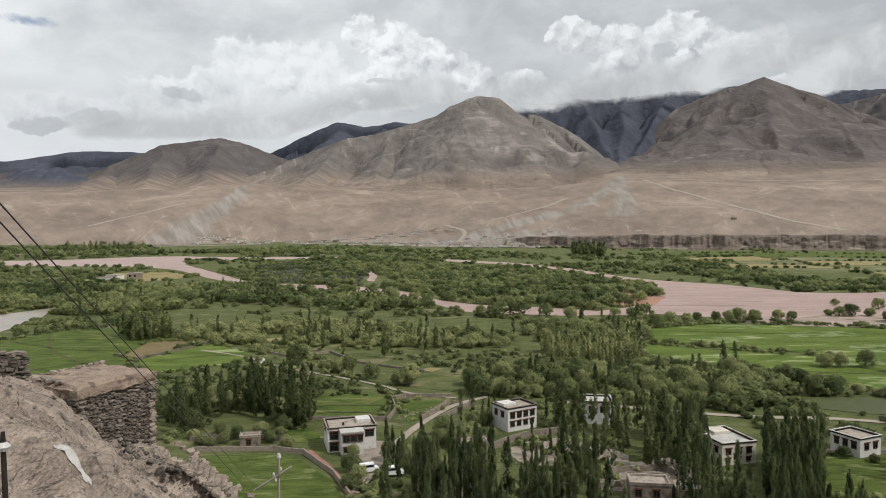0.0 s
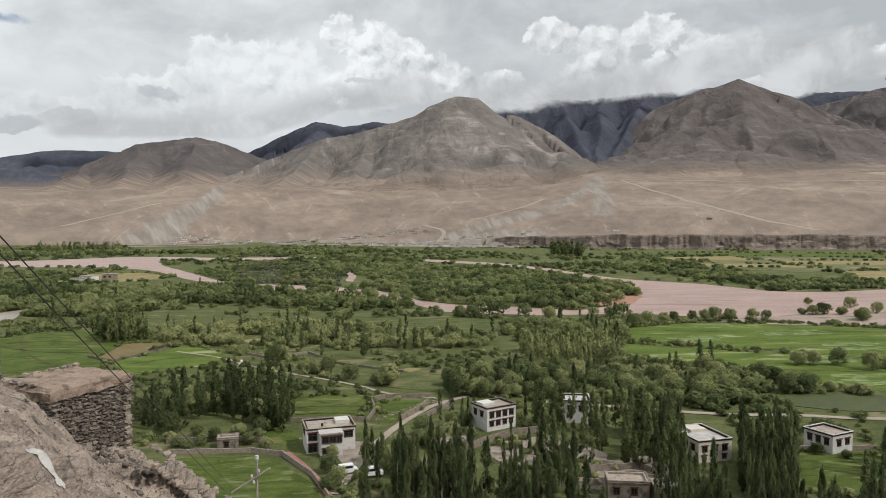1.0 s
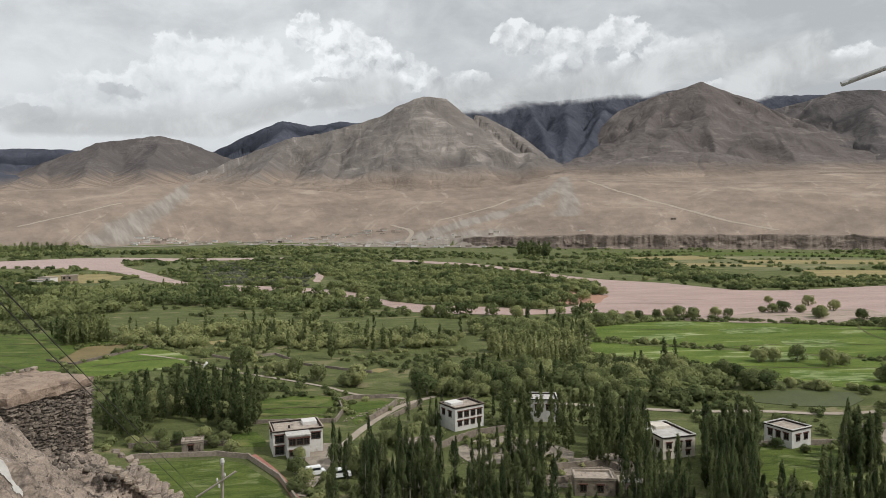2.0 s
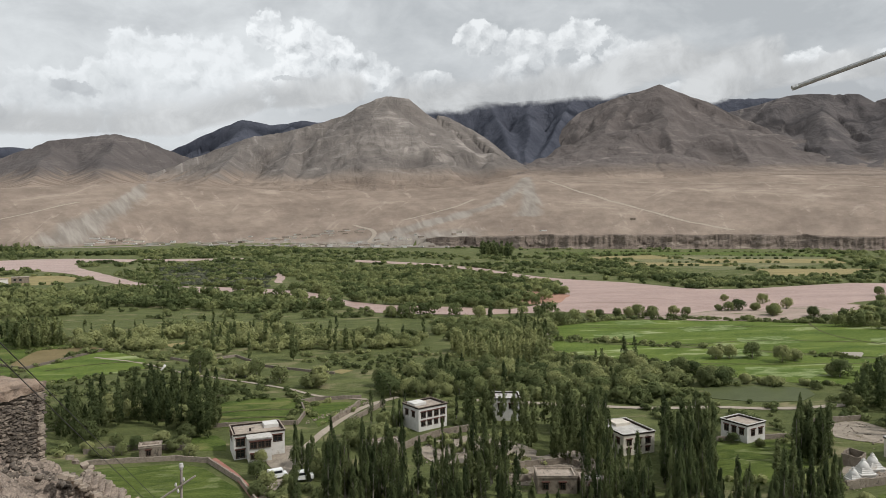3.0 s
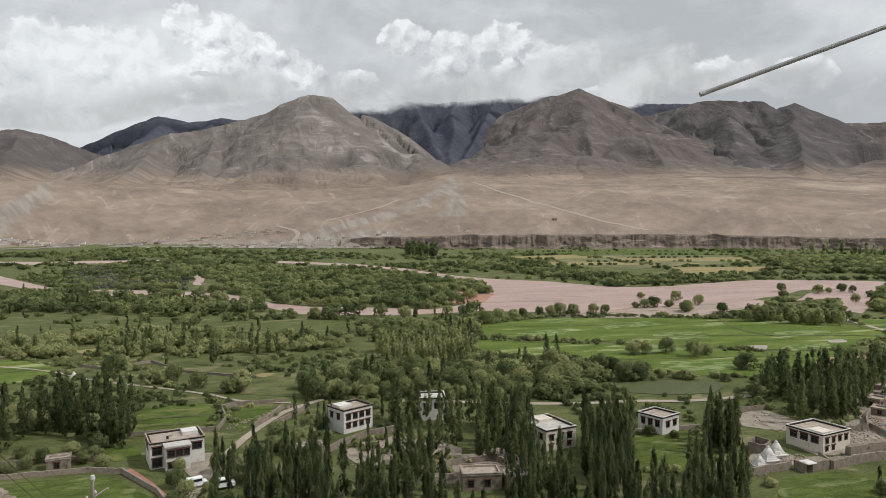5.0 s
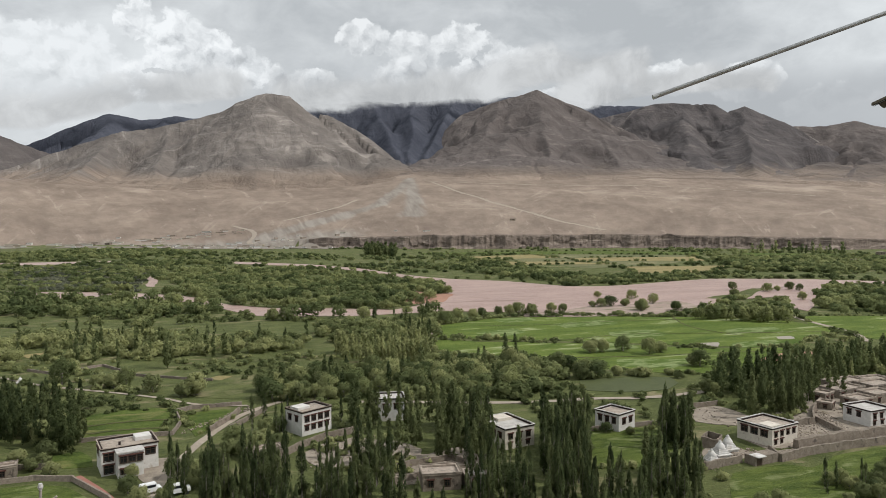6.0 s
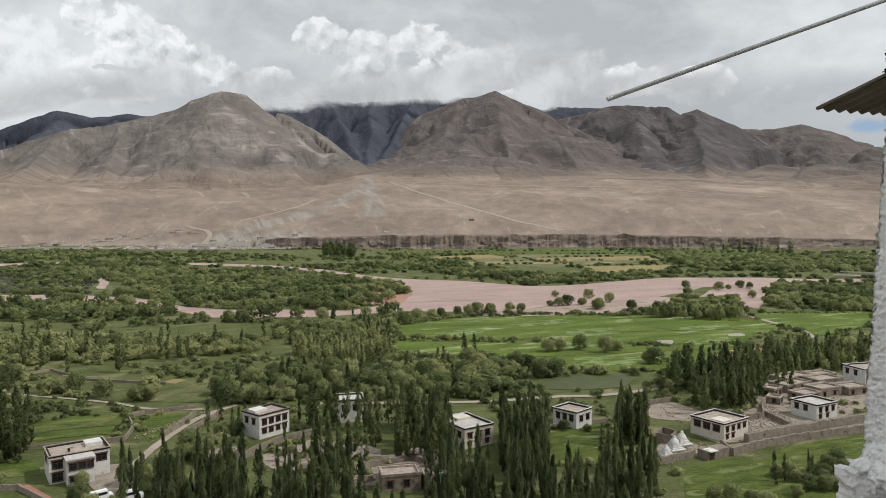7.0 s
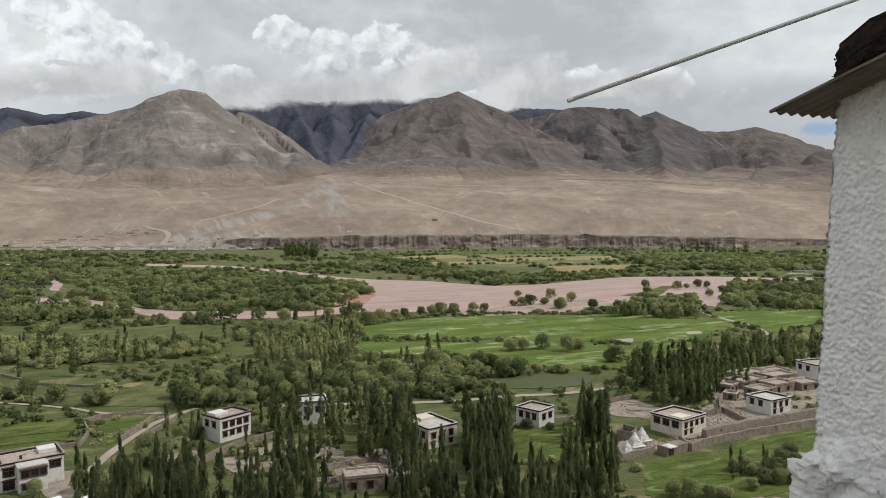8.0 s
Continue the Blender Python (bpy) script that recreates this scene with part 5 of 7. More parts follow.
def house(x, y, turn, w, d, h, wall, label, front, side, roof_mat="mud_roof", rim="whitewash", extras=()):
    """A flat-roofed house. (x, y) is its near corner; the front runs w along turn, the side d to its left. front, side: windows (along, up, width, height)."""
    t = thing("house", pose(x, y, 0, 0, 0, turn), label, "house", "village houses")
    HOUSE_SPOTS.append((x + (w * math.cos(radians(turn)) - d * math.sin(radians(turn))) / 2, y + (w * math.sin(radians(turn)) + d * math.cos(radians(turn))) / 2, max(w, d) * 0.62))
    k = 0.4
    faces = ((Matrix(), w, front), (pose(0, d, 0, 0, 0, -90), d, side), (pose(w, d, 0, 0, 0, 180), w, ()), (pose(w, 0, 0, 0, 0, 90), d, side))
    for i, (m, length, holes) in enumerate(faces):
        bm = bmesh.new()
        if i % 2:
            facade(bm, length - 2 * k, h, k, [(o[0] - k, *o[1:]) for o in holes])
            m = m @ Matrix.Translation((k, 0, 0))
            holes = [(o[0] - k, *o[1:]) for o in holes]
        else:
            facade(bm, length, h, k, holes)
        bm.transform(m)
        part("wall", bm, M[wall], t)
        for o in holes:
            window(t, m, *o, M["red_trim"])
    rf = box(bmesh.new(), k, w - k, k, d - k, h - 0.35, h - 0.1)
    roof = part("roof", rf, M[roof_mat], t)
    band = bmesh.new()
    for a in ((-0.12, w + 0.12, -0.12, k), (-0.12, w + 0.12, d - k, d + 0.12), (-0.12, k, k, d - k), (w - k, w + 0.12, k, d - k)):
        box(band, a[0], a[1], a[2], a[3], h, h + 0.28)
    if wall == "mud_wall":
        part("parapet", band, M["mud_roof"], roof)
    else:
        part("parapet", band, M["brushwood"], roof, "dark brushwood parapet")
    cap = bmesh.new()
    for a in ((-0.16, w + 0.16, -0.16, 0.06), (-0.16, w + 0.16, d - 0.06, d + 0.16), (-0.16, 0.06, 0.06, d - 0.06), (w - 0.06, w + 0.16, 0.06, d - 0.06)):
        box(cap, a[0], a[1], a[2], a[3], h + 0.28, h + 0.42)
    part("coping", cap, M[rim], roof)
    for kind, a in extras:
        if kind == "window":
            window(t, Matrix.Translation((0, a[4] - 0.15, 0)), *a[:4], M["red_trim"])
            continue
        bm = box(bmesh.new(), *a)
        if kind == "room":
            part("upper_room", bm, M[wall], t)
        elif kind == "roof":
            part("porch_roof", bm, M["cement"], t, "pale cement roof")
        elif kind == "porch":
            part("porch", bm, M[wall], t)
        elif kind == "chimney":
            part("chimney", bm, M["brushwood"], t)
    return t


def row(n, first, gap, up, w, h):
    return [(first + i * gap, up, w, h) for i in range(n)]


house(-24.2, 143.8, 15.5, 10.2, 7.4, 4.9, "whitewash", "white two-storey farmhouse with tan flat roof and red-brown trim", [(0.5, 2.8, 1.6, 1.5), (0.5, 0.4, 1.6, 1.6), (7.9, 2.9, 1.7, 1.3)], row(2, 1.2, 2.2, 3.0, 1.0, 1.3), rim="mud_roof",
      extras=(("porch", (2.5, 7.0, -3.1, -0.01, 0, 4.7)), ("roof", (2.3, 7.2, -3.3, -0.13, 4.72, 4.95)), ("window", (2.9, 3.0, 1.15, 1.25, -3.1)), ("window", (4.4, 3.0, 1.15, 1.25, -3.1)), ("window", (5.9, 3.0, 0.9, 1.25, -3.1)),
              ("window", (3.0, 0.9, 0.8, 0.9, -3.1)), ("window", (4.5, 0.9, 0.8, 0.9, -3.1)), ("room", (6.6, 9.6, 3.6, 6.6, 4.8, 5.5)), ("chimney", (3.4, 3.8, 2.6, 3.0, 4.8, 5.4))))
house(14.6, 157.4, 30, 8.2, 6.4, 5.2, "whitewash", "tall white two-storey house with two rows of dark windows", row(4, 0.8, 1.85, 3.1, 1.1, 1.3) + row(4, 0.8, 1.85, 1.2, 1.0, 1.1), row(2, 1.2, 2.6, 3.1, 1.0, 1.2), rim="mud_wall",
      extras=(("room", (1.0, 4.4, 3.0, 6.0, 5.0, 5.7)),))
house(33.6, 164.0, -8, 6.2, 6.4, 5.2, "whitewash", "white house half hidden among poplars", row(2, 1.0, 2.6, 2.9, 1.1, 1.2), row(2, 1.0, 2.6, 2.9, 1.1, 1.2), "cement")
house(54.5, 135.0, 13, 7.6, 10.2, 4.2, "cream_wall", "cream house with a white cement roof among poplars", row(3, 0.9, 2.3, 2.2, 1.0, 1.1) + row(3, 0.9, 2.3, 0.6, 0.8, 0.8), row(4, 1.0, 2.3, 2.2, 0.9, 1.1), "cement",
      extras=(("room", (2.6, 6.2, 6.4, 9.6, 4.0, 4.7)),))
house(83.8, 138.8, 24, 6.3, 6.6, 3.8, "whitewash", "square white house with white-rimmed flat roof", row(2, 1.4, 2.6, 1.6, 1.2, 1.3), row(3, 1.0, 1.9, 1.8, 0.9, 1.3))
house(108.8, 119.4, 14, 9.0, 8.4, 3.8, "cream_wall", "large cream-white two-storey house beside the stupas", row(4, 0.9, 2.1, 2.1, 0.9, 1.1) + row(2, 0.9, 2.1, 0.6, 0.8, 0.9), row(3, 1.0, 2.4, 2.0, 1.5, 1.3), "mud_roof",
      extras=(("room", (0.6, 4.0, 0.5, 3.8, 3.7, 4.3)),))
house(141.2, 124.4, 6, 7.6, 7.0, 3.6, "whitewash", "white house with red-brown balcony by the village lane", row(3, 1.0, 2.3, 1.9, 0.9, 1.2) + row(2, 1.0, 2.6, 0.5, 0.8, 0.9), row(2, 1.2, 2.4, 1.9, 0.9, 1.2), "cement")
house(182.4, 144.6, -6, 9.4, 8.0, 5.0, "whitewash", "far white two-storey house at the edge of the village", row(4, 0.7, 2.2, 3.0, 1.3, 1.4) + row(4, 0.7, 2.2, 0.9, 1.1, 1.2), row(2, 1.2, 3.0, 3.0, 1.0, 1.3))
for hx, hy, tn, w, d, h in ((153, 138.5, 8, 7, 5, 1.8), (160.5, 140, 4, 8, 5.5, 2.3), (156, 147, 10, 11, 6, 2.0), (169.5, 139, -2, 8, 6, 2.0), (144.5, 138.5, 34, 4.0, 3.4, 1.6), (149, 145, 20, 5, 4, 2.1), (168, 147.5, 3, 10, 6, 2.4), (162, 153.5, 8, 12, 5, 2.2), (175, 154.5, 0, 8, 5, 2.0)):
    house(hx, hy, tn, w, d, h, "mud_wall", "brown mud-brick village house with a flat mud roof", row(2, 1.0, w / 2, 0.5, 0.8, 1.0), row(1, 1.5, 2, 0.5, 0.7, 0.9), rim="mud_roof")
house(3.0, 141.6, 12, 6.6, 3.2, 2.4, "mud_wall", "low mud-brick shed with a flat pale roof", [(0.8, 0.1, 4.6, 1.7)], (), "mud_roof", "mud_wall")
house(-43.6, 147.4, 12, 4.2, 3.0, 2.1, "mud_wall", "small mud-brick garden hut by the field wall", row(1, 1.4, 2, 0.5, 0.8, 1.1), (), "mud_roof", "mud_wall")
house(32.0, 118.4, -8, 7.0, 5.0, 2.8, "mud_wall", "roofless mud-brick farm building among poplars", row(2, 1.0, 3.0, 0.8, 0.9, 1.2), (), "mud_roof", "mud_wall")
house(39.5, 116.6, -6, 4.5, 4.0, 2.4, "mud_wall", "small mud-brick farm shed", row(1, 1.4, 2, 0.6, 0.8, 1.2), (), "cement", "mud_wall")


def stone_wall(pts, high, thick, label, mat="mud_wall"):
    bm = bmesh.new()
    prev = None
    for a, b in zip(pts[:-1], pts[1:]):
        a, b = Vector(a), Vector(b)
        n = max(1, int((b - a).length / 0.45))
        side = Vector((-(b - a).y, (b - a).x)).normalized() * thick / 2
        for i in range(n + (b == Vector(pts[-1]))):
            c = a.lerp(b, i / n)
            h = high * (1 + 0.14 * noise.noise((c.x * 0.5, c.y * 0.5, 1.0)) + 0.10 * noise.noise((c.x * 2.1, c.y * 2.1, 4.0)))
            ring = [bm.verts.new(v) for v in ((c.x - side.x, c.y - side.y, -0.2), (c.x - side.x * 0.7, c.y - side.y * 0.7, h), (c.x + side.x * 0.7, c.y + side.y * 0.7, h), (c.x + side.x, c.y + side.y, -0.2))]
            if prev:
                for k in range(3):
                    bm.faces.new((prev[k], ring[k], ring[k + 1], prev[k + 1]))
            else:
                bm.faces.new(ring)
            prev = ring
    bm.faces.new(prev[::-1])
    me = bpy.data.meshes.new("boundary_wall")
    bm.to_mesh(me)
    bm.free()
    me.materials.append(M[mat])
    return tagged(new("boundary_wall", me), label, "wall", "field walls")


stone_wall([(87, 112.6), (92, 113.4), (96.5, 114)], 1.5, 0.6, "brown mud wall below the stupas")
stone_wall([(104.2, 111.9), (108, 112.6), (113, 113.6), (124.7, 114.3), (139, 114), (150, 114)], 1.7, 0.7, "brown retaining wall along the barley field")
stone_wall([(113, 117.3), (119, 118.3), (129.4, 119), (147, 119.6), (156, 120)], 2.0, 1.6, "long thick mud wall beside the lane")
stone_wall([(104.2, 111.9), (105.8, 117)], 1.7, 0.6, "short retaining wall at the lane's end")
stone_wall([(118.5, 123), (123, 131), (131, 130.5), (137, 137), (142, 141)], 1.6, 0.5, "crumbling mud courtyard wall")
stone_wall([(130.5, 122.5), (133.5, 133.5)], 1.4, 0.5, "crumbling mud courtyard wall")
stone_wall([(104, 140), (108, 151), (121, 152)], 1.2, 0.5, "mud wall round the threshing yard")
stone_wall([(95, 124.4), (97.0, 121.9), (100.4, 124.6), (99.0, 127.6), (95.2, 124.6)], 2.2, 0.4, "roofless square brick enclosure")
stone_wall([(-53, 145), (-36, 145.5), (-29, 143), (-21, 131), (-16, 119)], 1.0, 0.5, "dry-stone wall round the barley field", "stone")
stone_wall([(-32.6, 168), (-21, 168.1), (-13.4, 167.6), (-12.2, 176.3), (-14, 187.2), (-10.4, 189.8), (2, 190)], 1.0, 0.5, "low dry-stone field wall", "stone")
stone_wall([(76, 142), (95, 141.5), (98, 135)], 1.0, 0.5, "low stone wall along the walled field", "stone")
stone_wall([(-120, 252), (-108, 244), (-93, 279)], 0.8, 0.6, "low field bank of earth and stones", "stone")
stone_wall([(-64, 255), (-54.5, 247), (-42, 256.5)], 0.8, 0.7, "low field bank of earth and stones", "stone")
stone_wall([(-42, 256.5), (-29, 236.2), (-15.5, 227.3), (-6, 222)], 0.8, 0.7, "low field bank of earth and stones", "stone")
stone_wall([(-5.4, 167), (-1, 176), (1.4, 183)], 1.5, 0.5, "mud wall beside the farm track")
stone_wall([(10.5, 146), (14, 150), (19, 154), (26, 156.6)], 1.5, 0.5, "curved mud wall round the threshing yard")
stone_wall([(26.5, 129), (33, 131.5), (42, 132.5), (45, 127)], 1.3, 0.5, "crumbling mud terrace wall")
stone_wall([(28, 123.5), (36, 125.5), (44, 126)], 1.3, 0.5, "crumbling mud terrace wall")
stone_wall([(-1.5, 166.5), (4.0, 176), (8, 183)], 1.2, 0.5, "mud wall beside the farm track")
stone_wall([(-56, 152), (-45, 153.5), (-34, 151.5)], 1.1, 0.5, "low dry-stone garden wall", "stone")
drape("red_path", [(-28.5, 144.6, 0), (-21.3, 132.9, 0), (-16.4, 120.4, 0)], 1.3, M["red_path"], 0.3, "red painted concrete path beside the field wall", "path", 0.05)


def stupa(x, y, s, label):
    t = thing("stupa", pose(x, y, 0) @ Matrix.Scale(s, 4), label, "stupa", "white stupas")
    bm = bmesh.new()
    for i, (a, z0, z1) in enumerate(((1.5, 0, 0.7), (1.7, 0.7, 0.85), (1.3, 0.85, 1.15), (1.1, 1.15, 1.45), (0.95, 1.45, 1.75))):
        box(bm, -a, a, -a, a, z0, z1, 0.04)
    part("base", bm, M["whitewash"], t)
    bm = bmesh.new()
    prev = None
    for r, z in ((1.0, 1.75), (0.98, 2.0), (0.82, 2.35), (0.55, 2.7), (0.30, 2.95)):
        ring = [bm.verts.new((r * math.cos(i * math.tau / 14), r * math.sin(i * math.tau / 14), z)) for i in range(14)]
        if prev:
            for i in range(14):
                bm.faces.new((prev[i], prev[(i + 1) % 14], ring[(i + 1) % 14], ring[i]))
        prev = ring
    bm.faces.new(prev)
    part("dome", bm, M["whitewash"], t, smooth=True)
    bm = box(bmesh.new(), -0.28, 0.28, -0.28, 0.28, 2.93, 3.2)
    tube(bm, (0, 0, 3.2), (0, 0, 3.45), 0.22, 0.12, 10)
    part("spire", bm, M["whitewash"], t)


def build_village_rubble():
    """Fallen stones and clods in the lanes and yards of the village, too many to count."""
    r = np.random.default_rng(29)
    base = np.array([(-0.5, -0.4, -0.3), (0.5, -0.45, -0.3), (0.45, 0.4, -0.3), (-0.4, 0.5, -0.3), (-0.35, -0.3, 0.3), (0.4, -0.3, 0.25), (0.3, 0.35, 0.32), (-0.4, 0.3, 0.22)])
    quad = np.array([(3, 2, 1, 0), (4, 5, 6, 7), (0, 1, 5, 4), (1, 2, 6, 5), (2, 3, 7, 6), (3, 0, 4, 7)])
    vs, fs = [], []
    for (x0, y0), (x1, y1), side, count in (((105, 116), (150, 117), 1.0, 260), ((119, 124), (133, 131), 3.0, 240), ((133, 124), (141, 141), 2.5, 200), ((144, 134), (165, 136), 2.5, 220), ((88, 114.5), (104, 119), 1.4, 120), ((108, 137), (119, 148), 5.0, 60), ((150, 141), (180, 145), 1.5, 160), ((14, 140), (30, 150), 4.0, 120), ((28, 124), (44, 131), 3.0, 200), ((-12, 168), (4, 186), 1.2, 120)):
        for n in range(count):
            u, w = r.uniform(), r.normal() * side
            x, y = x0 + (x1 - x0) * u, y0 + (y1 - y0) * u + w
            if not spot_free(x, y, -2.0):
                continue
            a, s = r.uniform(0, math.tau), r.uniform(0.12, 0.5)
            v = base * (1 + r.uniform(-0.25, 0.25, base.shape)) * s
            v = np.stack([v[:, 0] * math.cos(a) - v[:, 1] * math.sin(a), v[:, 0] * math.sin(a) + v[:, 1] * math.cos(a), v[:, 2]], 1)
            fs.append(quad + len(vs) * 8)
            vs.append(v + (x, y, 0.12 + 0.2 * s))
    tagged(new("village_rubble", mesh_from("village_rubble", np.concatenate(vs), np.concatenate(fs), M["stone"])), "fallen stones and clods of mud brick strewn over the village yards", "rubble", kind="stuff")


build_village_rubble()
for sx, sy, ss in ((91.0, 116.0, 0.8), (94.8, 118.2, 1.0), (98.6, 120.6, 1.0)):
    stupa(sx, sy, ss, "whitewashed stupa with stepped base and short spire")
stupa(-61.4, 236.5, 0.6, "small white shrine beside the field path")
HOUSE_SPOTS += [(95, 116, 6), (110, 114, 7), (122, 117, 8), (135, 117, 8), (147, 117, 8), (98, 122, 4), (125, 127, 6), (135, 130, 6), (112, 143, 8), (-14, 144, 5)]

# ---- the rock below the lookout ----
ROCK_EDGE = [(-6.0, 4.0), (-5.6, 12.0), (-6.3, 24.2), (-9.6, 26.6), (-12.7, 31.8), (-15.8, 37.5), (-19.0, 44.0)]


# the slab's brow and the buttress behind it: bearing, and how steeply one looks down on its edge
BROW = [(-60, -5.0), (-32.7, -11.2), (-30.7, -11.8), (-29.1, -12.5), (-27.8, -13.8), (-26.1, -15.9), (-25.3, -17.4), (-23.8, -18.8), (-21.8, -20.4), (-17.7, -23.9)]
BUTTRESS = [(-60, -8.0), (-29.3, -13.4), (-26.1, -16.2), (-24.3, -16.2), (-23.7, -15.7), (-23.2, -15.3), (-22.1, -16.2), (-20.9, -17.8), (-17.6, -20.5)]


def crag(u, v, seed):
    """Broken facets: each cell is a small tilted plane at a height of its own."""
    iu, iv = np.floor(u), np.floor(v)
    best, out = np.full(u.shape, 9.0), np.zeros(u.shape)
    for du in (-1, 0, 1):
        for dv in (-1, 0, 1):
            cu, cv = iu + du, iv + dv
            pu, pv = cu + hashed(cu, cv, seed), cv + hashed(cu, cv, seed + 1)
            dist = np.hypot(u - pu, v - pv)
            level = hashed(cu, cv, seed + 2) - 0.5 + (u - pu) * (hashed(cu, cv, seed + 3) - 0.5) * 1.2 + (v - pv) * (hashed(cu, cv, seed + 4) - 0.5) * 1.2
            out = np.where(dist < best, level, out)
            best = np.minimum(best, dist)
    return out


def rock_height(x, y):
    d = np.hypot(x, y)
    b = np.degrees(np.arctan2(x, y))
    e = np.interp(y, [p[1] for p in ROCK_EDGE], [p[0] for p in ROCK_EDGE]) + 0.5 * fbm(x / 1.5, y / 1.5, 3, 86)
    over = np.maximum(x - e, 0)
    z = 46.5 - 0.33 * d + 0.0078 * np.maximum(-b - 14.5, 0) * d + 0.0035 * np.maximum(-b - 26, 0) * d + 0.010 * np.clip(-b - 26.5, 0, 3.0) * d * np.clip((d - 12) / 8, 0, 1)
    wx, wy = x + 0.5 * fbm(x / 1.2, y / 1.2, 3, 87), y + 0.5 * fbm(x / 1.2, y / 1.2, 3, 88)
    grain, across = wx * 0.62 + wy * 0.78, wx * 0.78 - wy * 0.62
    brow = EYE_Z + d * np.tan(np.radians(np.interp(b, [p[0] for p in BROW], [p[1] for p in BROW])))
    butt = EYE_Z + d * np.tan(np.radians(np.interp(b, [p[0] for p in BUTTRESS], [p[1] for p in BUTTRESS])))
    cap = np.where(d < 25.5, brow, np.where(d < 27.5, brow + (np.minimum(brow, butt) - 0.8 - brow) * (d - 25.5) / 2.0, np.minimum(butt, 39.6 - 0.30 * np.maximum(d - 27.5, 0)))) - 0.05
    z = np.minimum(z, cap + 0.25 * fbm(x / 3.0, y / 3.0, 3, 85))
    z = z + 0.35 * fbm(x / 5, y / 5, 3, 81) + 0.30 * (ridged(across / 3.4, grain / 9.0, 3, 82, 0.55) - 0.3)
    z = z + 0.42 * crag(across / 2.4, grain / 6.0, 90) + 0.24 * crag(across / 0.9, grain / 2.4, 95) + 0.08 * crag(across / 0.30, grain / 0.7, 101) + 0.08 * fbm(across / 0.8, grain / 3.0, 4, 83)
    z = z - 0.5 * np.clip(ridged(across / 1.7 + 0.5 * fbm(x / 3, y / 3, 2, 84), grain / 8.0, 2, 89) - 0.62, 0, 1)
    z = z - 1.5 * over - np.maximum(y - 38, 0) * 1.2
    z = z - 1.0 * np.exp(-((x + 11.6) / 2.2) ** 2 - ((y - 26.6) / 2.0) ** 2)
    along, aside = (x + 8.9) * 0.97 + (y - 24.2) * 0.25, -(x + 8.9) * 0.25 + (y - 24.2) * 0.97
    z = z - 1.0 * np.exp(-((b + 18.3) / 2.6) ** 2 - ((d - 20.5) / 3.2) ** 2)
    flight = 39.55 - 0.87 * np.clip(along, -0.3, 1.6)
    near = np.maximum(np.abs(along - 0.65) - 0.75, np.abs(aside) - 0.6)
    return z + np.clip(1.0 - near / 0.7, 0, 1) * (flight - 0.1 - z)


def build_rock():
    bears, dists = np.arange(-52, -6, 0.13), np.geomspace(5.0, 44, 330)
    B, D = np.meshgrid(np.radians(bears), dists)
    X, Y = D * np.sin(B), D * np.cos(B)
    Z = rock_height(X, Y)
    keep = Z > land(X, Y) - 0.8
    n, k = Z.shape
    i, j = np.meshgrid(np.arange(n - 1), np.arange(k - 1), indexing="ij")
    ok = keep[:-1, :-1] & keep[1:, 1:] & keep[1:, :-1] & keep[:-1, 1:]
    faces = np.stack([i * k + j, i * k + j + 1, (i + 1) * k + j + 1, (i + 1) * k + j], -1)[ok]
    tagged(new("rock_outcrop", mesh_from("rock_outcrop", np.stack([X, Y, Z], -1), faces, M["rock"])), "weathered grey-brown rock outcrop on the hillside", "rock", kind="structure")


build_rock()


def stone_shapes(count):
    """Rough block shapes, one metre wide, shared by all laid stones."""
    out = []
    for i in range(count):
        bm = bmesh.new()
        box(bm, -0.5, 0.5, -0.5, 0.5, -0.5, 0.5)
        bmesh.ops.bevel(bm, geom=bm.edges[:], offset=0.12, segments=1, affect="EDGES")
        for v in bm.verts:
            v.co += Vector((random.uniform(-0.09, 0.09), random.uniform(-0.09, 0.09), random.uniform(-0.07, 0.07)))
        me = bpy.data.meshes.new("stone")
        bm.to_mesh(me)
        bm.free()
        me.materials.append(M["stone"])
        out.append(me)
    return out


STONES = stone_shapes(9)


def lay_stones(parent, m, width, height, size, depth, ragged=0.0, loose=10 ** 6):
    """Courses of flat stones in a wall plane (x along, z up, outer face at y = 0). Past the first ones they are joined in one part."""
    z, count, rest = 0.0, 0, []
    while z < height:
        course = size * random.uniform(0.22, 0.55)
        x = random.uniform(-0.15, 0.0)
        while x < width:
            w = size * random.uniform(0.35, 1.5)
            top = height - ragged * (0.5 + 0.5 * noise.noise((x * 1.1, 3.0, 0.0)))
            if z + course * 0.5 < top and random.random() > 0.03:
                me = random.choice(STONES)
                q = m @ pose(x + w / 2, depth / 2 + random.uniform(-0.07, 0.05), z + course / 2 + random.uniform(-0.03, 0.03), random.uniform(-5, 5), random.uniform(-9, 9), random.uniform(-9, 9)) @ Matrix.Diagonal((w * 0.97, depth, course * random.uniform(0.8, 1.15), 1))
                if count < loose:
                    ob = new("stone", me)
                    ob.parent, ob.matrix_local = parent, q
                else:
                    rest.append((me, q))
                count += 1
            x += w
        z += course * 0.96
    if rest:
        bm = bmesh.new()
        for me, q in rest:
            n = len(bm.verts)
            bm.from_mesh(me)
            bm.verts.ensure_lookup_table()
            for v in bm.verts[n:]:
                v.co = q @ v.co
        tagged(part("stonework", bm, M["stone"], parent), kind="stuff")


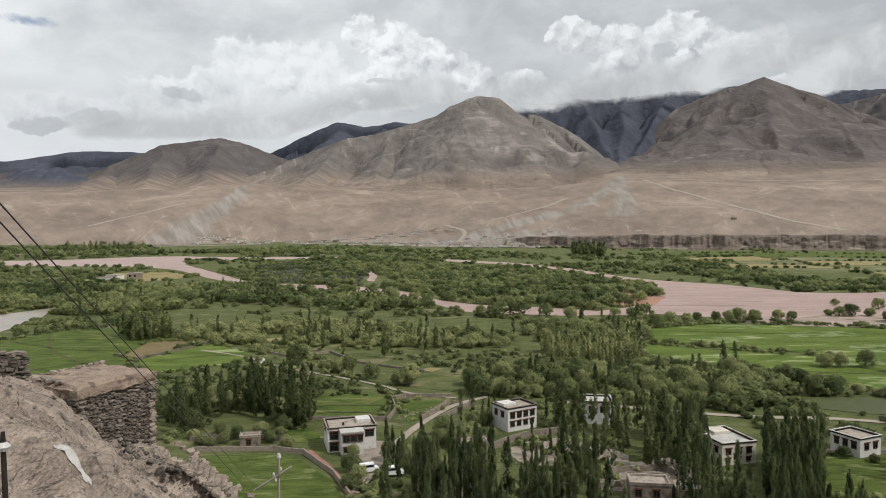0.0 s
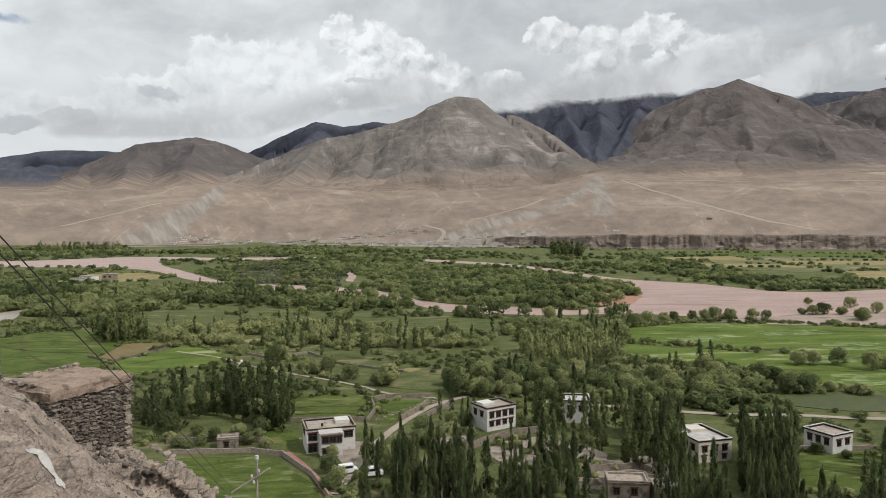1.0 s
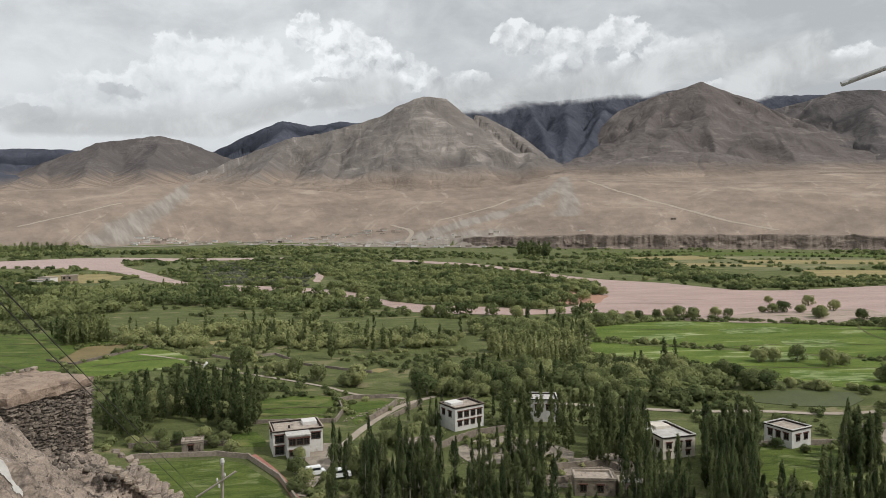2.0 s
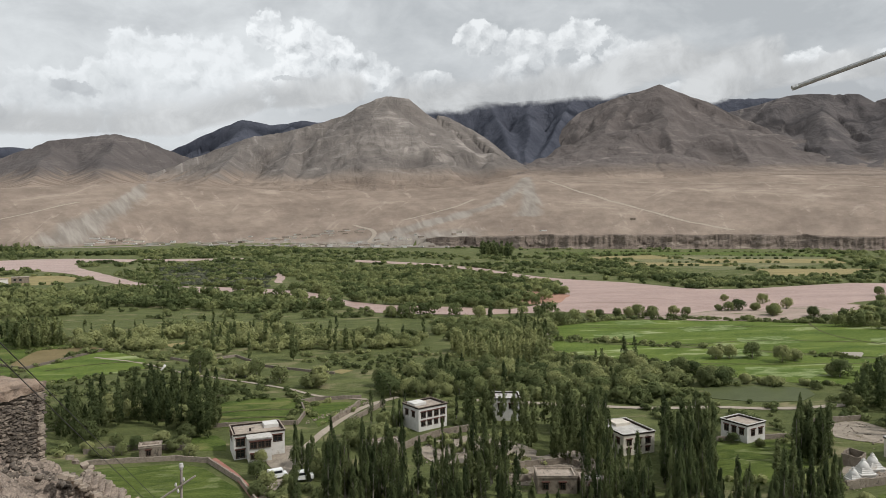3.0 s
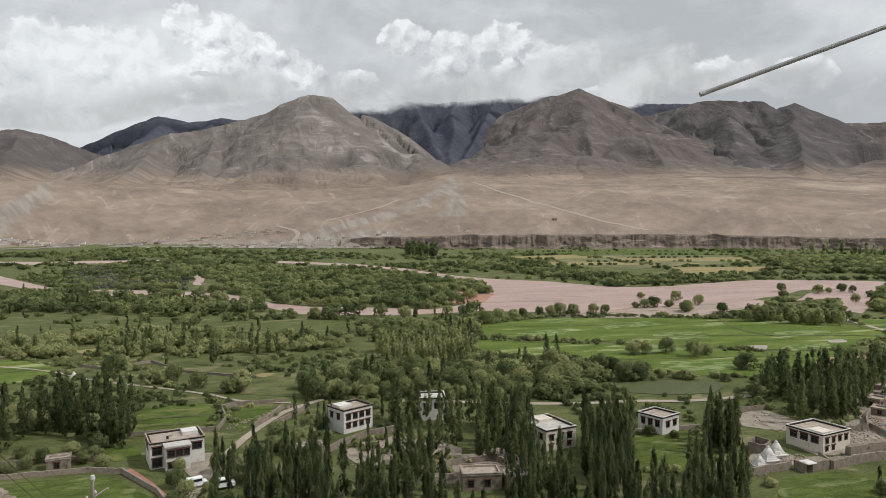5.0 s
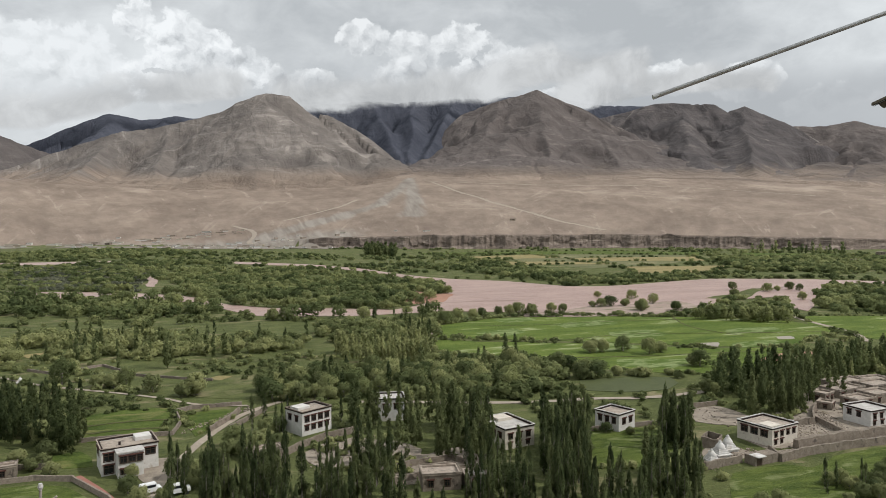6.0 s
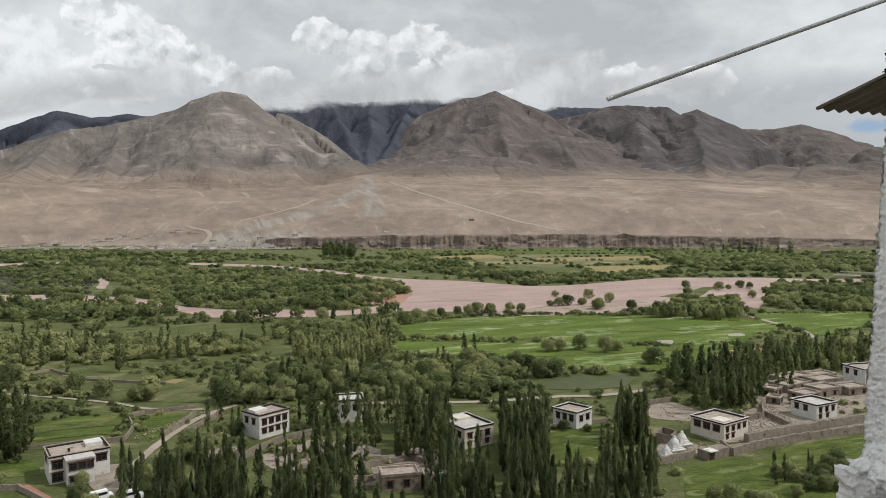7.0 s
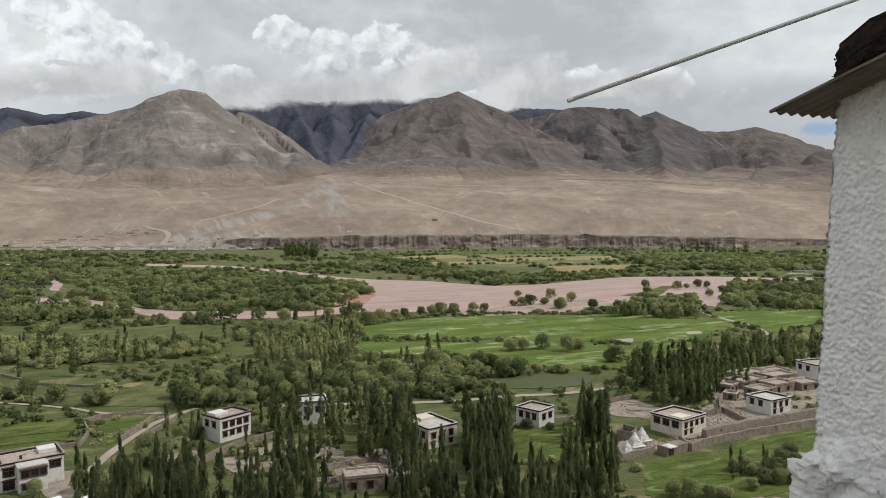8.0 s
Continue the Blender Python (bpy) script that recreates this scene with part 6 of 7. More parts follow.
def build_hut():
    """The ruined stone hut: walls of laid stones under a mud band and a flat mud roof."""
    w, d, h = 4.0, 3.3, 2.9
    t = thing("stone_hut", pose(-15.0, 28.35, 38.4, 0, 0, 66), "ruined dry-stone hut with a flat mud roof on the rock", "hut")
    part("wall", box(bmesh.new(), 0.14, w - 0.14, 0.14, d - 0.14, -1.2, h - 0.5), M["hill"], t)
    lay_stones(t, Matrix.Translation((0, 0, -1.3)), w, h + 0.85, 0.19, 0.3, 0.0, 290)
    lay_stones(t, pose(0, d, -0.4, 0, 0, -90), d, h - 0.1, 0.24, 0.3, 0.0, 0)
    lay_stones(t, pose(w, 0, -0.8, 0, 0, 90), 1.0, h + 0.2, 0.42, 0.3, 0.0, 0)
    band = bmesh.new()
    box(band, -0.08, w + 0.08, -0.08, d + 0.08, h - 0.5, h)
    bmesh.ops.subdivide_edges(band, edges=band.edges[:], cuts=34, use_grid_fill=True)
    for v in band.verts:
        q = v.co.copy()
        edge = min(q.x, w - q.x, q.y, d - q.y)
        v.co += Vector((0.10 * noise.noise(q * 2.3), 0.10 * noise.noise(q * 2.3 + Vector((5, 0, 0))), 0.0))
        if q.z > h - 0.25:
            v.co.z += 0.12 * noise.noise(q * 1.1 + Vector((0, 7, 0))) + 0.06 * noise.noise(q * 4.0) + (0.10 if edge > 0.5 else 0.0) * noise.noise(q * 0.8) - (0.14 if edge < 0.1 else 0.0)
        else:
            v.co.z += 0.09 * noise.noise(Vector((q.x * 2.0, q.y * 2.0, 3.0)))
    part("mud_roof", band, M["mud_cap"], t, "crumbling pale mud roof")
    for i in range(26):
        ob = new("roof_stone", STONES[i % 9])
        ob.parent = t
        k = i / 26
        s = random.uniform(0.14, 0.34)
        side = (w * k, d - 0.15 * random.random()) if i % 2 else (0.15 + 0.2 * random.random(), d * (0.35 + 0.65 * k))
        ob.matrix_local = pose(side[0], side[1], h + 0.08, random.uniform(-20, 20), random.uniform(-20, 20), random.uniform(0, 360)) @ Matrix.Diagonal((s, s * 0.8, s * 0.5, 1))


build_hut()


def build_ruin_wall():
    x, y = at(-31.2, 31.0)
    t = thing("ruined_wall", pose(x, y, 41.0, 0, 0, 20), "broken dry-stone wall end on the rock", "wall")
    part("core", box(bmesh.new(), -5.6, -0.25, 0.14, 0.6, -0.8, 1.6), M["hill"], t)
    lay_stones(t, Matrix.Translation((-3.0, 0, -0.5)), 3.0, 2.95, 0.23, 0.35, 0.7, 290)


build_ruin_wall()


def build_steps():
    """Rough steps down the rock with loose stones on both sides."""
    t = thing("stone_steps", pose(-8.9, 24.2, 39.6, 0, 0, 14.5), "rough stone steps down the hillside", "steps")
    for i in range(8):
        x, z = i * 0.19, -i * 0.165
        bm = box(bmesh.new(), x, x + 0.25, -0.55 + random.uniform(-0.08, 0.08), 0.55 + random.uniform(-0.08, 0.08), z - 0.4, z + random.uniform(-0.02, 0.02))
        bmesh.ops.bevel(bm, geom=bm.edges[:], offset=0.025, segments=1, affect="EDGES")
        part("step", bm, M["rock"], t)
    for i in range(70):
        ob = new("stone", STONES[i % 9])
        ob.parent = t
        x = random.uniform(-0.5, 2.0)
        s = random.uniform(0.10, 0.30)
        ob.matrix_local = pose(x, random.choice((-0.85, 0.85)) + random.uniform(-0.25, 0.25), -x * 0.87 + 0.0, random.uniform(-20, 20), random.uniform(-20, 20), random.uniform(0, 360)) @ Matrix.Diagonal((s, s * 0.8, s * 0.55, 1))


build_steps()


def build_rubble():
    """Loose stones fallen below the hut, too many to count."""
    r = np.random.default_rng(5)
    base = np.array([(-0.5, -0.4, -0.3), (0.5, -0.45, -0.3), (0.45, 0.4, -0.3), (-0.4, 0.5, -0.3), (-0.35, -0.3, 0.3), (0.4, -0.3, 0.25), (0.3, 0.35, 0.32), (-0.4, 0.3, 0.22)])
    quad = np.array([(3, 2, 1, 0), (4, 5, 6, 7), (0, 1, 5, 4), (1, 2, 6, 5), (2, 3, 7, 6), (3, 0, 4, 7)])
    vs, fs = [], []
    for n in range(2600):
        u = r.uniform()
        if n < 1500:
            x, y = -13.4 + 7.0 * u + r.normal() * 1.1, 28.6 - 4.6 * u + r.normal() * 1.0
        else:
            x, y = r.uniform(-20, -5), r.uniform(14, 34)
        s = r.uniform(0.05, 0.24) if n < 1500 else r.uniform(0.03, 0.10)
        a = r.uniform(0, math.tau)
        v = base * (1 + r.uniform(-0.25, 0.25, base.shape)) * s
        v = np.stack([v[:, 0] * math.cos(a) - v[:, 1] * math.sin(a), v[:, 0] * math.sin(a) + v[:, 1] * math.cos(a), v[:, 2]], 1)
        z = float(rock_height(np.array([x]), np.array([y]))[0])
        fs.append(quad + len(vs) * 8)
        vs.append(v + (x, y, z + 0.02))
    tagged(new("rubble", mesh_from("rubble", np.concatenate(vs), np.concatenate(fs), M["stone"])), "loose fallen stones and scree on the rock", "rubble", kind="stuff")


build_rubble()

# ---- poles and wires ----
def build_pole():
    x, y = at(-13.55, 30.0)
    t = thing("power_pole", pose(x, y, 34.0), "weathered wooden power pole with slanting crossarm and insulator", "power pole")
    part("post", tube(bmesh.new(), (0, 0, -0.8), (0.05, 0, 4.0), 0.065, 0.05, 10), M["weathered_pole"], t)
    part("crossarm", tube(bmesh.new(), (-1.0, -0.1, 2.72), (0.62, -0.1, 3.75), 0.045, 0.04, 8), M["weathered_pole"], t)
    for ix, iz in ((-0.14, 3.36), (0.17, 3.56), (-0.06, 3.1)):
        part("insulator", tube(tube(bmesh.new(), (ix, -0.15, iz), (ix, -0.15, iz + 0.07), 0.03, 0.055, 8), (ix, -0.15, iz + 0.07), (ix, -0.15, iz + 0.16), 0.055, 0.03, 8), M["porcelain"], t, "white porcelain insulator")
    part("insulator", tube(tube(bmesh.new(), (0.05, 0, 4.0), (0.05, 0, 4.12), 0.05, 0.1, 10), (0.05, 0, 4.12), (0.05, 0, 4.26), 0.1, 0.07, 10), M["porcelain"], t, "white porcelain insulator")


build_pole()


def build_bracket():
    x, y = at(-32.35, 7.5)
    t = thing("insulator_post", pose(x, y, 45.52) @ Matrix.Scale(0.8, 4), "rusty iron post with a white insulator cup", "post")
    part("post", tube(bmesh.new(), (0.03, 0, -1.2), (0, 0, 0.55), 0.036, 0.028, 8), M["iron"], t)
    part("insulator", tube(tube(bmesh.new(), (0, 0, 0.52), (0, 0, 0.57), 0.055, 0.08, 12), (0, 0, 0.57), (0, 0, 0.62), 0.08, 0.035, 12), M["porcelain"], t, "white porcelain insulator")
    part("spike", tube(bmesh.new(), (0, 0, 0.62), (0, 0, 0.74), 0.03, 0.022, 8), M["iron"], t)


build_bracket()


def wire(a, b, r, sag):
    bm = bmesh.new()
    a, b = Vector(a), Vector(b)
    q = (b - a).to_track_quat("Z", "Y")
    prev = None
    for i in range(25):
        c = a.lerp(b, i / 24) - Vector((0, 0, sag * 4 * (i / 24) * (1 - i / 24)))
        ring = [bm.verts.new(c + q @ Vector((r * math.cos(k * math.tau / 6), r * math.sin(k * math.tau / 6), 0))) for k in range(6)]
        if prev:
            for k in range(6):
                bm.faces.new((prev[k], prev[(k + 1) % 6], ring[(k + 1) % 6], ring[k]))
        prev = ring
    me = bpy.data.meshes.new("power_line")
    bm.to_mesh(me)
    bm.free()
    me.materials.append(M["wire"])
    tagged(new("power_line", me), "black overhead power line running down to the pole", "wire", "power lines")


def sight(b, e, d):
    x, y = at(b, d)
    return Vector((x, y, EYE_Z + d * math.tan(radians(e))))


for (b0, e0, d0), (b1, e1, d1) in (((-32.3, 1.8, 5.0), (-15.0, -20.6, 29.5)), ((-32.4, 0.6, 5.2), (-14.6, -21.8, 29.5))):
    p, q = sight(b0, e0, d0), sight(b1, e1, d1)
    wire(p + (p - q) * 0.12, q, 0.0055, 0.0)


# ---- the building corner beside the camera ----
def build_corner():
    t = thing("monastery_wall", pose(0, 0, 0), "white rough-plastered building corner with tin eave and brushwood parapet", "building")
    # the plastered face looks left; its far end turns the corner
    zs = np.concatenate([np.arange(43.0, 46.2, 0.08), np.arange(46.2, 48.75, 0.007)])
    u = np.concatenate([np.arange(-4.0, 2.2, 0.1), np.arange(2.2, 2.70, 0.007), 2.70 + np.arange(0, 0.2, 0.01), 2.92 + np.arange(0, 2.4, 0.15)])
    U, Z = np.meshgrid(u, zs)
    wu, wz = U + 0.015 * fbm(U / 0.07, Z / 0.07, 3, 97), Z + 0.015 * fbm(U / 0.07, Z / 0.07, 3, 98)
    lump = 0.004 * crag(wu / 0.075, wz / 0.09, 91) + 0.008 * crag(wu / 0.021, wz / 0.024, 121) + 0.010 * fbm(U / 0.013, Z / 0.013, 2, 92, 0.6) + 0.010 * fbm(U / 0.6, Z / 0.6, 2, 93)
    rough = np.clip((46.92 - Z) / 0.1, 0, 1)
    lump = lump + rough * (0.10 * crag(wu / 0.22, wz / 0.16, 131) + 0.04 * crag(wu / 0.08, wz / 0.06, 141))
    low = np.clip((46.86 - Z) / 0.12, 0, 1)
    batter = 0.03 * (48.7 - Z) + low * (0.045 + 0.05 * fbm(U / 0.2, Z / 0.2, 3, 95) + 0.07 * (46.8 - Z).clip(0, 0.6))
    face = U <= 2.70
    X = np.where(face, 3.385 - batter - lump, 3.385 + (U - 2.70) - batter)
    Y = np.where(face, U, 2.62 + batter + lump)
    Y = np.where(face, np.minimum(Y, 2.62 + batter + lump), Y)
    n, k = Z.shape
    i, j = np.meshgrid(np.arange(n - 1), np.arange(k - 1), indexing="ij")
    faces = np.stack([i * k + j + 1, i * k + j, (i + 1) * k + j, (i + 1) * k + j + 1], -1).reshape(-1, 4)
    ob = new("wall", mesh_from("wall", np.stack([X, Y, Z], -1), faces, M["plaster"]))
    ob.parent = t
    # corrugated sheet, ribs running down to the far eave
    xs, ts = np.arange(3.10, 4.6, 0.0055), np.linspace(0, 1, 10)
    S, T = np.meshgrid(xs, ts)
    yy = 2.80 - T * 6.0
    zz = 48.575 + T * 6.0 * 0.262 + 0.009 * np.sin(S / 0.082 * math.tau)
    V = np.concatenate([np.stack([S, yy, zz], -1).reshape(-1, 3), np.stack([S, yy, zz + 0.004], -1).reshape(-1, 3)])
    n, k = S.shape
    i, j = np.meshgrid(np.arange(n - 1), np.arange(k - 1), indexing="ij")
    f = np.stack([i * k + j, (i + 1) * k + j, (i + 1) * k + j + 1, i * k + j + 1], -1).reshape(-1, 4)
    ob = new("eave_sheet", mesh_from("eave_sheet", V, np.concatenate([f, f[:, ::-1] + n * k]), M["tin"], True))
    ob.parent = t
    tagged(ob, "rusty corrugated tin eave")
    bm = bmesh.new()
    vs = [bm.verts.new(v) for v in ((3.096, 2.80, 48.575), (3.108, 2.80, 48.575), (3.108, -3.2, 50.147), (3.096, -3.2, 50.147), (3.096, 2.80, 48.588), (3.108, 2.80, 48.588), (3.108, -3.2, 50.160), (3.096, -3.2, 50.160))]
    for q in ((3, 2, 1, 0), (4, 5, 6, 7), (0, 1, 5, 4), (1, 2, 6, 5), (2, 3, 7, 6), (3, 0, 4, 7)):
        bm.faces.new([vs[a] for a in q])
    part("verge_strip", bm, M["tin"], t)
    # brushwood parapet on the roof: bundled twigs with their cut ends outwards
    core = bmesh.new()
    box(core, 3.475, 5.6, -3.0, 2.70, 0.0, 0.41)
    bmesh.ops.subdivide_edges(core, edges=core.edges[:], cuts=60, use_grid_fill=True)
    for v in core.verts:
        q = v.co.copy()
        v.co.z -= 0.05 * max(0.0, 1 - (2.70 - q.y) / 0.16) * (q.z > 0.2) + 0.03 * max(0.0, 1 - (q.x - 3.475) / 0.08) * (q.z > 0.2)
        v.co += 0.018 * noise.noise_vector(q * 14.0) + 0.010 * noise.noise_vector(q * 45.0)
        v.co.z += 48.58 + (2.8 - q.y) * 0.262
    par = part("brushwood_parapet", core, M["brushwood"], t, "dark packed brushwood parapet")
    r = np.random.default_rng(17)
    vs, fs = [], []
    quad = np.array([(3, 2, 1, 0), (4, 5, 6, 7), (0, 1, 5, 4), (1, 2, 6, 5), (2, 3, 7, 6), (3, 0, 4, 7)])
    cube = np.array([(-1, -1, -1), (1, -1, -1), (1, 1, -1), (-1, 1, -1), (-1, -1, 1), (1, -1, 1), (1, 1, 1), (-1, 1, 1)], dtype=float)
    for n in range(4200):
        y = r.uniform(1.7, 2.72)
        rise = r.uniform(0, 0.29)
        x = 3.478 + r.uniform(-0.006, 0.02) if n % 2 else r.uniform(3.47, 3.8)
        if n % 2 == 0:
            y = 2.70 + r.uniform(-0.02, 0.004)
        q = cube * (r.uniform(0.004, 0.012), r.uniform(0.002, 0.005), r.uniform(0.002, 0.005))
        a, b = r.normal() * 0.5, r.normal() * 0.35
        q = np.stack([q[:, 0] * math.cos(a) - q[:, 1] * math.sin(a), q[:, 0] * math.sin(a) + q[:, 1] * math.cos(a), q[:, 2] + q[:, 0] * b], 1)
        fs.append(quad + 8 * len(vs))
        vs.append(q + (x, y, 48.59 + (2.8 - y) * 0.262 + rise))
    ob = new("twigs", mesh_from("twigs", np.concatenate(vs), np.concatenate(fs), M["brushwood"]))
    ob.parent = par
    tagged(ob, kind="stuff")


build_corner()


def build_rod():
    t = thing("awning_pole", pose(0, 0, 0), "pale galvanised pipe jutting from the roof", "pipe")
    a, b = sight(33.1, 9.33, 2.0), sight(53.6, 14.95, 2.42)
    part("pipe", tube(bmesh.new(), a, a + (b - a) * 2.6, 0.0060, 0.0060, 14), M["pipe"], t, smooth=True)
    n = (a - b).normalized()
    part("end_collar", tube(bmesh.new(), a - n * 0.012, a + n * 0.001, 0.0065, 0.0065, 14), M["pipe"], t)


build_rod()


# ---- far settlement and bridge ----
def far_house(x, y, w, d, h, turn, mat, glazed=True):
    z = float(land(np.array([x]), np.array([y]))[0])
    t = thing("far_house", pose(x, y, z, 0, 0, turn), "small far %s house at the foot of the fan" % ("white" if mat == "whitewash" else "cream" if mat == "cream_wall" else "mud-brown"), "house", "far settlement")
    part("wall", box(bmesh.new(), 0, w, 0, d, -1.5, h), M[mat], t)
    part("roof", box(bmesh.new(), -0.3, w + 0.3, -0.3, d + 0.3, h, h + 0.35), M["mud_roof"], t)
    for k in range(max(1, int(w / 4)) if glazed else 0):
        part("window", box(bmesh.new(), 1.0 + k * 4, 2.6 + k * 4, -0.06, 0.1, h * 0.4, h * 0.75), M["pane"], t)


r_ = random.Random(12)
for k in range(90):
    b = r_.gauss(0.5, 5.0)
    d = r_.uniform(1330, 1560) - 12 * b
    far_house(*at(b, d), r_.uniform(5, 13), r_.uniform(5, 8), r_.uniform(2.4, 4.2), r_.uniform(-25, 25), r_.choice(("whitewash", "whitewash", "mud_roof", "cream_wall")), False)
for k in range(120):
    b = r_.uniform(-20.0, -14.2) if k % 3 == 0 else r_.uniform(-12.8, 0.4)
    d = 1740 + 30 * math.sin(b * 1.3) + r_.uniform(-55, 65)
    far_house(*at(b, d), r_.uniform(8, 22), r_.uniform(5, 9), r_.uniform(2, 3.6), r_.uniform(-15, 15), r_.choice(("whitewash", "cream_wall", "whitewash", "cream_wall", "mud_roof")), False)
for b, d in ((-26.5, 640), (-25.9, 655), (-24.4, 660), (-31.8, 1180), (-30.0, 1290), (47.5, 905), (51.5, 985), (52.4, 990), (49.0, 1150), (44.6, 1240), (27.5, 1290), (22.5, 1560), (12.0, 1310), (-9, 1720), (-14, 1800)):
    far_house(*at(b, d), r_.uniform(8, 14), r_.uniform(6, 9), r_.uniform(3, 5), r_.uniform(-30, 30), r_.choice(("whitewash", "mud_wall")))


def build_bridge():
    x, y = at(49.6, 680)
    t = thing("truss_bridge", pose(x, y, 1.2, 0, 0, -52), "pale steel truss bridge over the river", "bridge")
    part("deck", box(bmesh.new(), 0, 60, 0, 5, 0, 0.6), M["cement"], t)
    for side in (0.0, 5.0):
        part("top_chord", box(bmesh.new(), 4, 56, side - 0.2, side + 0.2, 3.2, 3.6), M["pipe"], t)
        for i in range(14):
            x0, x1 = i * 4.0 + 2, i * 4.0 + 4
            part("brace", tube(bmesh.new(), (x0 if i % 2 else x1, side, 0.6), (x1 if i % 2 else x0, side, 3.2), 0.16, 0.16, 6), M["pipe"], t)
    for px in (1.0, 30.0, 59.0):
        part("pier", box(bmesh.new(), px - 1, px + 1, 0.5, 4.5, -2.5, 0.0), M["cement"], t)


build_bridge()


def build_shed():
    """A low mud shed with a white sheet roof beside the stupas."""
    t = thing("field_shed", pose(97.4, 111.2, 0, 0, 0, 8), "small mud shed with a pale sheet roof by the field", "shed", "village houses")
    part("wall", box(bmesh.new(), 0, 6.4, 0, 2.6, 0, 1.8), M["mud_wall"], t)
    part("doorway", box(bmesh.new(), 0.5, 1.9, -0.05, 0.2, 0, 1.4), M["dark_wood"], t)
    part("roof", box(bmesh.new(), 0.1, 2.4, -0.7, 1.6, 1.82, 1.94, 0.05), M["whitewash"], t, "pale sheet roof")


build_shed()


def build_car(x, y, turn):
    t = thing("parked_car", pose(x, y, 0.12, 0, 0, turn), "white parked van half hidden by trees", "car")
    bm = box(bmesh.new(), -2.0, 2.0, -0.8, 0.8, 0.35, 1.05, 0.04)
    box(bm, -1.7, 1.3, -0.75, 0.75, 1.05, 1.85, 0.16)
    bmesh.ops.bevel(bm, geom=bm.edges[:], offset=0.06, segments=2, affect="EDGES")
    body = part("body", bm, M["car_paint"], t, smooth=False)
    for sy in (-0.74, 0.74):
        part("side_window", box(bmesh.new(), -1.4, 1.0, sy - 0.02, sy + 0.02, 1.2, 1.65), M["pane"], t)
    part("windscreen", box(bmesh.new(), 1.15, 1.22, -0.6, 0.6, 1.15, 1.65), M["pane"], t)
    for wx in (-1.3, 1.3):
        for wy in (-0.78, 0.78):
            part("wheel", tube(bmesh.new(), (wx, wy - 0.1, 0.2), (wx, wy + 0.1, 0.2), 0.32, 0.32, 16), M["rubber"], t)


build_car(-14.6, 132.0, 20)
build_car(-9.6, 130.4, 12)


def build_boulders():
    """Rock on the slope below the building."""
    r = random.Random(31)
    for k in range(7):
        b, d = 45.8 + k * 0.75, 13.5 + r.uniform(-1.0, 1.5)
        x, y = at(b, d)
        bm = bmesh.new()
        bmesh.ops.create_icosphere(bm, subdivisions=4, radius=1.0)
        off = Vector((r.uniform(0, 50), r.uniform(0, 50), 0))
        for v in bm.verts:
            n = v.co.normalized()
            v.co += n * (0.35 * noise.noise(n * 1.6 + off) + 0.14 * noise.noise(n * 5 + off) + 0.05 * noise.noise(n * 14 + off))
            v.co = Vector((v.co.x * 0.9, v.co.y * 0.9, v.co.z * 0.75))
        me = bpy.data.meshes.new("boulder")
        bm.to_mesh(me)
        bm.free()
        me.materials.append(M["rock"])
        ob = new("boulder", me)
        top = EYE_Z - d * math.tan(radians(20.9 - 0.22 * k + r.uniform(0, 0.7)))
        ob.matrix_world = pose(x, y, top - 0.72, 0, 0, r.uniform(0, 360))
        tagged(ob, "grey weathered boulder on the hillside", "rock", "hillside boulders")


build_boulders()


def build_stain():
    """Whitish bird droppings on the rock."""
    cx, cy = -5.72, 10.66
    u, v = np.meshgrid(np.linspace(-1.1, 1.1, 60), np.linspace(-1.1, 1.1, 60))
    X, Y = cx + u * 0.36, cy + v * 0.22
    Z = rock_height(X, Y) + 0.03
    keep = np.hypot(u, v) + 0.55 * fbm(u * 3, v * 3, 4, 9) < 0.62
    i, j = np.meshgrid(np.arange(59), np.arange(59), indexing="ij")
    faces = np.stack([i * 60 + j, i * 60 + j + 1, (i + 1) * 60 + j + 1, (i + 1) * 60 + j], -1)[keep[:-1, :-1] & keep[1:, 1:] & keep[1:, :-1] & keep[:-1, 1:]]
    tagged(new("droppings", mesh_from("droppings", np.stack([X, Y, Z], -1), faces, M["cement"])), "patch of white bird droppings on the rock", "stain", kind="structure")


build_stain()
# ---- planting ----
used = []
PLOTS = [WEST_FIELD, BROWN_FIELD, WEST_STRIP, HOUSE_FIELD, GARDEN_FIELD, STAIR_FIELD, SMALL_FIELD, GREAT_FIELD, GREAT_FIELD_NEAR, EAST_FIELD, CHORTEN_FIELD, ORCHARD_FIELD,
         FAR_FIELD_A, FAR_FIELD_B, FAR_FIELD_C, FAR_FIELD_D, FAR_FIELD_E, FAR_FIELD_F, FAR_FIELD_G] + CLEARINGS + DRY_PATCHES + [FAR_PASTURE]
spots = np.concatenate([scatter(rng, outline, gap, (), -0.55) for outline, gap in ((POPLARS_LEFT, 3.2), (POPLARS_FRONT, 3.5), (POPLARS_ROW, 3.2), (POPLARS_RIGHTCLUMP, 1.9), (POPLARS_RIGHTTALL, 2.7), (POPLARS_CORNER, 3.5), (POPLARS_FIELDPOP, 2.4), ([at(29, 97), at(34, 95), at(38, 99), at(37, 111), at(33, 117), at(29, 117)], 3.0), ([at(25.6, 128), at(28.7, 128), at(28.8, 150), at(25.6, 150)], 2.2), ([at(16.3, 138), at(20.9, 138), at(21, 163), at(16.3, 166)], 2.7), ([at(-2.5, 118), at(4.4, 118), at(4.4, 134), at(-2.5, 132)], 2.6), ([(26, 160), (34, 160), (34, 170), (26, 168)], 2.6), ([at(12, 112), at(29, 108), at(29, 124), at(12, 124)], 3.6))])
near, rest = nearest(spots, 290)
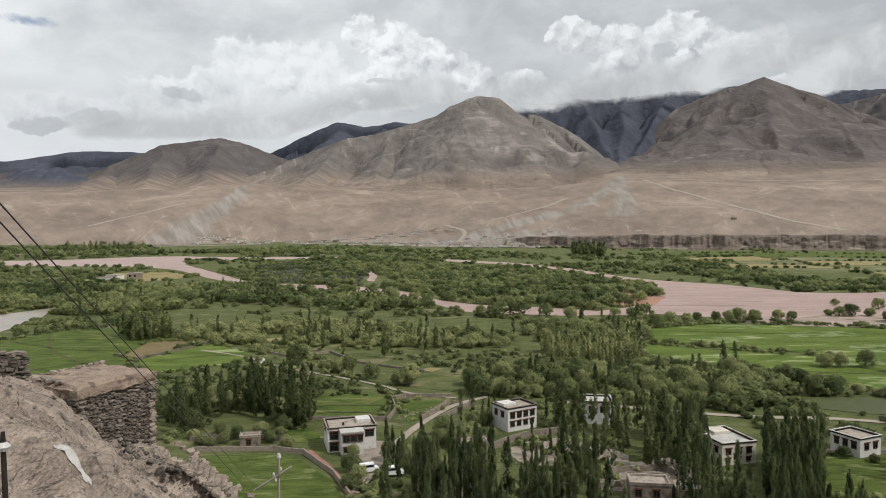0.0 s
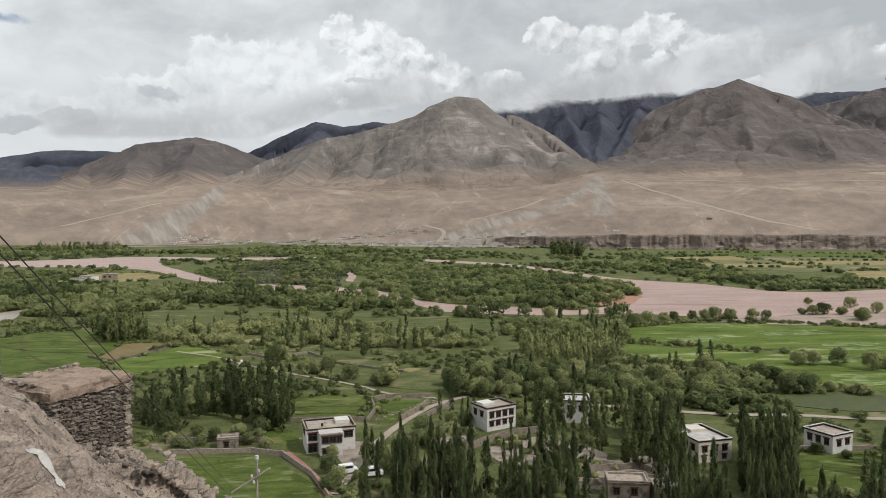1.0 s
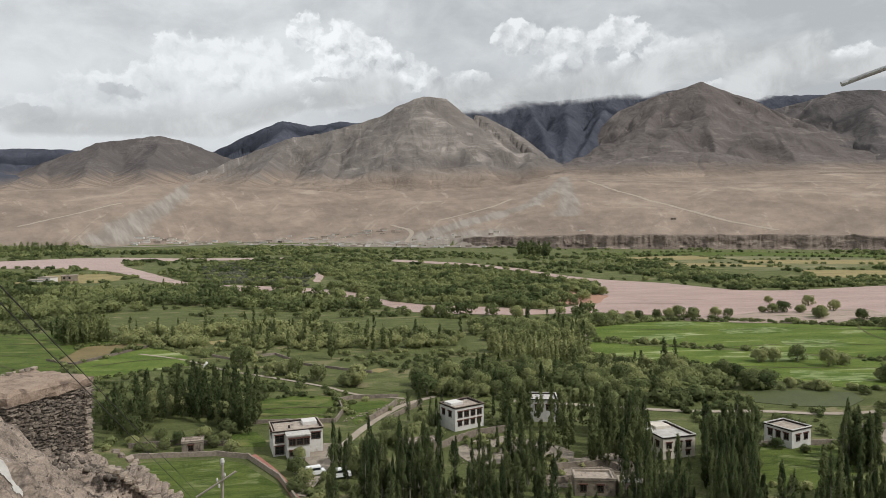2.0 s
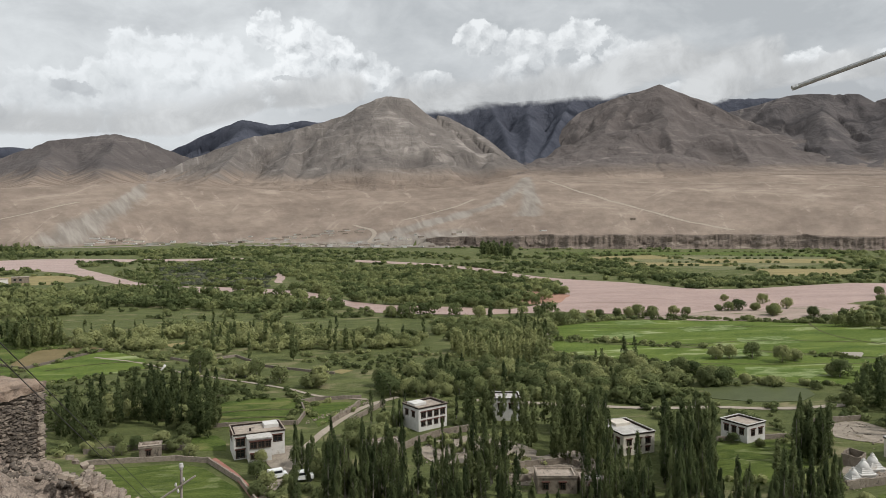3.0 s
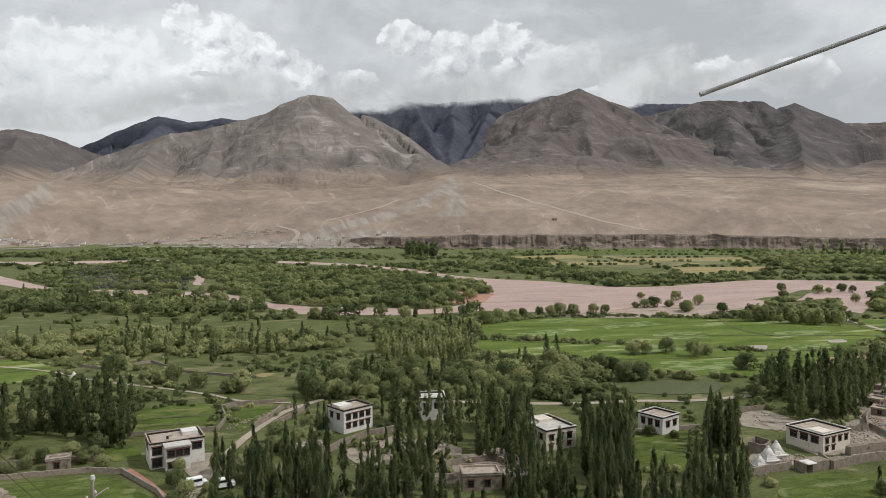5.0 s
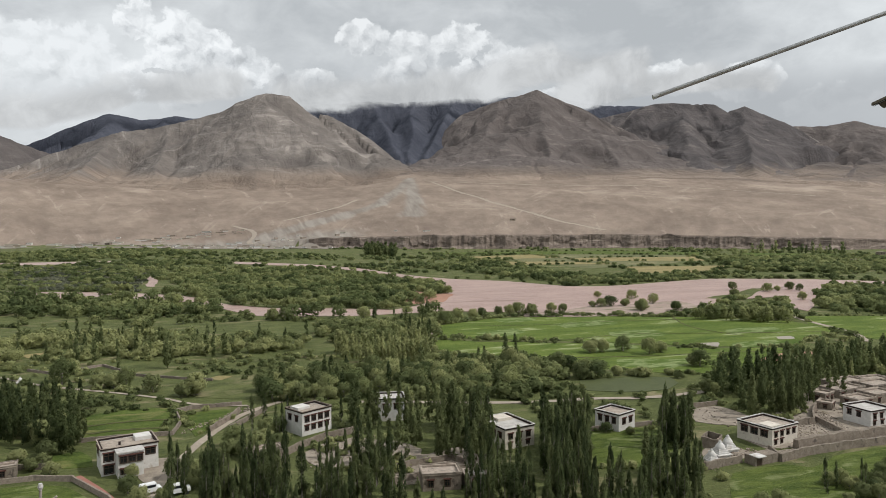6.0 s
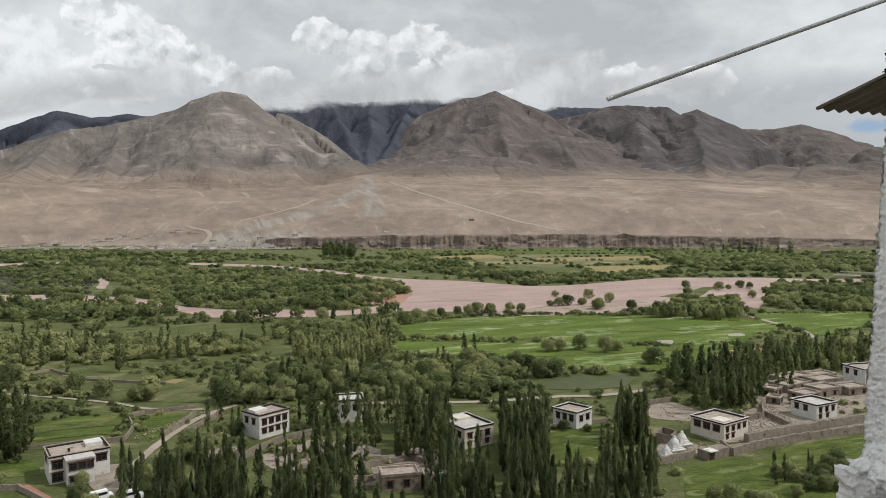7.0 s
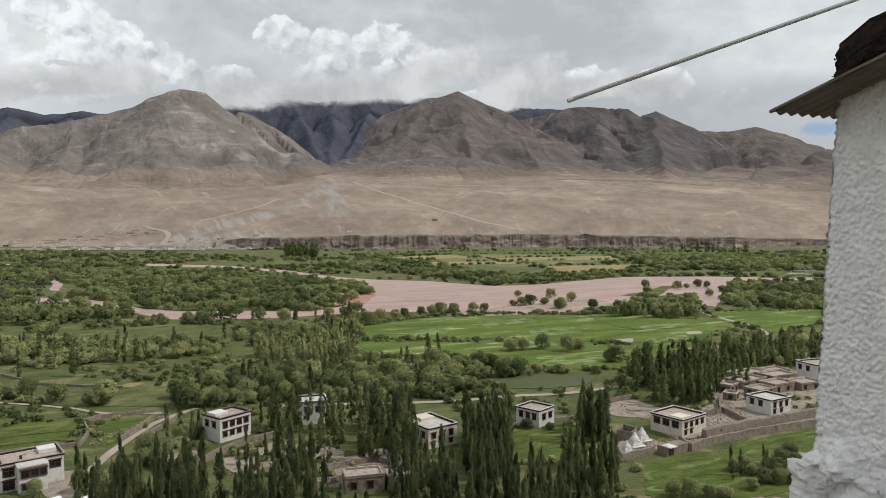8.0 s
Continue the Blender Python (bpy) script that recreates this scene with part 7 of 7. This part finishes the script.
plant(poplars, near, used, 0.6, 1.15)
BANK_BUSHES = [(96, 314), (105, 322), (115, 328), (121, 331), (130, 331), (136, 331), (141, 331), (147, 328), (152, 340), (162, 336), (167, 333), (221, 392), (194, 350), (204, 348), (213, 347), (211, 327), (234, 351), (227, 319), (229, 322), (198, 347), (209, 325),
               (19, 350), (25, 350), (62, 339), (104, 388), (138, 444), (332, 403), (347, 387), (358, 390), (372, 394), (371, 384), (331, 340), (307, 371), (235, 375), (213, 331), (125, 227), (130, 227), (138, 226),
               (144, 218), (150, 220), (146, 196), (148, 195), (-49, 231), (-38, 224), (-33.4, 222), (-30, 221), (-22, 212.6), (-12.6, 204.6), (-10, 205)]
plant(willows, BANK_BUSHES, used, 0.85, 1.3)
plant(willows, [(-12.0, 127.6), (-7.0, 132.8), (-15.5, 126), (-11.5, 124), (-17, 124), (-11, 138.5), (-8, 141), (-18.2, 133)], used, 0.5, 0.75)
plant(willows, [(-1, 150), (2, 147), (5, 149), (8.5, 151), (-3.5, 146), (10.5, 153), (0, 155), (-2.5, 140), (25, 132), (28, 134), (10, 163), (7, 160), (6, 156), (28, 160)], used, 0.55, 0.95)
plant(willows, [(-53, 150), (-50.5, 148.6), (-48, 150.6), (-46, 153.5), (-56, 154), (-38, 151), (-36.5, 154.5), (-33.5, 147.5), (-51, 157), (-42, 158)], used, 0.45, 0.8)
plant(willows, [(-70, 178), (-66, 183), (-62, 186), (-57, 187), (-52, 188), (-47, 189), (-42, 187), (-38, 182), (-36, 175), (-35, 167), (-37, 160), (-59, 176), (-64, 175), (-69, 171), (-60, 165), (-54, 178), (-48, 178), (-43, 176), (-40, 169), (-58, 160)], used, 0.7, 1.05)
plant(willows, [(81.0, 139.6), (85.6, 136.9), (-18.5, 141.0)], used, 0.4, 0.5)
plant(poplars, [(9, 158.5), (10.5, 161), (12, 165.5), (4, 166), (7, 171), (24.5, 165), (27, 163), (18, 141), (22, 143), (16, 137)], used, 0.6, 0.85)
plant(poplars, [at(float(rng.uniform(24.9, 28.8)), float(rng.uniform(134, 160))) for _ in range(34)] + [at(float(rng.uniform(18.1, 20.6)), float(rng.uniform(146, 160))) for _ in range(12)] + [at(float(rng.uniform(34.4, 36.7)), float(rng.uniform(152, 166))) for _ in range(16)], used, 0.9, 1.2)
plant(poplars, [at(float(rng.uniform(29.2, 36)), float(rng.uniform(100, 112))) for _ in range(26)] + [(101, 98), (102.5, 97), (104, 98.5), (106, 95), (108, 96), (99.5, 96)], used, 0.35, 0.7)
plant(willows, [(103.3, 99.3), (105, 96.5), (103.5, 92.5), (108, 94), (110, 92.5), (113, 94), (117, 97), (105.5, 99), (107, 97.5), (111, 96), (112.5, 97.5), (115, 98.5), (119, 100), (106, 91.5), (109, 90), (89.7, 91.7), (87, 93.5), (84, 94), (92, 90.5), (99, 91)], used, 0.4, 0.7)
spots = np.concatenate([scatter(rng, outline, gap, RIVERS) for outline, gap in ((WOOD_BELT, 3.8), (WOOD_RIGHT_MID, 4.2), (WOOD_RIGHT, 4.4))])
near_w, rest_w = nearest(spots, 190)
plant(willows, near_w, used, 0.55, 1.1)

woods = [(scatter(rng, p, gap, RIVERS + CLEARINGS + DRY_PATCHES, -0.22), "willow", h, s, c, z) for p, gap, h, s, c, z in (
    (WOOD_MID1, 4.8, 5.0, 3.0, 300, 0.42), (WOOD_MID2, 4.5, 4.8, 2.9, 330, 0.38), (WOOD_MID3, 4.5, 4.9, 2.9, 330, 0.38))]
woods.append((scatter(rng, [(62, 226), (108, 220), (99, 192), (78, 172), (48, 176), (40, 197)], 3.7, RIVERS + [GREAT_FIELD_NEAR], -0.5), "willow", 3.8, 2.3, 260, 0.46))
woods.append((scatter(rng, [(96, 190), (132, 188), (132, 181), (118, 187), (98, 187)], 2.6, RIVERS, -0.9), "willow", 3.2, 1.9, 220, 0.42))
woods.append((scatter(rng, POPLARS_MID, 2.9, (), -0.6), "poplar", 7.2, 0.9, 180, 0.46))
if len(rest_w):
    woods.append((rest_w, "willow", 4.8, 2.8, 300, 0.55))
far_wood("willow_wood", woods, M["willow_leaf"], "pale green willow copses on the valley floor", 0.66)
woods = [(scatter(rng, p, gap, RIVERS), "willow", h, s, c, z) for p, gap, h, s, c, z in (
    (WOOD_LEFT_BELT, 5.6, 5.6, 3.6, 170, 0.62), (WOOD_ISLE, 8.6, 4.6, 3.6, 120, 0.75), (WOOD_ISLE_FRONT, 5.6, 5.8, 3.5, 180, 0.62), (WOOD_RIGHT_BANK, 5.6, 6.0, 3.7, 180, 0.62), (WOOD_FAR_BANK, 7.4, 4.6, 3.6, 100, 0.85),
    (POPLARS_WALL, 4.2, 7.5, 2.2, 200, 0.48), (WOOD_FAR_LEFT, 15.0, 6.0, 5.0, 56, 1.5), (WOOD_FAR_MID, 15.0, 6.0, 5.0, 56, 1.5), (WOOD_FAR_RIGHT, 9.0, 5.4, 4.2, 84, 1.15))]
bank = np.concatenate([np.linspace(a, b, n) + rng.normal(size=(n, 2)) * 2.0 for a, b, n in (((-142, 496), (-90, 458), 16), ((-80, 494), (-56, 464), 6), ((-46, 452), (-30, 432), 6), ((-22, 420), (-5, 390), 6), ((88, 350), (100, 348), 4), ((30, 356), (48, 351), 4))])
woods.append((bank, "willow", 7.5, 4.2, 260, 0.6))
isle_edge = np.concatenate([np.linspace(a, b, n) + rng.normal(size=(n, 2)) * 1.8 for a, b, n in (((84, 378), (55, 394), 9), ((48, 398), (18, 409), 8), ((12, 414), (-2, 434), 6), ((-10, 452), (-24, 484), 7), ((-34, 498), (-52, 518), 5), ((-70, 530), (-110, 548), 8), ((118, 420), (132, 452), 6), ((140, 470), (150, 520), 8))])
woods.append((isle_edge, "willow", 5.8, 3.8, 220, 0.58))
woods.append((np.concatenate([np.linspace((-672, 1240), (-530, 1226), 34), np.linspace((786, 905), (812, 760), 22)]) + rng.normal(size=(56, 2)) * 4.0, "poplar", 15, 3.4, 110, 1.2))
woods.append((scatter(rng, POPLARS_PLANTATION, 2.4, (), -0.9), "poplar", 8.5, 1.0, 130, 0.55))
far_wood("riverside_wood", woods, M["willow_dark"], "dark green woods along the river", 0.62)
far_wood("scrub", [(scatter(rng, WOOD_SCRUB, 5.0), "willow", 2.0, 2.6, 70, 0.62)], M["scrub_leaf"], "low grey-green thorn scrub on the river island")
lone = np.concatenate([scatter(rng, p, gap, RIVERS + PLOTS) for p, gap in ((WOOD_MID2, 13), (WOOD_MID3, 11), (WOOD_LEFT_BELT, 17), (WOOD_BELT, 9), (WOOD_RIGHT, 4.6))])
row_behind = scatter(rng, [(126, 156), (150, 160), (195, 160), (222, 172), (212, 184), (180, 182), (140, 176), (130, 166)], 3.5, RIVERS, -0.5)
far_wood("village_wood", [(row_behind, "poplar", 8.6, 1.4, 460, 0.33)], M["willow_dark"], "tall leafy trees in a dense belt behind the village", 0.45)
far_wood("poplar_wood", [(rest, "poplar", 9.0, 1.1, 800, 0.24), (lone, "poplar", 8.0, 1.0, 240, 0.40), 
                         (scatter(rng, POPLARS_CLUMP, 10), "poplar", 16, 4.0, 150, 1.3)], M["poplar_leaf"], "dense poplar plantations between the fields", 0.72)


def undergrowth(d0, d1, gap, clearing):
    """Bushes all over the rough ground between two distances, off the fields, water, yards and houses."""
    n = int((d1 ** 2 - d0 ** 2) * radians(96) / 2 / gap ** 2)
    d, b = np.sqrt(rng.uniform(d0 ** 2, d1 ** 2, n)), np.radians(rng.uniform(-37, 59, n))
    x, y = d * np.sin(b), d * np.cos(b)
    ok = fbm(x / (gap * 7), y / (gap * 7), 3, 61) > clearing
    for p in RIVERS + PLOTS:
        ok &= ~inside(x, y, p)
    for hx, hy, hr in HOUSE_SPOTS:
        ok &= np.hypot(x - hx, y - hy) > hr + 2
    ok &= land(x, y) < 0.4
    return np.stack([x[ok], y[ok]], 1)


def hedge(poly, gap):
    out = []
    for i in range(len(poly)):
        a, b = np.array(poly[i], dtype=float), np.array(poly[(i + 1) % len(poly)], dtype=float)
        n = int(np.hypot(*(b - a)) / gap)
        out += [a + (b - a) * k / max(n, 1) + rng.normal(size=2) * 0.7 for k in range(n)]
    q = np.array(out)
    return q[fbm(q[:, 0] / 14, q[:, 1] / 14, 2, 71) > -0.12]


margin = np.concatenate([np.linspace(a, b, n) for a, b, n in (((92, 312), (130, 327), 18), ((130, 327), (172, 320), 20), ((172, 320), (226, 298), 26), ((226, 298), (256, 276), 16))]) + rng.normal(size=(80, 2)) * 0.9
hedges = np.concatenate([hedge(p, 2.6) for p in (WEST_FIELD, WEST_STRIP, HOUSE_FIELD, GARDEN_FIELD, GREAT_FIELD, GREAT_FIELD_NEAR, EAST_FIELD, ORCHARD_FIELD)])
far_hedges = np.concatenate([hedge(p, 9.0) for p in (FAR_FIELD_A, FAR_FIELD_B, FAR_FIELD_C, FAR_FIELD_D, FAR_FIELD_E, FAR_FIELD_F, FAR_FIELD_G)])
far_wood("undergrowth", [(undergrowth(118, 260, 4.2, -0.05), "willow", 1.5, 1.2, 80, 0.34), (undergrowth(260, 420, 5.6, -0.05), "willow", 2.2, 1.8, 64, 0.56), (hedges, "willow", 1.2, 1.1, 56, 0.36), (margin, "willow", 1.9, 1.9, 80, 0.42)], M["willow_leaf"], "bushes and hedges on rough ground between the fields")
far_wood("thicket", [(undergrowth(420, 800, 9.5, -0.08), "willow", 3.0, 2.8, 56, 0.95), (undergrowth(800, 1300, 17, -0.05), "willow", 3.6, 4.2, 36, 1.6), (far_hedges, "willow", 2.2, 3.0, 30, 1.3)], M["willow_dark"], "dark thickets scattered over the far valley floor")
